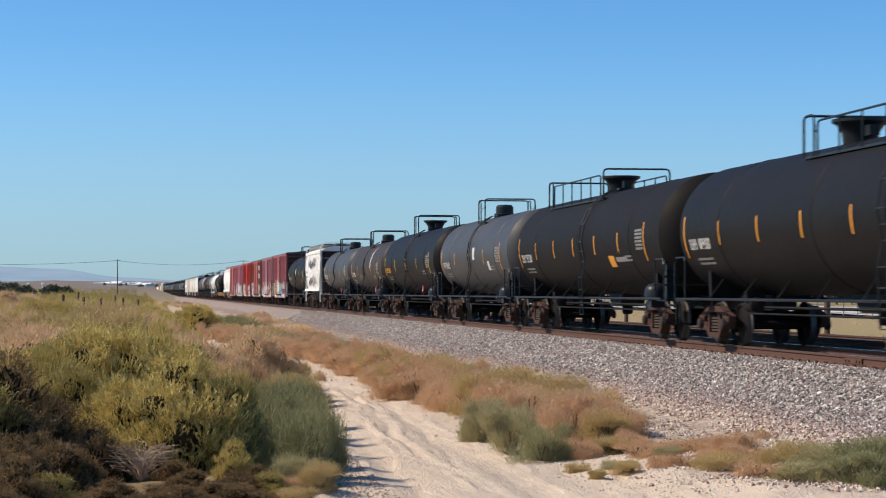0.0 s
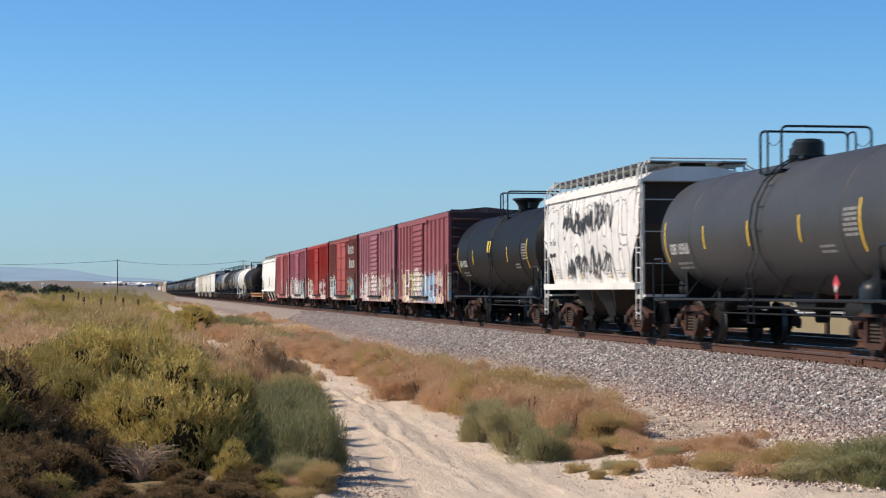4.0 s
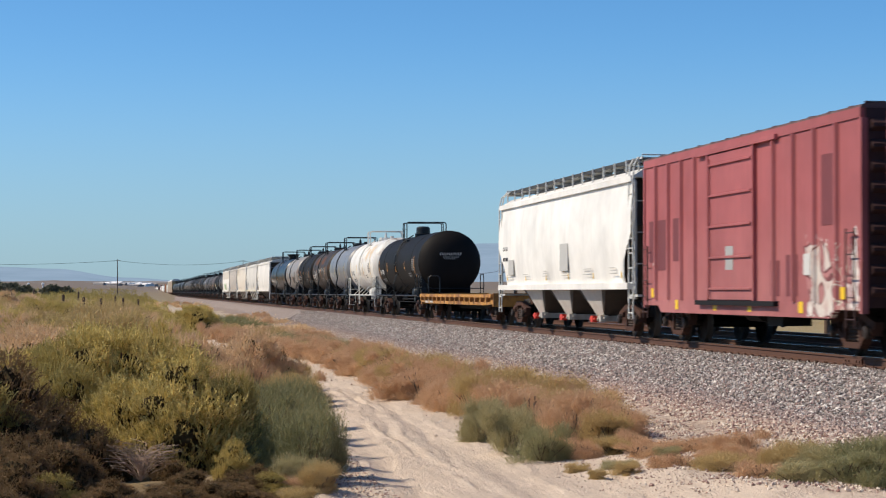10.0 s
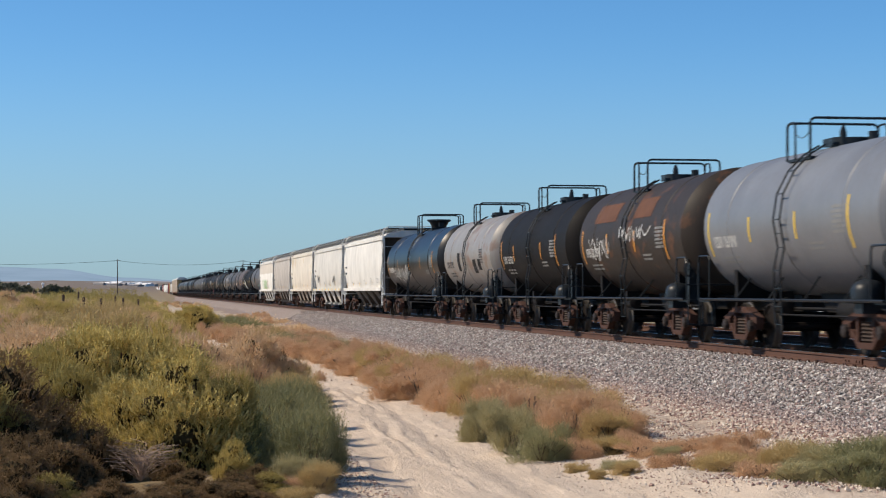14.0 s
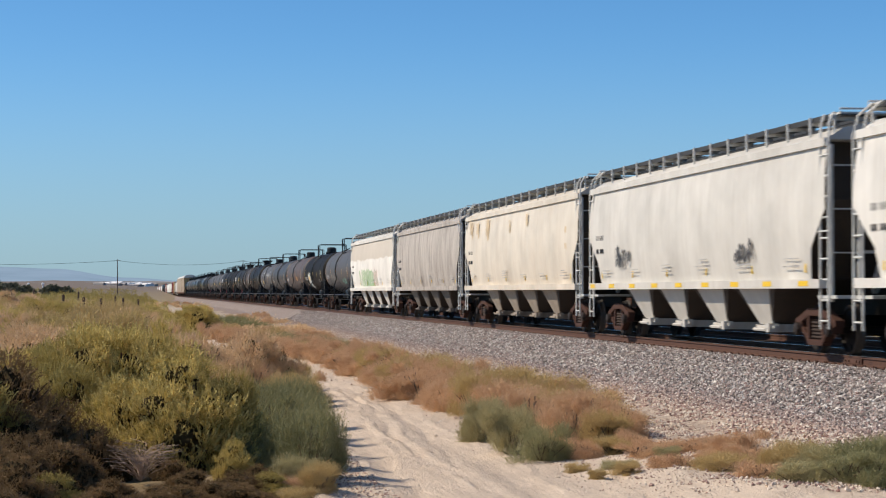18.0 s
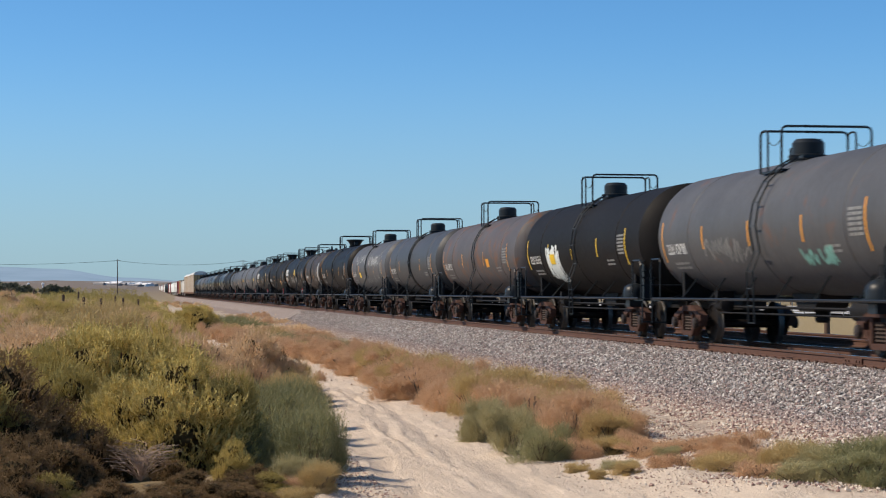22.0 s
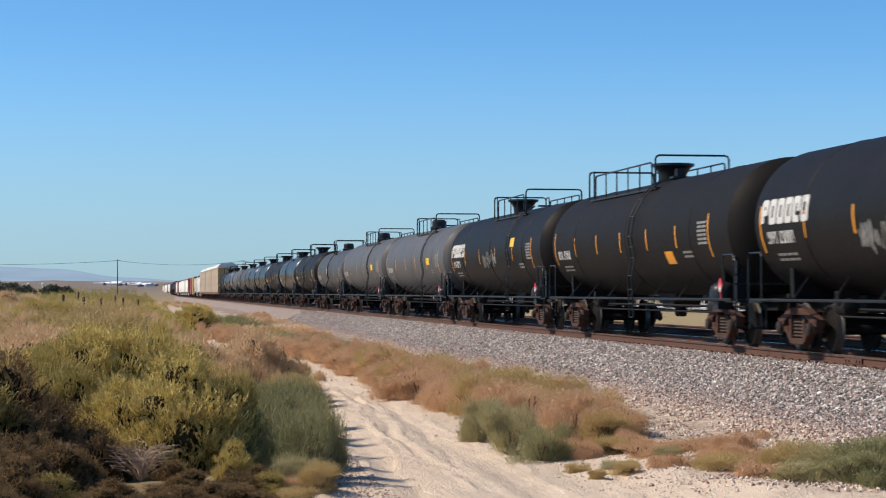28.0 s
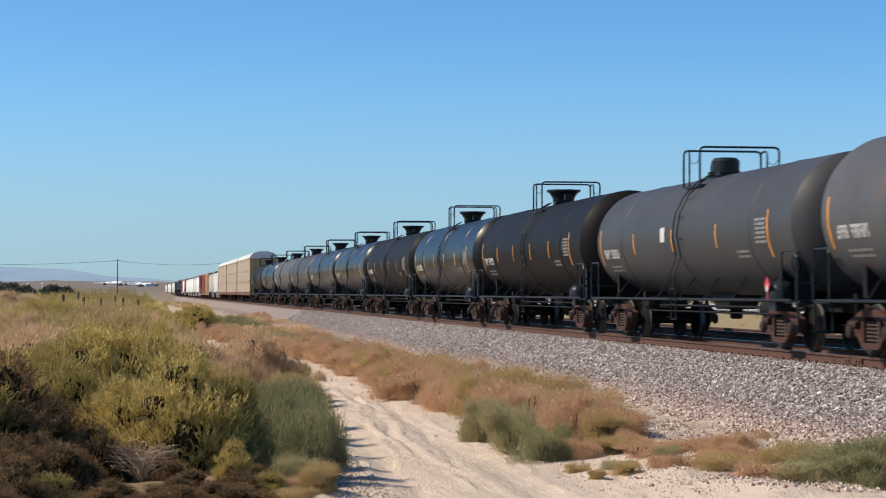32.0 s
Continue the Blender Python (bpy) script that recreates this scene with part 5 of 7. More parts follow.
def bank_z(x, y):
    """The ballast bank's surface across two tracks."""
    a = abs(x) if x < 2.3 else abs(x - 4.6)
    z = -0.215 if a < 1.85 else -0.215 - (a - 1.85) * 0.46
    if x < 0 and a > 3.1:
        z = -0.79 - (a - 3.1) * 0.12
    return z + (0.02 * fbm(x, y, 2.0) if a > 1.3 else 0.0)


bx = spaced([(-5.6, -1.8, 0.16), (-1.8, 6.4, 0.6), (6.4, 9.0, 0.4)])
by = spaced([(-60, -20, 4), (-20, 40, 0.35), (40, 140, 2), (140, 600, 23), (600, 2600, 200)])
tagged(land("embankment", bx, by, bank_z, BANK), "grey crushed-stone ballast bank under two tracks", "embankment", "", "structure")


def stones(name, count, place, size, material, seed):
    """Loose stones of eight faces each, joined."""
    rng = np.random.default_rng(seed)
    base = np.array([(1, 0, 0), (-1, 0, 0), (0, 1, 0), (0, -1, 0), (0, 0, 1), (0, 0, -1)], float)
    tri = np.array([(0, 2, 4), (2, 1, 4), (1, 3, 4), (3, 0, 4), (2, 0, 5), (1, 2, 5), (3, 1, 5), (0, 3, 5)])
    p = place(rng, count)
    k = len(p)
    s = rng.uniform(*size, (k, 1, 1)) * rng.uniform(0.6, 1.25, (k, 6, 3))
    a = rng.uniform(0, 6.283, k)
    b = rng.uniform(-0.6, 0.6, k)
    v = base[None] * s + rng.normal(0, 0.2, (k, 6, 3)) * s
    x = v[..., 0] * np.cos(a)[:, None] - v[..., 1] * np.sin(a)[:, None]
    y = v[..., 0] * np.sin(a)[:, None] + v[..., 1] * np.cos(a)[:, None]
    z = v[..., 2] * 0.75 + x * np.sin(b)[:, None]
    v = np.stack([x, y, z], -1) + p[:, None, :]
    me = bpy.data.meshes.new(name)
    me.from_pydata(v.reshape(-1, 3).tolist(), [], (tri[None] + 6 * np.arange(k)[:, None, None]).reshape(-1, 3).tolist())
    me.materials.append(material)
    return new(name, me)


def on_bank(rng, n):
    x = rng.uniform(-5.6, -0.9, n)
    y = -16 + 125 * rng.random(n) ** 1.7
    keep = rng.random(n) < np.where(x < -4.0, np.clip((x + 5.9) / 1.9, 0.05, 1) ** 1.3, 1)
    x, y = x[keep], y[keep]
    z = np.array([bank_z(a, b) for a, b in zip(x, y)])
    return np.stack([x, y, z + 0.012], -1)


def on_toe(rng, n):
    x = -5.2 - np.abs(rng.normal(0, 1.15, n))
    y = rng.uniform(-18, 30, n)
    z = np.array([max(ground_z(a, b), bank_z(a, b) if a > -5.6 else -9) for a, b in zip(x, y)])
    return np.stack([x, y, z + 0.01], -1)


def on_road(rng, n):
    y = rng.uniform(-18, 30, n)
    x = np.array([road_mid(q) for q in y]) + rng.uniform(-1.9, 2.6, n)
    z = np.array([ground_z(a, b) for a, b in zip(x, y)])
    return np.stack([x, y, z], -1)


def on_verge(rng, n):
    x = rng.uniform(-9.0, -5.4, n)
    y = rng.uniform(-17.5, -6.0, n)
    keep = rng.random(n) < np.clip((x + 9.2) / 2.2, 0.1, 1)
    x, y = x[keep], y[keep]
    return np.stack([x, y, np.array([ground_z(a, b) for a, b in zip(x, y)]) + 0.004], -1)


def on_shoulder(rng, n):
    y = rng.uniform(-17.5, 14, n)
    x = np.array([road_mid(q) for q in y]) - 0.95 - np.abs(rng.normal(0, 0.4, n))
    return np.stack([x, y, np.array([ground_z(a, b) for a, b in zip(x, y)]) + 0.004], -1)


STONE = stone_material("mixed_ballast_stone")
tagged(stones("shoulder_stones", 5000, on_shoulder, (0.008, 0.024), STONE, 9), "broken stones along the edge of the dirt road", "gravel", "", "stuff")
tagged(stones("fine_gravel", 9000, on_verge, (0.006, 0.018), STONE, 8), "fine reddish gravel strewn over the sandy verge", "gravel", "", "stuff")
tagged(stones("ballast", 125000, on_bank, (0.018, 0.046), STONE, 4), "grey and reddish crushed ballast stones", "ballast", "", "stuff")
tagged(stones("gravel", 11000, on_toe, (0.012, 0.04), STONE, 5), "scattered pale gravel at the foot of the bank", "gravel", "", "stuff")
tagged(stones("pebbles", 9000, on_road, (0.005, 0.014), plain("pale_pebble", (0.50, 0.41, 0.31), 0.9, 0, 0.4, 20), 6), "small pebbles on the dirt road", "pebbles", "", "stuff")


# ---- tracks ----
def track_line(name, x0, label):
    t = new(name)
    tagged(t, label, "railway track", "", "structure")
    t.location = (x0, 0, 0)
    prof = [(-0.07, -0.185), (-0.07, -0.165), (-0.012, -0.145), (-0.012, -0.055), (-0.037, -0.045), (-0.037, -0.006), (0.037, -0.006), (0.037, -0.045), (0.012, -0.055), (0.012, -0.145), (0.07, -0.165), (0.07, -0.185)]
    for k in (-1, 1):
        r = part("rail", shared("rail", lambda s: s.prism_y(prof, -60, 2500), WORN_RAIL), t, "rust-brown steel rail", (0.755 * k, 0, 0))
        part("rail_head", shared("rail_head", lambda s: s.box(-0.03, 0.03, -60, 2500, -0.005, 0.0), HEAD), r)
        part("joint_bar", shared("joint_bar", lambda s: (s.box(-0.05, -0.02, -0.45, 0.45, -0.15, -0.05), [s.lathe([(0.02, -0.075), (0.02, -0.05)], 'x', 6, (0, y, -0.1)) for y in (-0.36, -0.2, 0.2, 0.36)]), WORN_RAIL), r, "", (0, -2.4, 0))
    return t


near_track = track_line("track_1", 0.0, "rust-brown main track the train runs on")
far_track = track_line("track_2", 4.6, "rusty second track beyond the train")
for t, x0 in ((near_track, 0.0), (far_track, 4.6)):
    for i in range(140):
        part("tie", shared("tie", lambda s: s.box(-1.28, 1.28, -0.11, 0.11, -0.36, -0.19), TIE), t, "", (0.02 * math.sin(i * 7.1), -18 + 0.52 * i, 0))
for i in range(60):
    y = -14 + 0.52 * i
    part("tie_plate", shared("tie_plate", lambda s: (s.box(-0.17, 0.17, -0.09, 0.09, -0.195, -0.18), s.box(-0.1, -0.075, -0.07, -0.03, -0.19, -0.155), s.box(-0.1, -0.075, 0.03, 0.07, -0.19, -0.155)), WORN_RAIL), near_track, "", (-0.755, y, 0))


# ---- shrubs ----
def leaf_material(name, colors, rough=0.75):
    n = Nodes(name)
    k = n.math('ADD', n.math('MULTIPLY', n.island(), 0.14), n.math('MULTIPLY', n.ramp(n.noise(7.0, 3), [(0.3, 0.0), (0.7, 1.0)]), 0.86))
    stops = [(i / (len(colors) - 1), c) for i, c in enumerate(colors)]
    col = n.ramp(k, stops)
    col = n.mix(n.math('MULTIPLY', n.noise(1.7, 3), 0.4), col, shade(colors[0], 0.8))
    col = n.mix(n.math('MULTIPLY', n.random(), 0.3), col, shade(colors[-1], 1.1))
    m = n.done(col, rough, 0.0, 0.08)
    tr = n.t.nodes.new("ShaderNodeBsdfTranslucent")
    n.link(col, tr.inputs[0])
    mx = n.t.nodes.new("ShaderNodeMixShader")
    mx.inputs[0].default_value = 0.22
    n.link(n.b.outputs[0], mx.inputs[1])
    n.link(tr.outputs[0], mx.inputs[2])
    n.link(mx.outputs[0], n.t.nodes["Material Output"].inputs["Surface"])
    return m


def lump_layout(rng, lumps, base_z, lump, dome):
    """Middles and radii of the lumps that make up a shrub: strewn, or set over a dome with deep clefts between."""
    if not dome:
        lc = np.stack([rng.uniform(-0.62, 0.62, lumps), rng.uniform(-0.62, 0.62, lumps), rng.uniform(base_z, 0.62, lumps)], -1)
        return lc, rng.uniform(*lump, lumps)
    i = np.arange(lumps)
    up = np.clip(1 - 1.05 * (i + 0.5) / lumps + rng.normal(0, 0.06, lumps), 0.02, 1)
    a = 2.39996 * i + rng.normal(0, 0.25, lumps)
    flat = np.sqrt(1 - up * up)
    far = rng.uniform(0.46, 0.76, lumps)
    lc = np.stack([flat * np.cos(a) * far, flat * np.sin(a) * far, up * far * 0.98], -1)
    lr = rng.uniform(*lump, lumps)
    lc[-1], lr[-1] = (0.0, 0.0, 0.1), 0.58          # the heart of the shrub, behind the outer lumps
    return lc, lr


def blades(name, material, seed, tufts, per, radius, height, blade, width, spread=0.5, low=0.0, lumps=7, fill=0.35, plume=0.16, base_z=0.15, fuzz=0.5, lump=(0.18, 0.38), dome=False):
    """Foliage as tufts of slim blades over a lumpy dome; the outline is uneven and open."""
    rng = np.random.default_rng(seed)
    lc, lr = lump_layout(rng, lumps, base_z, lump, dome)
    which = rng.integers(0, lumps, tufts)
    d = rng.normal(size=(tufts, 3))
    d[:, 2] = np.abs(d[:, 2]) * 1.0 - 0.2
    d /= np.linalg.norm(d, axis=1)[:, None]
    rr = lr[which] * (1 - fill * rng.random(tufts) ** 2)
    base = lc[which] * np.array([radius, radius, height]) + d * rr[:, None] * radius
    if dome:
        # sprays of a hand's width that stand apart over each lump, with dark gaps between them
        sprays = 46 * lumps
        on = rng.choice(lumps, sprays, p=lr ** 2 / np.sum(lr ** 2))
        e = rng.normal(size=(sprays, 3))
        e[:, 2] = np.abs(e[:, 2]) - 0.5
        e /= np.linalg.norm(e, axis=1)[:, None]
        mid = lc[on] * np.array([radius, radius, height]) + e * (lr[on] * rng.uniform(0.8, 1.12, sprays))[:, None] * radius
        mine = rng.integers(0, sprays, tufts)
        d = d + 0.5 * e[mine]
        d /= np.linalg.norm(d, axis=1)[:, None]
        base = mid[mine] + d * (rng.uniform(0.055, 0.105, sprays)[mine] * (1 - 0.5 * rng.random(tufts) ** 2))[:, None] * radius
    # Fewer tufts low down, so the added dark core shows there as shade.
    if dome:
        keep = rng.random(tufts) < np.clip(0.45 + 1.7 * base[:, 2] / height, 0.45, 1)
        base, d, tufts = base[keep], d[keep], int(keep.sum())
    base[:, 2] = np.maximum(base[:, 2], low * height + 0.02 * rng.random(tufts))
    out = d * np.array([0.8, 0.8, 0.6]) + np.array([0, 0, 0.9])
    out /= np.linalg.norm(out, axis=1)[:, None]
    n = tufts * per
    axis = out + rng.normal(0, spread, (tufts, 3))
    axis[:, 2] = np.abs(axis[:, 2])
    axis /= np.linalg.norm(axis, axis=1)[:, None]
    reach = plume * rng.uniform(0.5, 1.4, (tufts, 1))
    along = np.tile(np.linspace(0, 1, per), tufts)[:, None]
    b = np.repeat(base, per, 0) + np.repeat(axis * reach, per, 0) * along + rng.normal(0, blade * 0.08, (n, 3))
    o = np.repeat(axis, per, 0) + rng.normal(0, fuzz, (n, 3))
    o /= np.linalg.norm(o, axis=1)[:, None]
    ln = blade * rng.uniform(0.6, 1.3, (n, 1)) * (1.15 - 0.5 * along)
    side = np.cross(o, rng.normal(size=(n, 3)))
    side /= np.linalg.norm(side, axis=1)[:, None]
    w = width * rng.uniform(0.6, 1.3, (n, 1))
    v = np.stack([b, b + o * ln * 0.45 + side * w, b + o * ln, b + o * ln * 0.45 - side * w], 1)
    v[..., 2] = np.maximum(v[..., 2], 0.0)
    me = bpy.data.meshes.new(name)
    me.from_pydata(v.reshape(-1, 3).tolist(), [], (np.array([[0, 1, 2, 3]]) + 4 * np.arange(n)[:, None]).tolist())
    me.materials.append(material)
    return me


TALL = 1.45      # height over radius of the grown shrub forms


def lumpy(name, material, seed, lumps, base_z, lump, k, dome=False):
    """Rough opaque clods, added to block light, filling the lumps of a same-seed shrub."""
    rng = np.random.default_rng(seed)
    lc, lr = lump_layout(rng, lumps, base_z, lump, dome)
    s = Shape()
    for c, r in zip(lc, lr * k):
        vs, n, m = [], 30, 16
        for j in range(m + 1):
            for i in range(n):
                a, b = 2 * math.pi * i / n, math.pi * (j / m - 0.5)
                d = Vector((math.cos(a) * math.cos(b), math.sin(a) * math.cos(b), math.sin(b)))
                q = Vector((c[0], c[1], c[2] * TALL)) + d * r * (1 + 0.25 * noise.noise(d * 4.0 + Vector(c) * 9) + 0.3 * noise.noise(d * 15.0 + Vector(c) * 5))
                vs.append((q.x, q.y, max(0.0, q.z)))
        s.add(vs, [(j * n + i, j * n + (i + 1) % n, (j + 1) * n + (i + 1) % n, (j + 1) * n + i) for j in range(m) for i in range(n)])
    return s.mesh(name, material)


TWIG = plain("grey_brown_twig", (0.13, 0.095, 0.07), 0.85, 0, 0.3, 20)
DEADTWIG = plain("bleached_dead_twig", (0.36, 0.265, 0.205), 0.85, 0, 0.2, 20)


def twigs(name, material, seed, count, radius, height, r=0.012):
    rnd = random.Random(seed)
    s = Shape()
    for i in range(count):
        a, t = rnd.uniform(0, 6.28), rnd.uniform(0.15, 1.0)
        tip = Vector((math.cos(a) * radius * t * 0.8, math.sin(a) * radius * t * 0.8, height * (0.95 - 0.45 * t * t) * rnd.uniform(0.7, 1)))
        mid = tip * 0.55 + Vector((rnd.uniform(-0.1, 0.1), rnd.uniform(-0.1, 0.1), -0.08)) * height
        mid.z = max(mid.z, 0.03)
        s.tube([(0.04 * math.cos(a), 0.04 * math.sin(a), 0.0), tuple(mid), tuple(tip)], r, 4)
        for j in range(2):
            q = mid.lerp(tip, rnd.uniform(0, 0.6))
            s.tube([tuple(q), tuple(q + Vector((rnd.uniform(-1, 1), rnd.uniform(-1, 1), rnd.uniform(0.2, 1))) * height * 0.22)], r * 0.6, 3)
    return s.mesh(name, material)


LEAF = {
    "gold": leaf_material("gold_green_brush_leaf", [(0.27, 0.215, 0.065), (0.58, 0.47, 0.165), (0.88, 0.71, 0.29), (0.48, 0.385, 0.13)]),
    "olive": leaf_material("olive_brush_leaf", [(0.19, 0.155, 0.05), (0.39, 0.32, 0.11), (0.64, 0.52, 0.2)]),
    "tan": leaf_material("dry_tan_brush_leaf", [(0.528, 0.358, 0.2), (0.77, 0.561, 0.339), (0.88, 0.671, 0.436), (0.66, 0.484, 0.284)]),
    "dry": leaf_material("dead_brown_brush_leaf", [(0.075, 0.049, 0.025), (0.19, 0.125, 0.06), (0.41, 0.275, 0.145)]),
    "rust": leaf_material("rust_brown_weed_leaf", [(0.461, 0.269, 0.154), (0.64, 0.416, 0.25), (0.768, 0.55, 0.352), (0.576, 0.397, 0.237)]),
    "sage": leaf_material("grey_green_weed_leaf", [(0.299, 0.27, 0.138), (0.437, 0.391, 0.207), (0.552, 0.483, 0.276)]),
    "green": leaf_material("soft_green_weed_leaf", [(0.186, 0.186, 0.09), (0.3, 0.294, 0.15), (0.444, 0.408, 0.216)]),
    "straw": leaf_material("straw_grass_leaf", [(0.48, 0.36, 0.168), (0.648, 0.492, 0.24), (0.432, 0.324, 0.144)]),
}
NAMES = {"gold": ("shrub", "bushy desert shrub with gold-green upright twigs", "shrub"), "olive": ("shrub", "dark olive desert shrub", "shrub"), "tan": ("shrub", "dry tan and grey desert shrub", "shrub"),
         "dry": ("shrub", "dead dark-brown desert shrub", "shrub"), "rust": ("weed_clump", "dry rust-brown roadside weeds", "weeds"), "sage": ("weed_clump", "grey-green soft roadside weeds", "weeds"), "green": ("weed_clump", "soft green desert weeds", "weeds"), "straw": ("grass_clump", "dry straw-coloured grass clump", "grass")}
FORMS = {}
# Near-black colour of the added cores, standing in for shade inside the shrubs.
CORE = leaf_material("dark_shade_core", [(0.03, 0.022, 0.012), (0.055, 0.042, 0.02), (0.09, 0.067, 0.03)])
for kind in LEAF:
    for v in range(2):
        sd = sum(map(ord, kind)) * 3 + v
        if kind in ("rust", "sage", "straw", "green"):
            f = blades("foliage", LEAF[kind], sd, 4300, 9, 1.0, 1.0, 0.085, 0.0045, 0.4, 0.0, 18, 0.9, 0.22, -0.05)
        elif kind == "dry":
            f = blades("foliage", LEAF[kind], sd, 3600, 11, 1.0, TALL, 0.05, 0.006, 0.35, 0.0, 12, 0.35, 0.14, 0.0, 0.45, (0.2, 0.34), True)
        else:
            f = blades("foliage", LEAF[kind], sd, 8000, 14, 1.0, TALL, 0.044, 0.0065, 0.2, 0.0, 12, 0.12, 0.17, -0.02, 0.25, (0.22, 0.36), True)
        core = None
        if kind not in ("rust", "sage", "straw", "green"):
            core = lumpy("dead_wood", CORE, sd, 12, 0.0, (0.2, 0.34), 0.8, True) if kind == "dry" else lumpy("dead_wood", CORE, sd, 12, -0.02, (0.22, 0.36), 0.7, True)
        FORMS[kind, v] = (f, twigs("twig_frame", TWIG, sd, 26, 0.85, 0.85 if kind in ("rust", "sage", "straw", "green") else 0.85 * TALL), core)


def shrub(kind, x, y, radius, height, turn=0.0, v=0, group="shrubs along the dirt road"):
    name, label, cat = NAMES[kind]
    ob = new(name)
    tagged(ob, label, cat, group)
    ob.location = (x, y, ground_z(x, y) - 0.03)
    ob.rotation_euler = (0, 0, turn)
    f, b, core = FORMS[kind, v]
    q = part("foliage", f, ob)
    w = part("twig_frame", b, ob)
    if core:
        height /= TALL
    q.scale = w.scale = (radius, radius, height)
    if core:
        part("dead_wood", core, ob, "dark core added inside the shrub for shade").scale = (radius, radius, height)
    return ob


def from_eye(px, depth):
    """A place on the ground by its sideways part of the view and its distance from the camera."""
    a = radians(YAW)
    across = (px - 784) / 3572 * depth
    return CAM_X + across * math.cos(a) + depth * math.sin(a), CAM_Y - across * math.sin(a) + depth * math.cos(a)


rnd = random.Random(11)
# large shrubs beside the road: view part, distance, radius, height, kind
for i, (px, d, r, h, kind) in enumerate([
        # the two great gold mounds and their smaller flanks
        (335, 24.2, 0.95, 1.72, "gold"), (245, 24.8, 0.75, 1.45, "gold"), (415, 24.3, 0.6, 1.3, "olive"), (205, 28.5, 1.05, 2.12, "gold"), (285, 29.5, 0.85, 1.9, "gold"), (115, 28.0, 0.8, 1.8, "olive"), (325, 31.0, 0.7, 1.5, "gold"),
        # dead brush, and tall shrubs added past the left edge of view to shade it
        (40, 24.0, 0.95, 1.75, "dry"), (-60, 23.4, 1.1, 2.0, "dry"), (-150, 22.6, 1.1, 1.9, "olive"), (130, 25.2, 0.6, 1.3, "olive"), (165, 23.2, 0.5, 0.95, "dry"), (105, 22.0, 0.6, 0.85, "dry"), (30, 20.8, 0.6, 0.95, "dry"),
        (-20, 19.0, 0.6, 0.85, "dry"), (-110, 19.8, 0.8, 1.3, "dry"), (95, 19.4, 0.4, 0.45, "olive"), (20, 29.0, 0.9, 1.75, "gold"),
        # tan shrubs where the road bends away
        (415, 40.0, 1.0, 1.85, "tan"), (468, 41.5, 0.75, 1.6, "tan"), (370, 38.0, 0.8, 1.75, "tan"), (492, 46.0, 0.6, 1.3, "dry"), (440, 44.0, 1.0, 1.8, "dry"),
        (250, 38.0, 1.1, 1.55, "gold"), (150, 38.0, 1.25, 1.75, "gold"), (60, 35.0, 1.2, 1.65, "tan"), (-10, 39.0, 1.3, 1.6, "tan"), (300, 43.0, 1.1, 1.6, "gold"),
        (220, 48.0, 1.4, 1.5, "tan"), (120, 47.0, 1.4, 1.5, "gold"), (10, 49.0, 1.5, 1.5, "tan"), (345, 100.0, 1.3, 2.0, "gold"), (362, 106.0, 1.0, 1.6, "gold"), (300, 90.0, 1.2, 1.1, "gold"),
        (420, 112.0, 1.5, 1.05, "green"), (395, 115.0, 1.4, 1.0, "green"), (442, 108.0, 1.3, 0.8, "green"), (470, 92.0, 1.2, 0.8, "tan"), (520, 72.0, 1.3, 0.8, "green"), (575, 68.0, 1.2, 0.75, "green"), (600, 66.0, 1.0, 0.65, "green"), (500, 76.0, 1.3, 0.8, "green"), (545, 84.0, 1.3, 0.8, "rust")]):
    x, y = from_eye(px, d)
    shrub(kind, x, y, r * 1.1, h * 0.86, rnd.uniform(0, 6.28), i % 2, "shrubs beside the dirt road")
# shrubs of the open field, thinning out with distance
for i in range(120):
    d = 42 + 95 * rnd.random() ** 1.3
    px = rnd.uniform(-70, 305 - 0.12 * d)
    x, y = from_eye(px, d)
    size = rnd.uniform(0.8, 1.45)
    shrub(rnd.choice(("gold", "tan", "tan", "straw", "gold")), x, y, size, size * rnd.uniform(0.9, 1.3), rnd.uniform(0, 6.28), i % 2, "shrubs of the open field")
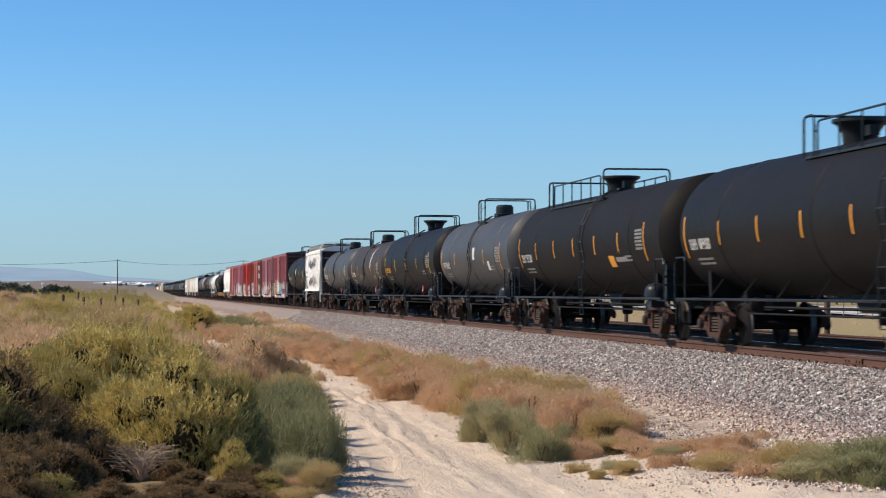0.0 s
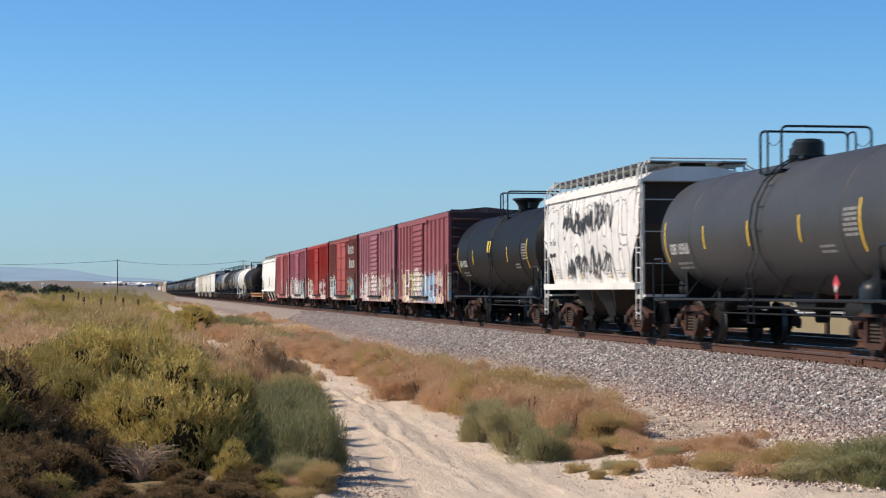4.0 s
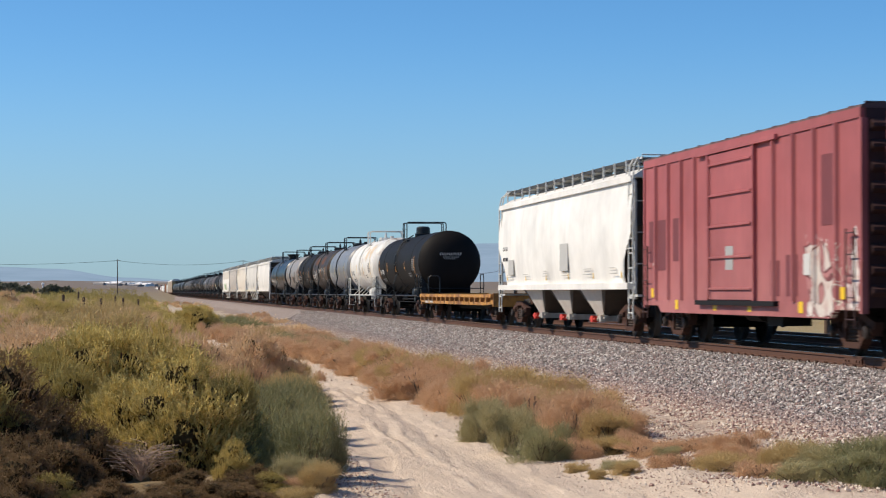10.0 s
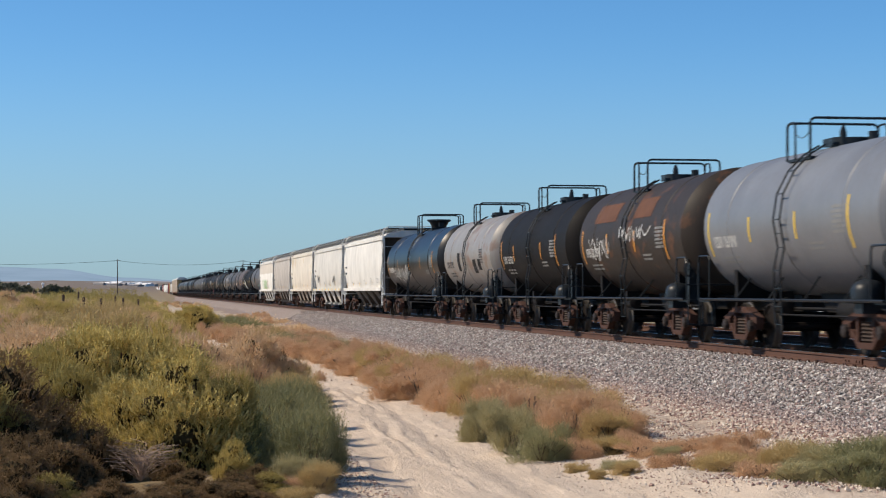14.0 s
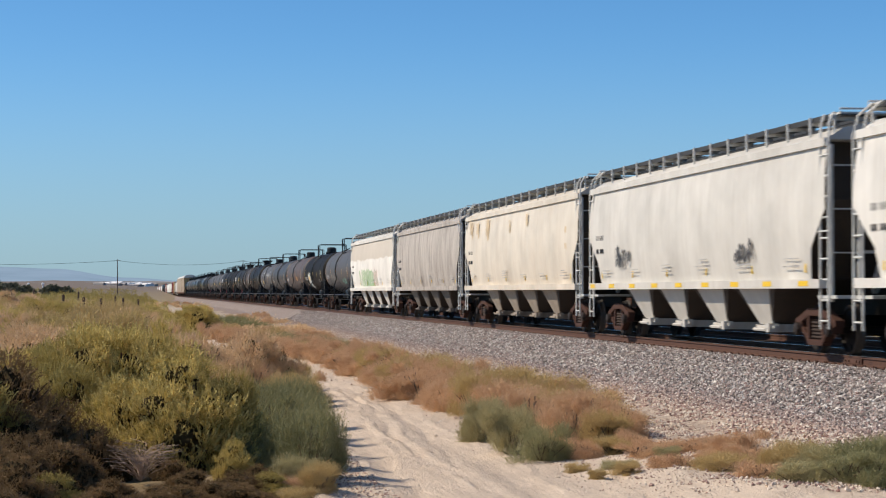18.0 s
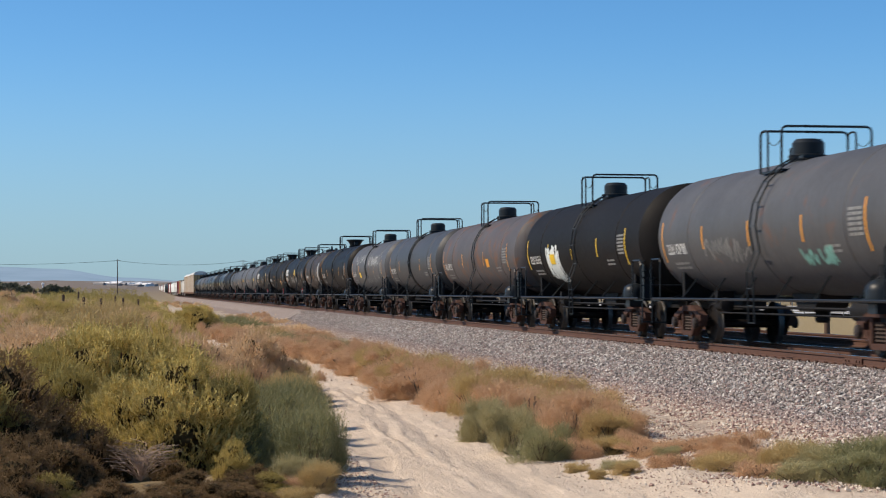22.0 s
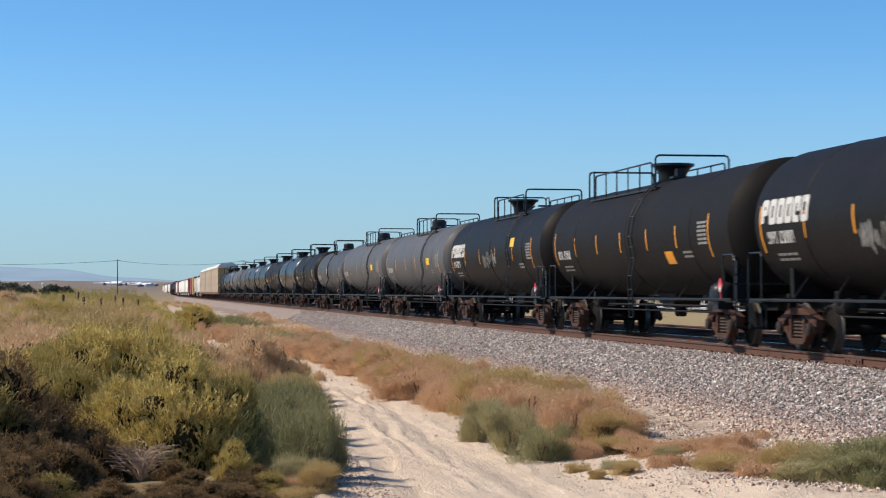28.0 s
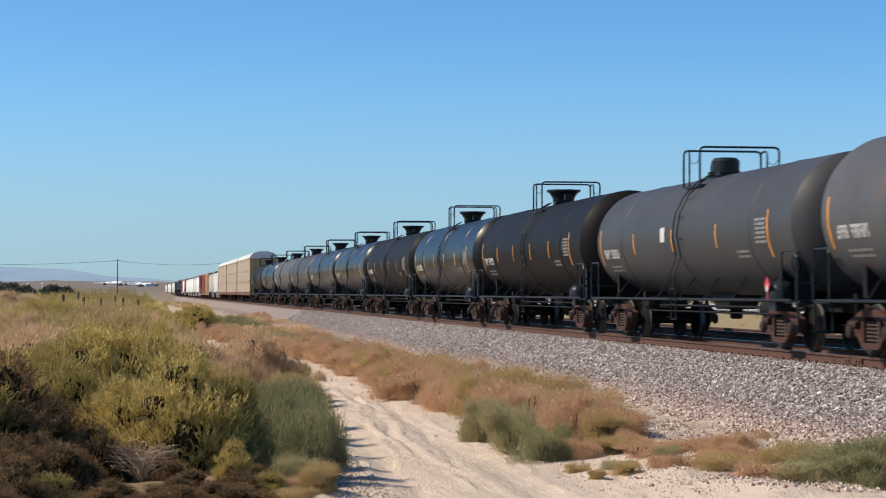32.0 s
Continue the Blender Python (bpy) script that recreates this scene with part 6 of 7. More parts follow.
# soft green and yellow weeds on the near road edge
for px, d, r, h, kind in [(530, 25.6, 0.55, 0.8, "green"), (515, 27.5, 0.55, 0.85, "green"), (475, 26.8, 0.5, 0.95, "green"), (535, 30.0, 0.55, 0.8, "green"), (500, 31.0, 0.55, 0.9, "green"), (530, 33.5, 0.5, 0.8, "green"), (560, 24.3, 0.4, 0.85, "green"), (548, 23.4, 0.42, 0.95, "green"), (455, 30.0, 0.5, 0.95, "green"), (490, 24.0, 0.45, 0.7, "green"),
                          (505, 36.5, 0.6, 0.75, "straw"), (455, 38.0, 0.6, 0.9, "rust"), (530, 39.5, 0.55, 0.7, "straw"), (410, 36.0, 0.6, 0.9, "straw"), (535, 43.0, 0.5, 0.65, "rust"), (480, 41.5, 0.6, 0.85, "rust"), (430, 40.5, 0.6, 0.9, "straw"), (520, 47.5, 0.5, 0.6, "straw"),
                          (418, 22.7, 0.3, 0.5, "gold"), (530, 22.6, 0.32, 0.42, "sage"), (560, 22.3, 0.28, 0.36, "straw"), (575, 23.2, 0.25, 0.3, "straw"), (290, 21.0, 0.35, 0.22, "dry"), (10, 17.6, 0.5, 0.5, "dry"), (150, 18.3, 0.4, 0.4, "dry"), (200, 20.3, 0.45, 0.35, "dry"), (255, 19.3, 0.45, 0.3, "dry"), (330, 20.0, 0.45, 0.3, "dry"), (405, 20.6, 0.4, 0.3, "dry"), (20, 18.9, 0.5, 0.6, "dry"), (330, 21.7, 0.35, 0.3, "dry"), (300, 23.2, 0.3, 0.35, "dry"), (430, 21.8, 0.4, 0.3, "dry"), (475, 21.9, 0.35, 0.26, "olive"), (395, 21.3, 0.4, 0.25, "dry"), (455, 22.4, 0.35, 0.32, "dry"), (500, 22.2, 0.3, 0.24, "rust"), (450, 21.0, 0.4, 0.22, "dry"), (520, 21.3, 0.3, 0.2, "straw")]:
    x, y = from_eye(px, d)
    shrub(kind, x, y, r, h, rnd.uniform(0, 6.28), rnd.randrange(2), "weeds beside the dirt road")
# rust-brown strip between road and bank
for i in range(110):
    y = -6.5 + 64 * (i / 109) ** 1.3 + rnd.uniform(-0.4, 0.4)
    x = -8.15 + 1.2 * (i * 0.618 % 1.0) + 0.5 * max(0.0, -y / 6.5) - 0.02 * max(0.0, y - 14) ** 1.3
    kind = rnd.choice(("rust", "rust", "rust", "rust", "rust", "rust", "straw"))
    shrub(kind, x, y, rnd.uniform(0.55, 0.95), rnd.uniform(0.5, 0.85), rnd.uniform(0, 6.28), i % 2, "weeds along the ballast bank")
for px, d, r, h, kind in [(859, 30.5, 0.46, 0.74, "sage"), (909, 27.9, 0.46, 0.74, "sage"), (960, 26.6, 0.46, 0.56, "green"), (985, 30.0, 0.6, 0.85, "rust"), (1045, 29.6, 0.6, 0.78, "rust"), (1100, 29.0, 0.5, 0.6, "rust"), (940, 31.0, 0.6, 0.8, "rust"), (1010, 28.6, 0.5, 0.6, "rust"), (1070, 28.3, 0.45, 0.5, "straw"),
                          (1120, 27.3, 0.35, 0.33, "rust"), (1250, 26.5, 0.4, 0.3, "rust"), (1310, 26.0, 0.45, 0.4, "rust"), (1040, 26.6, 0.25, 0.25, "rust"), (1110, 24.3, 0.2, 0.18, "straw"), (1180, 25.5, 0.2, 0.16, "sage"), (1060, 24.0, 0.16, 0.15, "straw"),
                          (1390, 24.0, 0.45, 0.45, "straw"), (1460, 23.8, 0.5, 0.42, "sage"), (1530, 23.4, 0.5, 0.48, "green"), (1590, 23.6, 0.5, 0.55, "green"), (1350, 23.2, 0.4, 0.26, "rust"), (1420, 22.8, 0.45, 0.3, "sage"), (1500, 22.5, 0.5, 0.38, "green"), (1560, 22.3, 0.45, 0.42, "green"), (1030, 27.2, 0.4, 0.3, "rust"), (1080, 26.9, 0.35, 0.28, "straw"), (1135, 25.7, 0.35, 0.2, "rust"), (1200, 24.6, 0.4, 0.22, "rust"), (1270, 24.0, 0.4, 0.25, "straw"), (1330, 24.6, 0.4, 0.34, "rust"), (1090, 24.9, 0.25, 0.16, "sage"), (1020, 25.3, 0.2, 0.14, "straw"), (1230, 26.8, 0.4, 0.28, "rust"), (1160, 26.6, 0.4, 0.28, "rust"), (1290, 25.0, 0.4, 0.25, "rust")]:
    x, y = from_eye(px, d)
    shrub(kind, x, y, r, h, rnd.uniform(0, 6.28), rnd.randrange(2), "weeds along the ballast bank")

# bleached dead branches in the shade of the shrubs
dead = new("dead_bush")
tagged(dead, "bleached dead branches fanning out under the shrubs", "dead branches")
dx, dy = from_eye(250, 22.2)
dead.location = (dx, dy, ground_z(dx, dy))
rd = random.Random(5)
s = Shape()
for i in range(105):
    a, lift, l = rd.uniform(0, 6.28), rd.uniform(0.55, 1.5), rd.uniform(0.36, 0.6)
    pts = []
    for q in (0.0, 0.25, 0.5, 0.75, 1.0):
        b = a + 0.9 * q * math.sin(4 * q + i)
        up = lift * (1.15 - 0.5 * q * q)
        pts.append((math.cos(b) * math.cos(up) * l * q, math.sin(b) * math.cos(up) * l * q, max(0.01, 0.05 + math.sin(up) * l * q)))
    s.tube(pts, 0.0024, 3)
part("twig_frame", s.mesh("twig_frame", DEADTWIG), dead)


def scatter(name, label, kind, seed, count, place, size, tufts, per):
    """Far brush in one mesh: many small tufted domes."""
    rng = np.random.default_rng(seed)
    me0 = blades("tmp", LEAF[kind], seed, tufts, per + 1, 1.0, 1.0, 0.15, 0.02, 0.5, 0.0, 8, 0.6, 0.25)
    v0 = np.empty(len(me0.vertices) * 3)
    me0.vertices.foreach_get("co", v0)
    v0 = v0.reshape(-1, 3)
    bpy.data.meshes.remove(me0)
    allv = []
    for i in range(count):
        x, y = place(rng)
        r, h, a = rng.uniform(*size), rng.uniform(*size) * 0.85, rng.uniform(0, 6.28)
        c, s = math.cos(a), math.sin(a)
        allv.append(np.stack([(v0[:, 0] * c - v0[:, 1] * s) * r + x, (v0[:, 0] * s + v0[:, 1] * c) * r + y, v0[:, 2] * h + ground_z(x, y)], -1))
    v = np.concatenate(allv)
    me = bpy.data.meshes.new(name)
    me.from_pydata(v.tolist(), [], (np.array([[0, 1, 2, 3]]) + 4 * np.arange(len(v) // 4)[:, None]).tolist())
    me.materials.append(LEAF[kind])
    return tagged(new(name, me), label, "brush", "", "stuff")


def field_left(rng):
    d = 125 + 340 * rng.random() ** 1.5
    px = rng.uniform(-80, 305 - 0.1 * d)
    return from_eye(px, d)


def field_far(rng):
    d = 230 + 640 * rng.random() ** 1.3
    return from_eye(rng.uniform(-80, 268 - 0.012 * d), d)


def field_right(rng):
    return rng.uniform(14, 130), rng.uniform(20, 420)


scatter("far_brush", "gold and tan desert brush receding over the plain", "gold", 21, 240, field_left, (0.7, 1.3), 150, 6)
scatter("far_brush", "dry tan brush receding over the plain", "tan", 22, 420, field_left, (0.6, 1.2), 130, 6)
scatter("far_brush", "olive brush receding over the plain", "olive", 23, 260, field_left, (0.6, 1.3), 130, 6)
scatter("far_brush", "distant olive brush dotted over the plain", "olive", 27, 520, field_far, (0.9, 1.9), 34, 5)
def bank_foot(rng):
    y = 55 + 260 * rng.random() ** 1.3
    return rng.uniform(-9.4, -5.3), y


scatter("bank_brush", "dry brush along the foot of the bank", "tan", 25, 14, bank_foot, (0.6, 1.1), 150, 7)
scatter("bank_brush", "rust-brown weeds along the foot of the bank", "rust", 26, 14, bank_foot, (0.6, 1.0), 150, 7)
scatter("dry_grass", "straw-coloured grass tufts beyond the tracks", "straw", 24, 420, field_right, (0.3, 0.6), 40, 5)


# ---- far things ----
def tree(x, y, r, h):
    t = tagged(new("tree"), "dark round-crowned tree far out on the plain", "tree", "far trees")
    t.location = (x, y, ground_z(x, y) - 0.1)
    s = Shape()
    s.tube([(0, 0, 0), (0.1, 0, h * 0.3), (0.0, 0.1, h * 0.55)], 0.25, 7)
    for k in range(5):
        a = k * 1.26
        s.tube([(0.05, 0, h * 0.28), (math.cos(a) * r * 0.5, math.sin(a) * r * 0.5, h * 0.6)], 0.1, 5)
    part("trunk", s.mesh("trunk", TWIG), t)
    c = part("crown", TREECROWN, t)
    c.scale = (r, r, h)
    return t


TREECROWN = blades("crown", leaf_material("dark_tree_leaf", [(0.09, 0.096, 0.07), (0.14, 0.147, 0.105), (0.2, 0.205, 0.15)]), 77, 1700, 7, 1.0, 1.0, 0.12, 0.03, 0.7, 0.18, 16, 0.6, 0.08)
for px, d, r, h in [(5, 420, 5.5, 4.2), (30, 430, 5, 3.6), (-30, 410, 6, 4.6), (105, 400, 3.8, 3.2), (92, 405, 3, 2.6), (1250, 330, 3.5, 4.2), (1290, 340, 3.6, 4.0), (1335, 350, 3.2, 3.2), (1400, 345, 4.0, 4.6), (1425, 350, 3.4, 4.2), (1480, 345, 3, 4.4), (1508, 348, 3.4, 4.0), (1545, 350, 4, 4.8), (1590, 350, 4, 4.4), (1220, 330, 3, 3.6), (1170, 335, 3, 3.2)]:
    x, y = from_eye(px, d)
    tree(x, y, r, h * (1.3 if px > 1000 else 1.0))


def pole(x, y, h, arms, label, wires_to=()):
    z = ground_z(x, y)
    p = tagged(new("utility_pole"), label, "utility pole", "utility poles")
    p.location = (x, y, z)
    s = Shape()
    s.lathe([(0.15, -0.3), (0.14, h * 0.5), (0.11, h), (0.02, h + 0.02)], 'z', 10)
    part("post", s.mesh("post", POLEWOOD, 0.7), p)
    for a in arms:
        s = Shape()
        s.box(-0.9, 0.9, 0.1, 0.2, a - 0.06, a + 0.06)
        arm = part("crossarm", s.mesh("crossarm", POLEWOOD), p)
        for q in (-0.8, -0.35, 0.35, 0.8):
            part("insulator", shared("insulator", lambda s: s.lathe([(0.03, 0), (0.05, 0.05), (0.03, 0.14)], 'z', 8), GREYSTENCIL), arm, "", (q, 0.15, a + 0.06))
    return p


def wire(p, q, sag, r):
    s = Shape()
    pts = [Vector(p).lerp(Vector(q), i / 14) - Vector((0, 0, sag * 4 * (i / 14) * (1 - i / 14))) for i in range(15)]
    s.tube([tuple(v) for v in pts], r, 4)
    return tagged(new("wire", s.mesh("wire", WIRE)), "thin dark overhead wire between poles", "wire", "overhead wires")


line = [(19.2, 15.2 + 40.5 * k) for k in range(-1, 5)]
for i, (x, y) in enumerate(line):
    pole(x, y, 5.2, (), "short weathered wooden line pole beyond the tracks")
    if i:
        wire((line[i - 1][0], line[i - 1][1], ground_z(*line[i - 1]) + 4.4), (x, y, ground_z(x, y) + 4.4), 0.5, 0.02)
far_line = [from_eye(-260, 600), from_eye(208, 600), from_eye(430, 690), from_eye(620, 780)]
for i, (x, y) in enumerate(far_line):
    pole(x, y, 10.8 if i < 2 else 12.2, (10.4 if i < 2 else 11.8,), "tall wooden utility pole far out on the plain")
    if i:
        a, b = far_line[i - 1], (x, y)
        for o in (0.0, 0.8):
            wire((a[0], a[1] + o, ground_z(*a) + (10.4 if i < 3 else 11.8)), (b[0], b[1] + o, ground_z(*b) + (10.4 if i < 2 else 11.8)), 1.3, 0.05)

# fence on the left plain and along the far road
for px, d in [(112, 95), (148, 98), (179, 96), (139, 150), (204, 160), (218, 120), (60, 130), (245, 140), (20, 120)]:
    x, y = from_eye(px, d)
    p = tagged(new("fence_post"), "short dark wooden fence post in the brush", "fence post", "fence posts on the plain")
    p.location = (x, y, ground_z(x, y))
    s = Shape()
    s.lathe([(0.075, -0.2), (0.07, 1.65), (0.02, 1.69)], 'z', 7)
    part("post", s.mesh("post", POLEWOOD), p)
fence = tagged(new("fence"), "pipe fence with evenly spaced posts along the road", "fence")
fx = 42.0
for i in range(64):
    part("post", shared("fence_pipe", lambda s: s.tube([(0, 0, -0.2), (0, 0, 1.35)], 0.05, 6), GREYSTENCIL), fence, "", (fx, 30 + 3.2 * i, ground_z(fx, 30 + 3.2 * i)))
for z in (0.45, 0.85, 1.3):
    part("rail", shared("fence_rail", lambda s: s.tube([(0, 28, 0), (0, 236, 0)], 0.035, 5), GREYSTENCIL), fence, "", (fx, 0, -0.92 + z))

# paved road beyond the fence
def paved_z(x, y):
    return ground_z(62, y) + 0.32 - 0.0006 * (x - 62) ** 2
tagged(land("road", spaced([(48, 80, 2.5)]), spaced([(-60, 300, 6), (300, 420, 40)]), paved_z, plain("pale_concrete_paving", (0.52, 0.52, 0.52), 0.8, 0, 0.1, 1.5)), "pale paved road beyond the fence", "road", "", "structure")

# low white buildings far off
PALEWALL = plain("white_wall_paint", (0.82, 0.82, 0.82), 0.6, 0, 0.06)
DIMWALL = plain("dusty_grey_wall", (0.33, 0.31, 0.30), 0.7, 0, 0.1)
for px, d, w, h, shape in [(186, 1500, 4, 2.6, "shed"), (191, 1510, 5, 4.6, "dome"), (198, 1500, 7, 2.4, "shed"), (207, 1520, 6, 3.4, "shed"), (214, 1490, 4, 1.6, "grey"), (222, 1500, 9, 1.8, "shed"), (233, 1510, 11, 2.6, "gallery"), (244, 1500, 8, 3.8, "gallery"), (252, 1490, 7, 2.2, "shed"), (259, 1500, 9, 2.6, "shed"),
                           (176, 1500, 4, 2.0, "grey"), (268, 1520, 6, 1.8, "grey"), (203, 1460, 8, 1.2, "grey"), (240, 1460, 10, 1.3, "grey"), (76, 1100, 2.4, 5, "tank"), (50, 1120, 2.2, 5, "tank")]:
    x, y = from_eye(px, d)
    w, h = w * 0.7, h * 0.55
    name, label = {"tank": ("water_tank", "small white water tank far across the plain"), "dome": ("dome_silo", "white domed silo far across the plain"), "grey": ("building", "low dusty-grey building far across the plain"),
                   "gallery": ("conveyor_gallery", "white slanting conveyor gallery far across the plain"), "shed": ("building", "low white building far across the plain")}[shape]
    b = tagged(new(name), label, name.replace("_", " "), "far buildings")
    b.location = (x, y, ground_z(x, y))
    b.rotation_euler = (0, 0, radians(48))
    s = Shape()
    if shape in ("shed", "grey"):
        wm = PALEWALL if shape == "shed" else DIMWALL
        s.box(-w / 2, w / 2, -5, 5, -1, h)
        part("wall", s.mesh("wall", wm), b)
        s = Shape()
        s.prism_y([(-w / 2 - 0.3, h), (0, h + 0.9), (w / 2 + 0.3, h)], -5.4, 5.4)
        part("roof", s.mesh("roof", wm), b)
    elif shape == "gallery":
        s.prism_y([(-w / 2, h * 0.3), (w / 2, h), (w / 2, h + 0.9), (-w / 2, h * 0.3 + 0.9)], -1.5, 1.5)
        part("gallery", s.mesh("gallery", PALEWALL), b)
        for q in (-0.4, 0.0, 0.4):
            s = Shape()
            s.box(w * q - 0.2, w * q + 0.2, -0.3, 0.3, -1, h * (0.65 + 0.7 * q))
            part("trestle", s.mesh("trestle", DIMWALL), b)
    elif shape == "dome":
        s.lathe([(w / 2, -1), (w / 2, h * 0.4), (w * 0.42, h * 0.7), (w * 0.25, h * 0.92), (0.1, h)], 'z', 18)
        part("shell", s.mesh("shell", PALEWALL, 0.8), b)
    else:
        s.lathe([(0.4, -1), (0.4, h * 0.55)], 'z', 8)
        part("stem", s.mesh("stem", PALEWALL), b)
        s = Shape()
        s.lathe([(w * 0.2, h * 0.5), (w * 0.5, h * 0.65), (w * 0.5, h * 0.95), (w * 0.1, h * 1.05)], 'z', 14)
        part("tank", s.mesh("tank", PALEWALL), b)


def ridge(name, label, dist, heights, material, rough, px0, px1, base=-8):
    """A range of hills across the view; heights at even steps, with finer noise between."""
    n = 160
    vs, fs = [], []
    for i in range(n + 1):
        t = i / n * (len(heights) - 1)
        k = min(int(t), len(heights) - 2)
        u = t - k
        u = u * u * (3 - 2 * u)
        h = heights[k] * (1 - u) + heights[k + 1] * u
        px = px0 + (px1 - px0) * i / n
        for j in range(7):
            q = j / 6
            x, y = from_eye(px, dist * (0.8 + 0.2 * q))
            z = base + (h - base) * q ** 0.8 + rough * h * fbm(x, y, 6.0 / dist) * (q * 1.1)
            vs.append((x, y, z))
    fs = [(i * 7 + j, (i + 1) * 7 + j, (i + 1) * 7 + j + 1, i * 7 + j + 1) for i in range(n) for j in range(6)]
    me = bpy.data.meshes.new(name)
    me.from_pydata(vs, [], fs)
    me.polygons.foreach_set("use_smooth", [True] * len(fs))
    me.materials.append(material)
    return tagged(new(name, me), label, "hills", "", "structure")


def haze_glow_material(name, base, glow):
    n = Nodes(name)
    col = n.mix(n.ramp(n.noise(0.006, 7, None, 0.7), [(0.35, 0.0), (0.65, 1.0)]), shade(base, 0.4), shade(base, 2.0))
    # Emission paints the blue distance haze onto the land; nothing here is a lamp.
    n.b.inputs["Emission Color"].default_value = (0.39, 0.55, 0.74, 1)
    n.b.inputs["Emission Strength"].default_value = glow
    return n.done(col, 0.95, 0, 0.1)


ridge("backdrop", "hazy blue mountain range on the horizon", 4200, [55, 54, 48, 30, 22, 50, 75, 95, 108, 120, 135, 118, 140, 152, 150, 160], haze_glow_material("hazy_blue_mountain", (0.035, 0.04, 0.045), 0.6), 0.10, -160, 1760)
def hill_material():
    n = Nodes("tan_brush_hill")
    spots = n.ramp(n.cells(0.3, None, "Distance"), [(0.2, 1.0), (0.5, 0.0)])
    col = n.mix(n.noise(0.03, 6, None, 0.7), (0.27, 0.215, 0.175), (0.44, 0.36, 0.29))
    col = n.mix(n.math('MULTIPLY', spots, 0.6), col, (0.17, 0.15, 0.11))
    return n.done(col, 0.95, 0, 0.1)
ridge("backdrop", "low tan hills dotted with brush", 1400, [8, 11, 13, 15, 18, 19, 17, 16], hill_material(), 0.12, 900, 1760, -6)
ridge("backdrop", "pale far plain rising to the left horizon", 3000, [14, 15, 17, 16, 15], haze_glow_material("hazy_far_plain", (0.15, 0.12, 0.10), 0.34), 0.08, -160, 900, -4)


# ---- the train: far end of each car along the track at 16 s ----
START = -363.1
ENDS = []


def span(far_end):
    """Middle and length of the next car, whose far end lies there."""
    a = ENDS[-1] if ENDS else START
    b = far_end + 0.65
    ENDS.append(b)
    return (a + b) / 2, b - a


RUSTWASH = plain("rust_yellow_wash", (0.70, 0.57, 0.41), 0.7, 0, 0.25, 5)
GREENPAINT = plain("pale_green_spray", (0.20, 0.42, 0.36), 0.6, 0, 0.3)
WHITEWASH = plain("white_brushed_paint", (0.62, 0.66, 0.64), 0.7, 0, 0.25, 5)
ORANGERUST = plain("orange_painted_patch", (0.115, 0.05, 0.025), 0.7, 0, 0.4, 3)
PATCHGREY = plain("pale_grey_repaint", (0.46, 0.46, 0.44), 0.6, 0, 0.12)
RUSTSTAIN = plain("thin_rust_stain", (0.64, 0.515, 0.34), 0.7, 0, 0.2, 7)
GREYTAPE = plain("reflective_grey_panel", (0.36, 0.36, 0.35), 0.4, 0, 0.15)
tank_car(*span(-343.5), BLACK, platform="near", nmarks=7, label="black tank car with orange marks and black railings", seed=1)
tank_car(*span(-323.3), DULL, platform="far", nmarks=7, label="long dull-black tank car with orange marks", extras=(add_patch("painted_panel", ORANGE, -4.2, -3.6, -0.75, -0.45), add_patch("lettering_panel", GREYSTENCIL, -5.6, -4.4, -0.62, -0.5)), seed=2)
tank_car(*span(-306.2), MIDGREY, R=1.48, dome="drum", label="dark grey tank car with orange marks", extras=(add_patch("sign_panel", STENCIL, -0.9, -0.45, -0.2, 0.25), add_patch("number_panel", STENCIL, -3.9, -3.5, -0.62, -0.3)), seed=3)
tank_car(*span(-287.2), BLACK, label="black tank car with yellow marks and wide bonnet", marks=YELLOW, figures=ORANGE, extras=(add_diamond(-5.2, -0.75),), seed=4)
tank_car(*span(-270.4), BROWN, dome="drum", label="dusty brown-black tank car with a pale leaf mark", extras=(add_leaf, add_scrawl(GREYSTENCIL, 2.0, 3.2, -0.8, -0.2, 5, 2), add_diamond(-5.6, -0.75)), seed=5)
tank_car(*span(-253.4), MIDGREY, dome="drum", marks=YELLOW, label="dull dark grey tank car with yellow marks", extras=(add_diamond(-4.6, -0.75),), seed=6)
hopper_car(*span(-240.2), WHITEHOP, "short white covered hopper covered in black and white spray lettering", bays=2, bay_paint=STEEL, side_paint=TAGHOP)
for z0, z1, sd in ((2.75, 3.7, 81), (1.6, 2.45, 82)):
    s = Shape()
    scrawl(s, -1.56, -3.2, 3.4, z0, z1, sd, 6, 0.14)
    part("graffiti", s.mesh("graffiti", BLACKSTENCIL), CARS[-1][0], "bold black sprayed letters")
tank_car(*span(-222.4), BLACK, platform="short", marks=YELLOW, label="glossy black tank car with a yellow panel", extras=(add_patch("yellow_panel", YELLOW, 0.2, 1.0, 0.0, 0.4),), seed=7)
boxcar(*span(-205.3), MAROON1, MAROON1, "faded maroon boxcar with yellow and blue graffiti", 0.75, 3.1)
boxcar(*span(-188.4), MAROON2, MAROON2, "faded maroon boxcar with white graffiti", 0.45, 3.2)
sp = boxcar(*span(-170.9), BROWNRED, REDDOOR, "dark brown boxcar with red double doors and graffiti", 0.2, 5.3, 12, True, slats=False)
s = Shape()
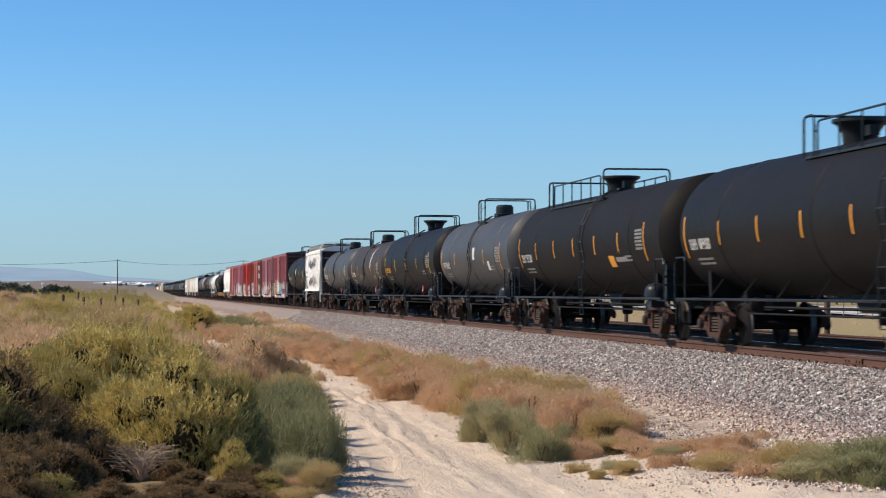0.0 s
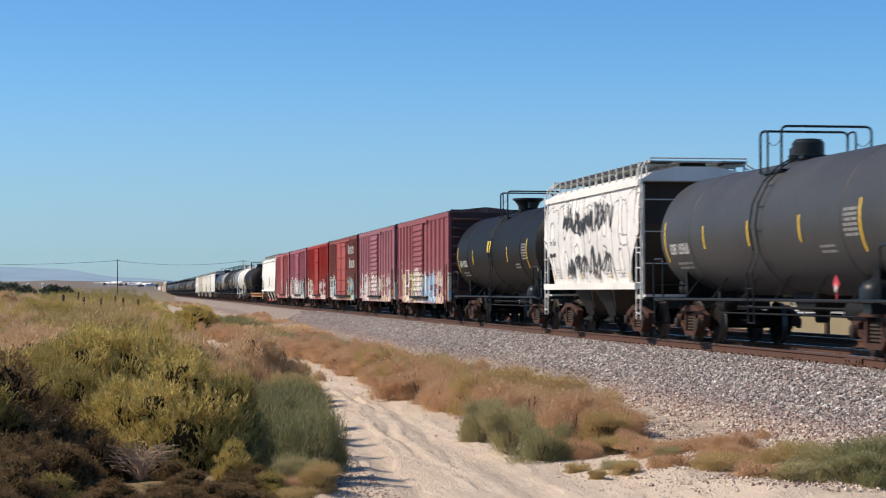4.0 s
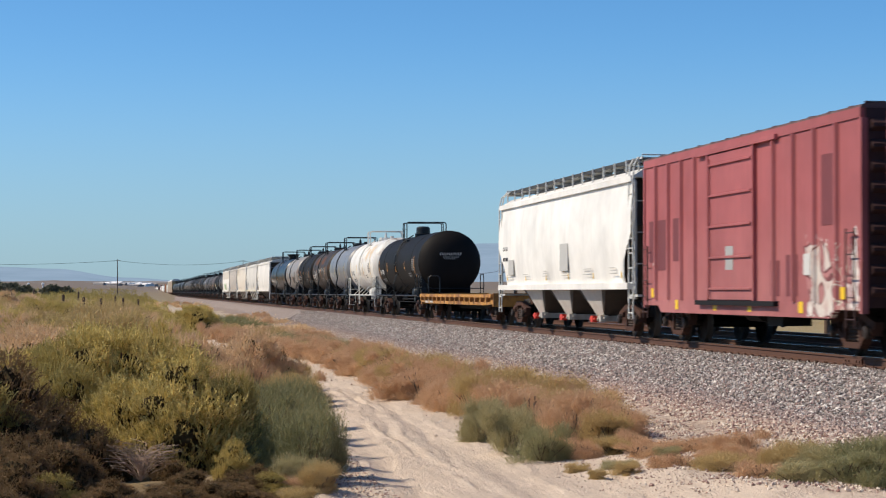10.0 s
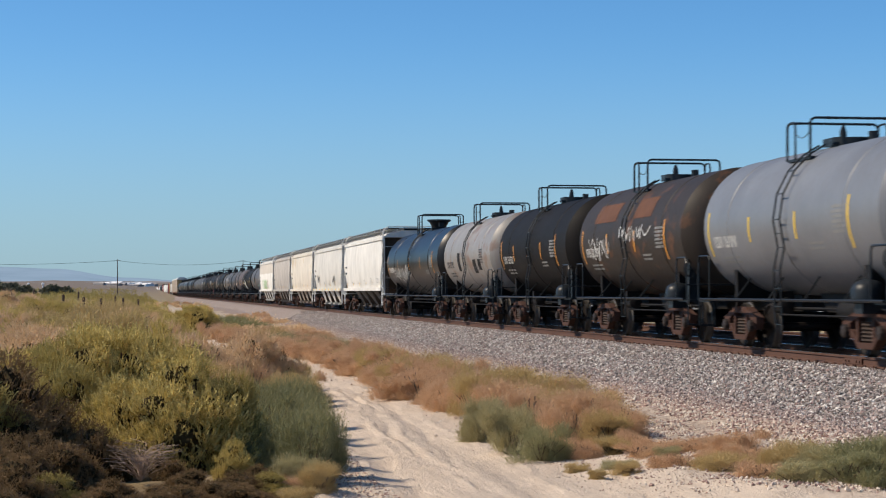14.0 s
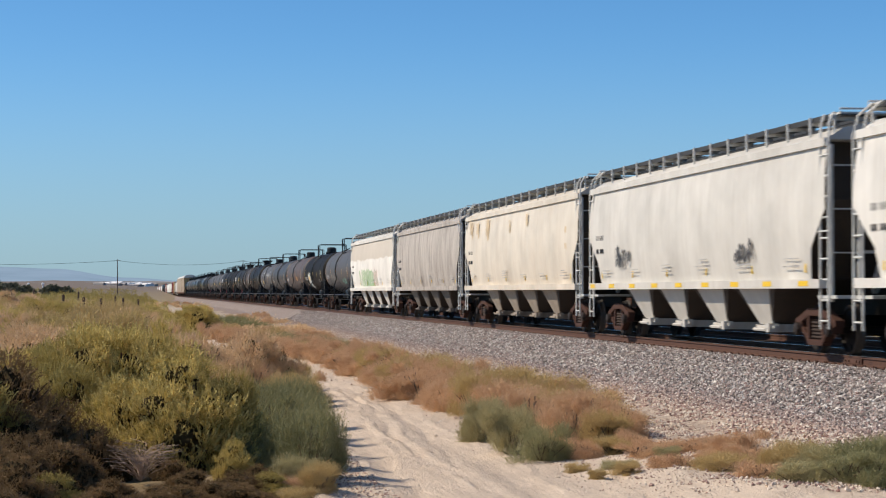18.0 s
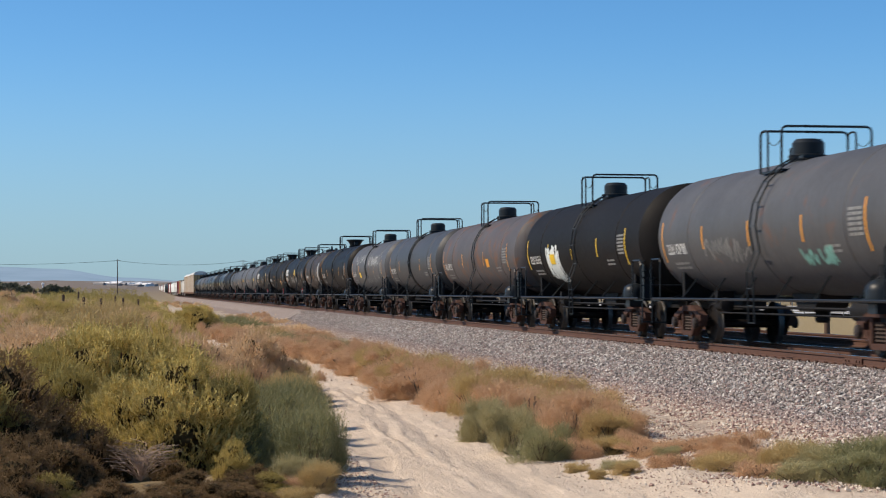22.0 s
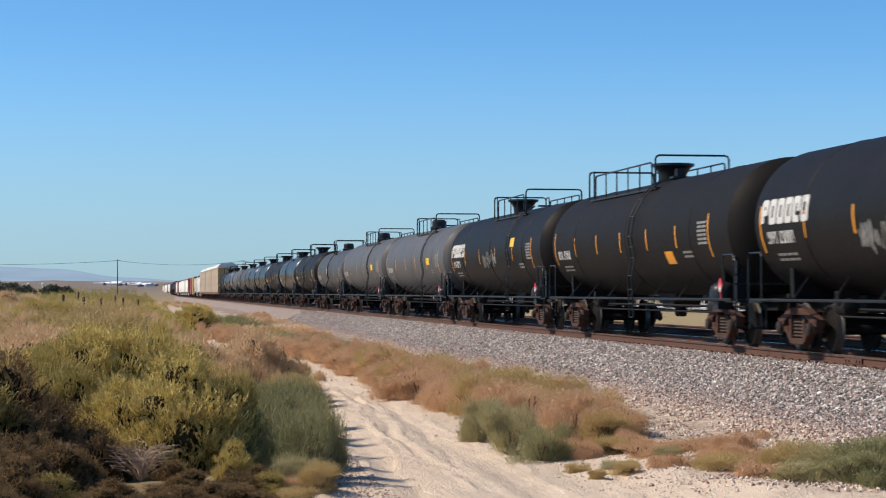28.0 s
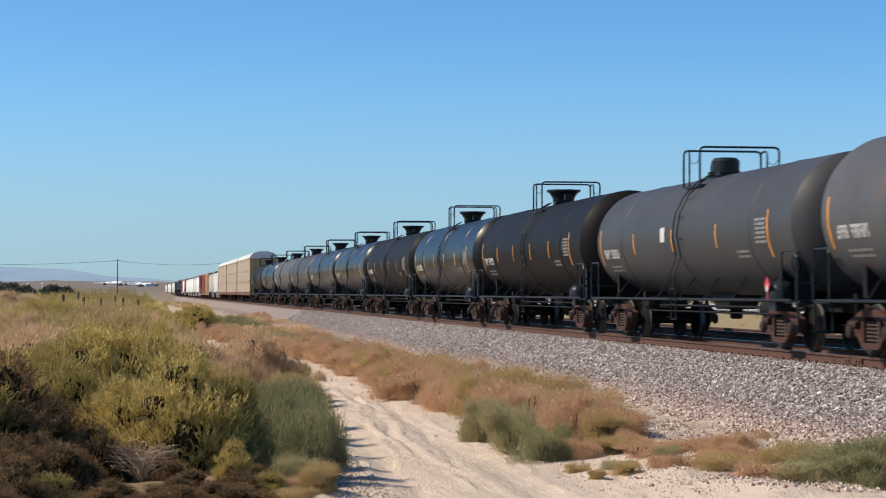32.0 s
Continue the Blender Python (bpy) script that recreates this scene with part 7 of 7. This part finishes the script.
for r, (n, y) in enumerate(((8, -4.0), (7, -4.6))):
    for i in range(n):
        h = 0.55 if i == 0 else 0.42
        y1, z0 = y - i * 0.41, 3.4 - 0.82 * r
        s.box(-1.622, -1.616, y1 - 0.1, y1, z0, z0 + h)
        if i % 3 != 1:
            s.box(-1.622, -1.616, y1 - 0.29, y1 - 0.1, z0 + h - 0.1, z0 + h)
        if i % 2 == 0:
            s.box(-1.622, -1.616, y1 - 0.29, y1 - 0.1, z0, z0 + 0.09)
        if i % 3 == 0:
            s.box(-1.622, -1.616, y1 - 0.29, y1 - 0.2, z0 + 0.09, z0 + h - 0.1)
part("company_lettering", s.mesh("company_lettering", STENCIL), sp, "two rows of white painted bars")
boxcar(*span(-154.0), RED, RED, "bright red boxcar with white graffiti", 0.2, 3.2, 7, slats=False, roof=painted("pale_boxcar_roof", (0.4, 0.36, 0.33), 0.5))
boxcar(*span(-137.3), MAROON5, MAROON5, "faded maroon boxcar with bold white graffiti", 0.2, 3.3)
boxcar(*span(-120.9), MAROON6, MAROON6, "red-oxide boxcar with a tagged corner", 0.15, 3.3, slats=False)
OXIDE = plain("darker_oxide_repaint", (0.17, 0.05, 0.055), 0.6, 0, 0.15, 3)
for y0, y1, z0, z1 in ((-6.15, -5.45, 2.4, 3.7), (-4.1, -3.4, 1.1, 1.9), (-3.0, -2.4, 1.1, 1.8), (6.6, 7.1, 1.9, 2.9), (5.4, 6.3, 1.7, 2.9), (4.2, 4.9, 1.9, 2.9)):
    s = Shape()
    s.box(-1.537, -1.532, y0, y1, z0, z1)
    part("repainted_patch", s.mesh("repainted_patch", OXIDE), CARS[-1][0], "darker oxide repainted panel")
s = Shape()
s.box(-1.544, -1.538, -4.85, -4.45, 1.5, 1.9)
part("notice_board", s.mesh("notice_board", STENCIL), CARS[-1][0], "small white notice board")
s = Shape()
s.box(-1.60, -1.597, -0.1, 0.45, 1.65, 2.15)
part("routing_board", s.mesh("routing_board", GREYTAPE), CARS[-1][0], "grey routing board on the door")
hopper_car(*span(-100.6), WHITEHOP, "clean white covered hopper with red gate handles", bays=3, bay_paint=painted("pale_bay_paint", (0.6, 0.57, 0.52), 0.6, (0.3, 0.25, 0.2), 0.5, 0.4), eave=4.12)
for y0, y1, z0, z1 in ((6.6, 7.5, 1.75, 2.25), (-1.9, -0.8, 1.8, 2.6)):
    s = Shape()
    s.box(-1.56, -1.552, y0, y1, z0, z1)
    part("repainted_patch", s.mesh("repainted_patch", PATCHGREY), CARS[-1][0], "pale grey repainted patch")
REDPAINT = plain("red_handle_paint", (0.55, 0.05, 0.035), 0.5)
for bay in [o for o in CARS[-1][0].children if o.name.startswith("hopper_bay")]:
    part("gate_handle", shared("gate_handle", lambda s: (s.box(-1.34, -1.2, -0.1, 0.18, 0.34, 0.52), s.tube([(-1.3, -0.3, 0.43), (-1.3, 0.35, 0.43)], 0.035, 6)), REDPAINT), bay, "red gate handle")
flat_car(*span(-81.3))
tank_car(*span(-64.3), DULL, dome="drum", label="black tank car with orange marks and stencilled end", seed=8)
end_mark = CARS[-1][0]
s = Shape()
for i in range(10):
    s.box(-0.5 + i * 0.1, -0.47 + i * 0.1, -8.085, -8.06, TANK_Z + 0.3, TANK_Z + 0.41)
    s.box(-0.47 + i * 0.1, -0.43 + i * 0.1, -8.085, -8.06, TANK_Z + (0.3 if i % 3 else 0.385), TANK_Z + (0.325 if i % 3 else 0.41))
for i in range(8):
    s.box(-0.35 + i * 0.09, -0.3 + i * 0.09, -8.085, -8.06, TANK_Z + 0.2, TANK_Z + 0.235)
    if i < 6:
        s.box(-0.33 + i * 0.09, -0.28 + i * 0.09, -8.085, -8.06, TANK_Z + 0.12, TANK_Z + 0.15)
HEADMARK = s.mesh("end_lettering", STENCIL)
part("end_lettering", HEADMARK, end_mark, "", (0, 8.0 - (ENDS[-1] - ENDS[-2]) / 2 + 0.52, 0))
tank_car(*span(-50.8), WHITETANK, dome="valves", marks=YELLOW, rails=GREYRAIL, extras=(add_brushed(RUSTWASH, -4.3, -3.0, 0.3, 1.15, 71), add_brushed(RUSTWASH, -2.6, -1.7, 0.2, 1.0, 72)), label="white tank car with rust-yellow stains and white railings", seed=9, nmarks=4)
tank_car(*span(-38.2), BLUEGREY, dome="valves", marks=YELLOW, label="blue-grey tank car with black railings", seed=10, nmarks=4)
tank_car(*span(-25.5), BROWN, dome="valves", label="brown tank car with orange patches and white scrawl", extras=(add_patch("painted_panel", ORANGERUST, -2.4, -0.6, 0.45, 0.95), add_patch("painted_panel", ORANGERUST, 1.3, 3.8, 0.45, 0.95), add_scrawl(STENCIL, -2.4, 1.0, -0.3, 0.3, 15, 6, 0.05), add_scrawl(STENCIL, 1.8, 4.4, -0.6, 0.2, 16, 4, 0.05)), seed=11, nmarks=4)
tank_car(*span(-12.7), DULL, dome="valves", label="dull black tank car with orange marks", seed=12, nmarks=5)
tank_car(*span(0.0), PALETANK, dome="valves", marks=None, label="pale grey tank car with rust stains and dark patches", extras=(add_patch("dark_panel", STEEL, 1.4, 2.0, -0.6, 0.1), add_patch("dark_panel", STEEL, -3.2, -2.6, -0.6, -0.2), add_patch("dark_panel", STEEL, -2.2, -1.5, -0.7, -0.2)), seed=13)
tank_car(*span(18.9), GLOSS, platform="short", label="glossy blue-black tank car with white bubble graffiti", extras=(add_scrawl(STENCIL, 0.4, 5.6, -1.0, -0.15, 17, 7, 0.07), add_scrawl(GREYSTENCIL, 0.8, 5.4, -0.95, -0.2, 18, 9, 0.09)), seed=14)
# This car's bays are painted dark to show the shade they lie in.
hopper_car(*span(39.2), OFFWHITEHOP, "white covered hopper with yellow reflective marks", 4, painted("shaded_bay_paint", (0.13, 0.11, 0.095), 0.7, (0.05, 0.04, 0.035), 0.8, 0.5), bay_low=0.8)
hopper_car(*span(60.0), PALEHOP, "pale grey covered hopper with scrawled tags", 4)
for y, sd in ((5.8, 31), (-4.6, 32)):
    s = Shape()
    scrawl(s, -1.56, y - 0.8, y + 0.8, 1.75, 2.4, sd, 5, 0.07)
    part("graffiti", s.mesh("graffiti", BLACKSTENCIL), CARS[-1][0], "dark sprayed tag")
for i in range(9):
    y = 9.0 - 2.2 * i
    part("reflector", shared("sill_mark", lambda s: s.box(-0.004, 0.0, -0.28, 0.28, 0, 0.1), YELLOW), CARS[-1][0], "yellow reflective panel on the sill", (-1.601, y, 1.29))
hopper_car(*span(81.3), CREAMHOP, "cream covered hopper with rust runs under its eaves", 4, painted("grimy_cream_bay", (0.46, 0.39, 0.31), 0.65, (0.13, 0.10, 0.075), 0.7, 0.5))
rd = random.Random(90)
for y, top, l in ((8.6, 3.82, 0.55), (8.2, 3.8, 0.75), (7.2, 3.7, 0.45), (6.9, 3.72, 0.6), (5.1, 3.75, 0.6), (4.9, 3.78, 0.8), (0.6, 3.6, 0.5), (-2.4, 3.7, 0.4), (-8.2, 3.1, 0.7)):
    s = Shape()
    for k in range(3):
        a = y + rd.uniform(-0.15, 0.15)
        ribbon(s, -1.545, [(a + rd.uniform(-0.03, 0.03), top - l * rd.uniform(0.8, 1.0) * i / 6) for i in range(7)], rd.uniform(0.05, 0.14))
    part("rust_stain", s.mesh("rust_stain", RUSTSTAIN), CARS[-1][0], "rust run below the eave")
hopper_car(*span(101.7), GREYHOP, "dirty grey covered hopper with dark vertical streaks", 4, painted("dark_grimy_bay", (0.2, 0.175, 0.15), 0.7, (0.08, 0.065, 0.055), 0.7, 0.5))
hopper_car(*span(122.7), LIGHTHOP, "white covered hopper with green graffiti", 4, None, side_paint=GREENHOP)
tank_car(*span(140.2), GREY, dome="drum", marks=ORANGE, label="grey tank car with rust tinge and teal scrawl", extras=(add_scrawl(GREENPAINT, -4.4, -2.2, -0.9, -0.2, 41, 4, 0.12), add_scrawl(GREYSTENCIL, 0.6, 4.6, -0.8, -0.1, 42, 7, 0.05)), seed=15)
tank_car(*span(157.1), DULL, dome="drum", marks=YELLOW, label="black tank car with bold yellow marks and a whitewashed patch", extras=(add_brushed(WHITEWASH, 2.4, 4.2, -1.15, 0.1, 61), add_lifted(YELLOW, 2.95, 3.65, -0.5, -0.2)), seed=16)
tank_car(*span(175.1), RUSTGREY, dome="drum", label="grey tank car stained with rust", extras=(add_patch("orange_panel", ORANGE, -2.9, -2.3, -0.45, -0.15),), seed=17, nmarks=4)
tank_car(*span(192.8), MIDGREY, dome="drum", ring=True, label="grey tank car with a dark band round its middle", seed=18)
tank_car(*span(210.6), GREY, dome="drum", label="grey tank car covered in thin white scrawl", extras=(add_scrawl(STENCIL, 0.8, 6.2, 0.15, 0.85, 43, 8, 0.045), add_scrawl(STENCIL, -5.8, -0.6, -0.1, 0.75, 44, 7, 0.05), add_patch("yellow_panel", YELLOW, 3.2, 3.9, -0.55, -0.25), add_scrawl(GREYSTENCIL, -4, 3, -0.95, -0.45, 45, 9, 0.04)), seed=19)
tank_car(*span(229.3), BLACK, label="black tank car with orange marks and wide bonnet", seed=20)
tank_car(*span(242.4), BROWN, dome="valves", label="brown-black tank car with a silver panel", extras=(add_patch("silver_panel", GREYTAPE, -4.9, -4.2, -0.9, 0.6),), seed=21, nmarks=4)
tank_car(*span(262.2), BLACK, platform="near", label="long black tank car with a white company mark and scrawl", extras=(add_blocks(5.6, 8.5, -0.08, 0.42), add_patch("yellow_panel", YELLOW, -0.7, 0.0, -0.1, 0.35), add_scrawl(GREYSTENCIL, 0.4, 3.4, -0.8, -0.1, 51, 6, 0.06), add_scrawl(GREYSTENCIL, -3.2, -0.4, -0.85, -0.05, 52, 5, 0.08), add_diamond(-7.9, -0.8)), seed=22, nmarks=7)
tank_car(*span(282.4), DULL, platform="far", label="long dull-black tank car with orange marks", extras=(add_patch("orange_panel", ORANGE, -4.4, -3.7, -0.75, -0.45), add_diamond(-8.2, -0.8)), seed=23, nmarks=7)
tank_car(*span(302.5), BLACK, platform="near", label="long black tank car with a white company mark", extras=(add_blocks(5.6, 8.5, -0.08, 0.42), add_patch("yellow_panel", YELLOW, -4.6, -3.9, 0.1, 0.4), add_scrawl(GREYSTENCIL, -1.2, 1.4, -0.6, 0.1, 53, 4, 0.08), add_diamond(-8.0, -0.8)), seed=24, nmarks=6)
tank_car(*span(323.5), GREY, platform="near", dome="drum", label="long dark grey tank car with orange marks", extras=(add_patch("yellow_panel", YELLOW, -5.5, -4.7, -0.25, 0.05), add_diamond(-8.2, -0.8)), seed=25, nmarks=6)
tank_car(*span(344.5), GREY, platform="near", dome="drum", label="long dark grey tank car with orange marks", extras=(add_patch("yellow_panel", YELLOW, -5.5, -4.7, -0.25, 0.05), add_diamond(-8.2, -0.8)), seed=26, nmarks=6)
tank_car(*span(363.0), MIDGREY, dome="drum", label="dark grey tank car with orange marks and a small sign", extras=(add_patch("sign_panel", STENCIL, 1.2, 1.6, -0.15, 0.2), add_diamond(-6.6, -0.75)), seed=27)
for far_end, paint, sd in ((381.5, BLACK, 28), (399.4, GLOSS, 29), (418.2, BLACK, 30), (436.0, GLOSS, 33), (454.9, GLOSS, 34), (473.3, MIDGREY, 35), (493.0, GREY, 36), (511.5, GLOSS, 37), (529.8, BLACK, 38)):
    tank_car(*span(far_end), paint, marks=YELLOW if sd % 2 else ORANGE, label="glossy blue-black tank car with small marks" if paint is GLOSS else ("grey tank car with small marks" if paint in (GREY, MIDGREY) else "black tank car with wide bonnet"), seed=sd, nmarks=6)
for far_end in (559.0, 588.0, 617.0):
    autorack(*span(far_end))
hopper_car(*span(637.0), PALEHOP, "pale grey covered hopper far down the train", 3, simple=True)
hopper_car(*span(657.0), GREYHOP, "streaked grey covered hopper far down the train", 3, simple=True)
boxcar(*span(674.0), YELLOWBOX, YELLOWBOX, "faded orange boxcar far down the train", simple=True)
boxcar(*span(691.0), MAROON6, MAROON6, "dark maroon boxcar far down the train", simple=True)
boxcar(*span(708.0), BROWNRED, BROWNRED, "brown boxcar far down the train", simple=True)


def repeat(source, far_end):
    """A further car of a kind that the train already has, coupled behind the last."""
    place, length = span(far_end)
    car = copy_thing(source, Matrix.Translation((0, place, 0)))
    CARS.append((car, place))


hopper_car(*span(728.6), WHITEHOP, "white covered hopper far down the train", 3, simple=True)
hopper_car(*span(749.2), PALEHOP, "pale covered hopper far down the train", 3, simple=True)
KINDS = {c["label"]: c for c, q in CARS}
white = KINDS["white covered hopper far down the train"]
pale = KINDS["pale covered hopper far down the train"]
black = KINDS["black tank car with orange marks and wide bonnet"]
maroon = KINDS["dark maroon boxcar far down the train"]
far_end = 749.2
for i, (source, step) in enumerate([(white, 20.6), (white, 20.6), (white, 20.6), (maroon, 17.0), (white, 20.6), (maroon, 17.0)] + [(black, 18.7)] * 5 + [(pale, 20.6), (white, 20.6), (maroon, 17.0), (pale, 20.6), (white, 20.6), (pale, 20.6), (white, 20.6), (maroon, 17.0), (pale, 20.6), (white, 20.6)]):
    far_end += step
    repeat(source, far_end)


# ---- movement ----
SPEED, SLOWING = 21.805, -0.00806


def run(t):
    """Metres that the train has gone towards the camera since 16 s."""
    r = t - 16.0
    return SPEED * r + SLOWING * r * r


def motions():
    for car, place in CARS:
        walk(car, [(t, pose(0, place - run(t), 0)) for t in range(0, 33, 4)])
    for name, j in (("front", -1), ("rear", 1)):
        every = [o for o in bpy.data.objects if o.name.startswith("wheelset") and o.location.y * j > 0]
        walk(every[0], [(k / FPS, pose(0, AXLE * j, WHEEL_R, math.degrees(run(k / FPS) / WHEEL_R))) for k in range(32 * FPS + 1)])
        first = every[0].animation_data
        for o in every[1:]:
            o.rotation_mode = "QUATERNION"
            o.animation_data_create()
            o.animation_data.action = first.action
            o.animation_data.action_slot = first.action_slot


motions()
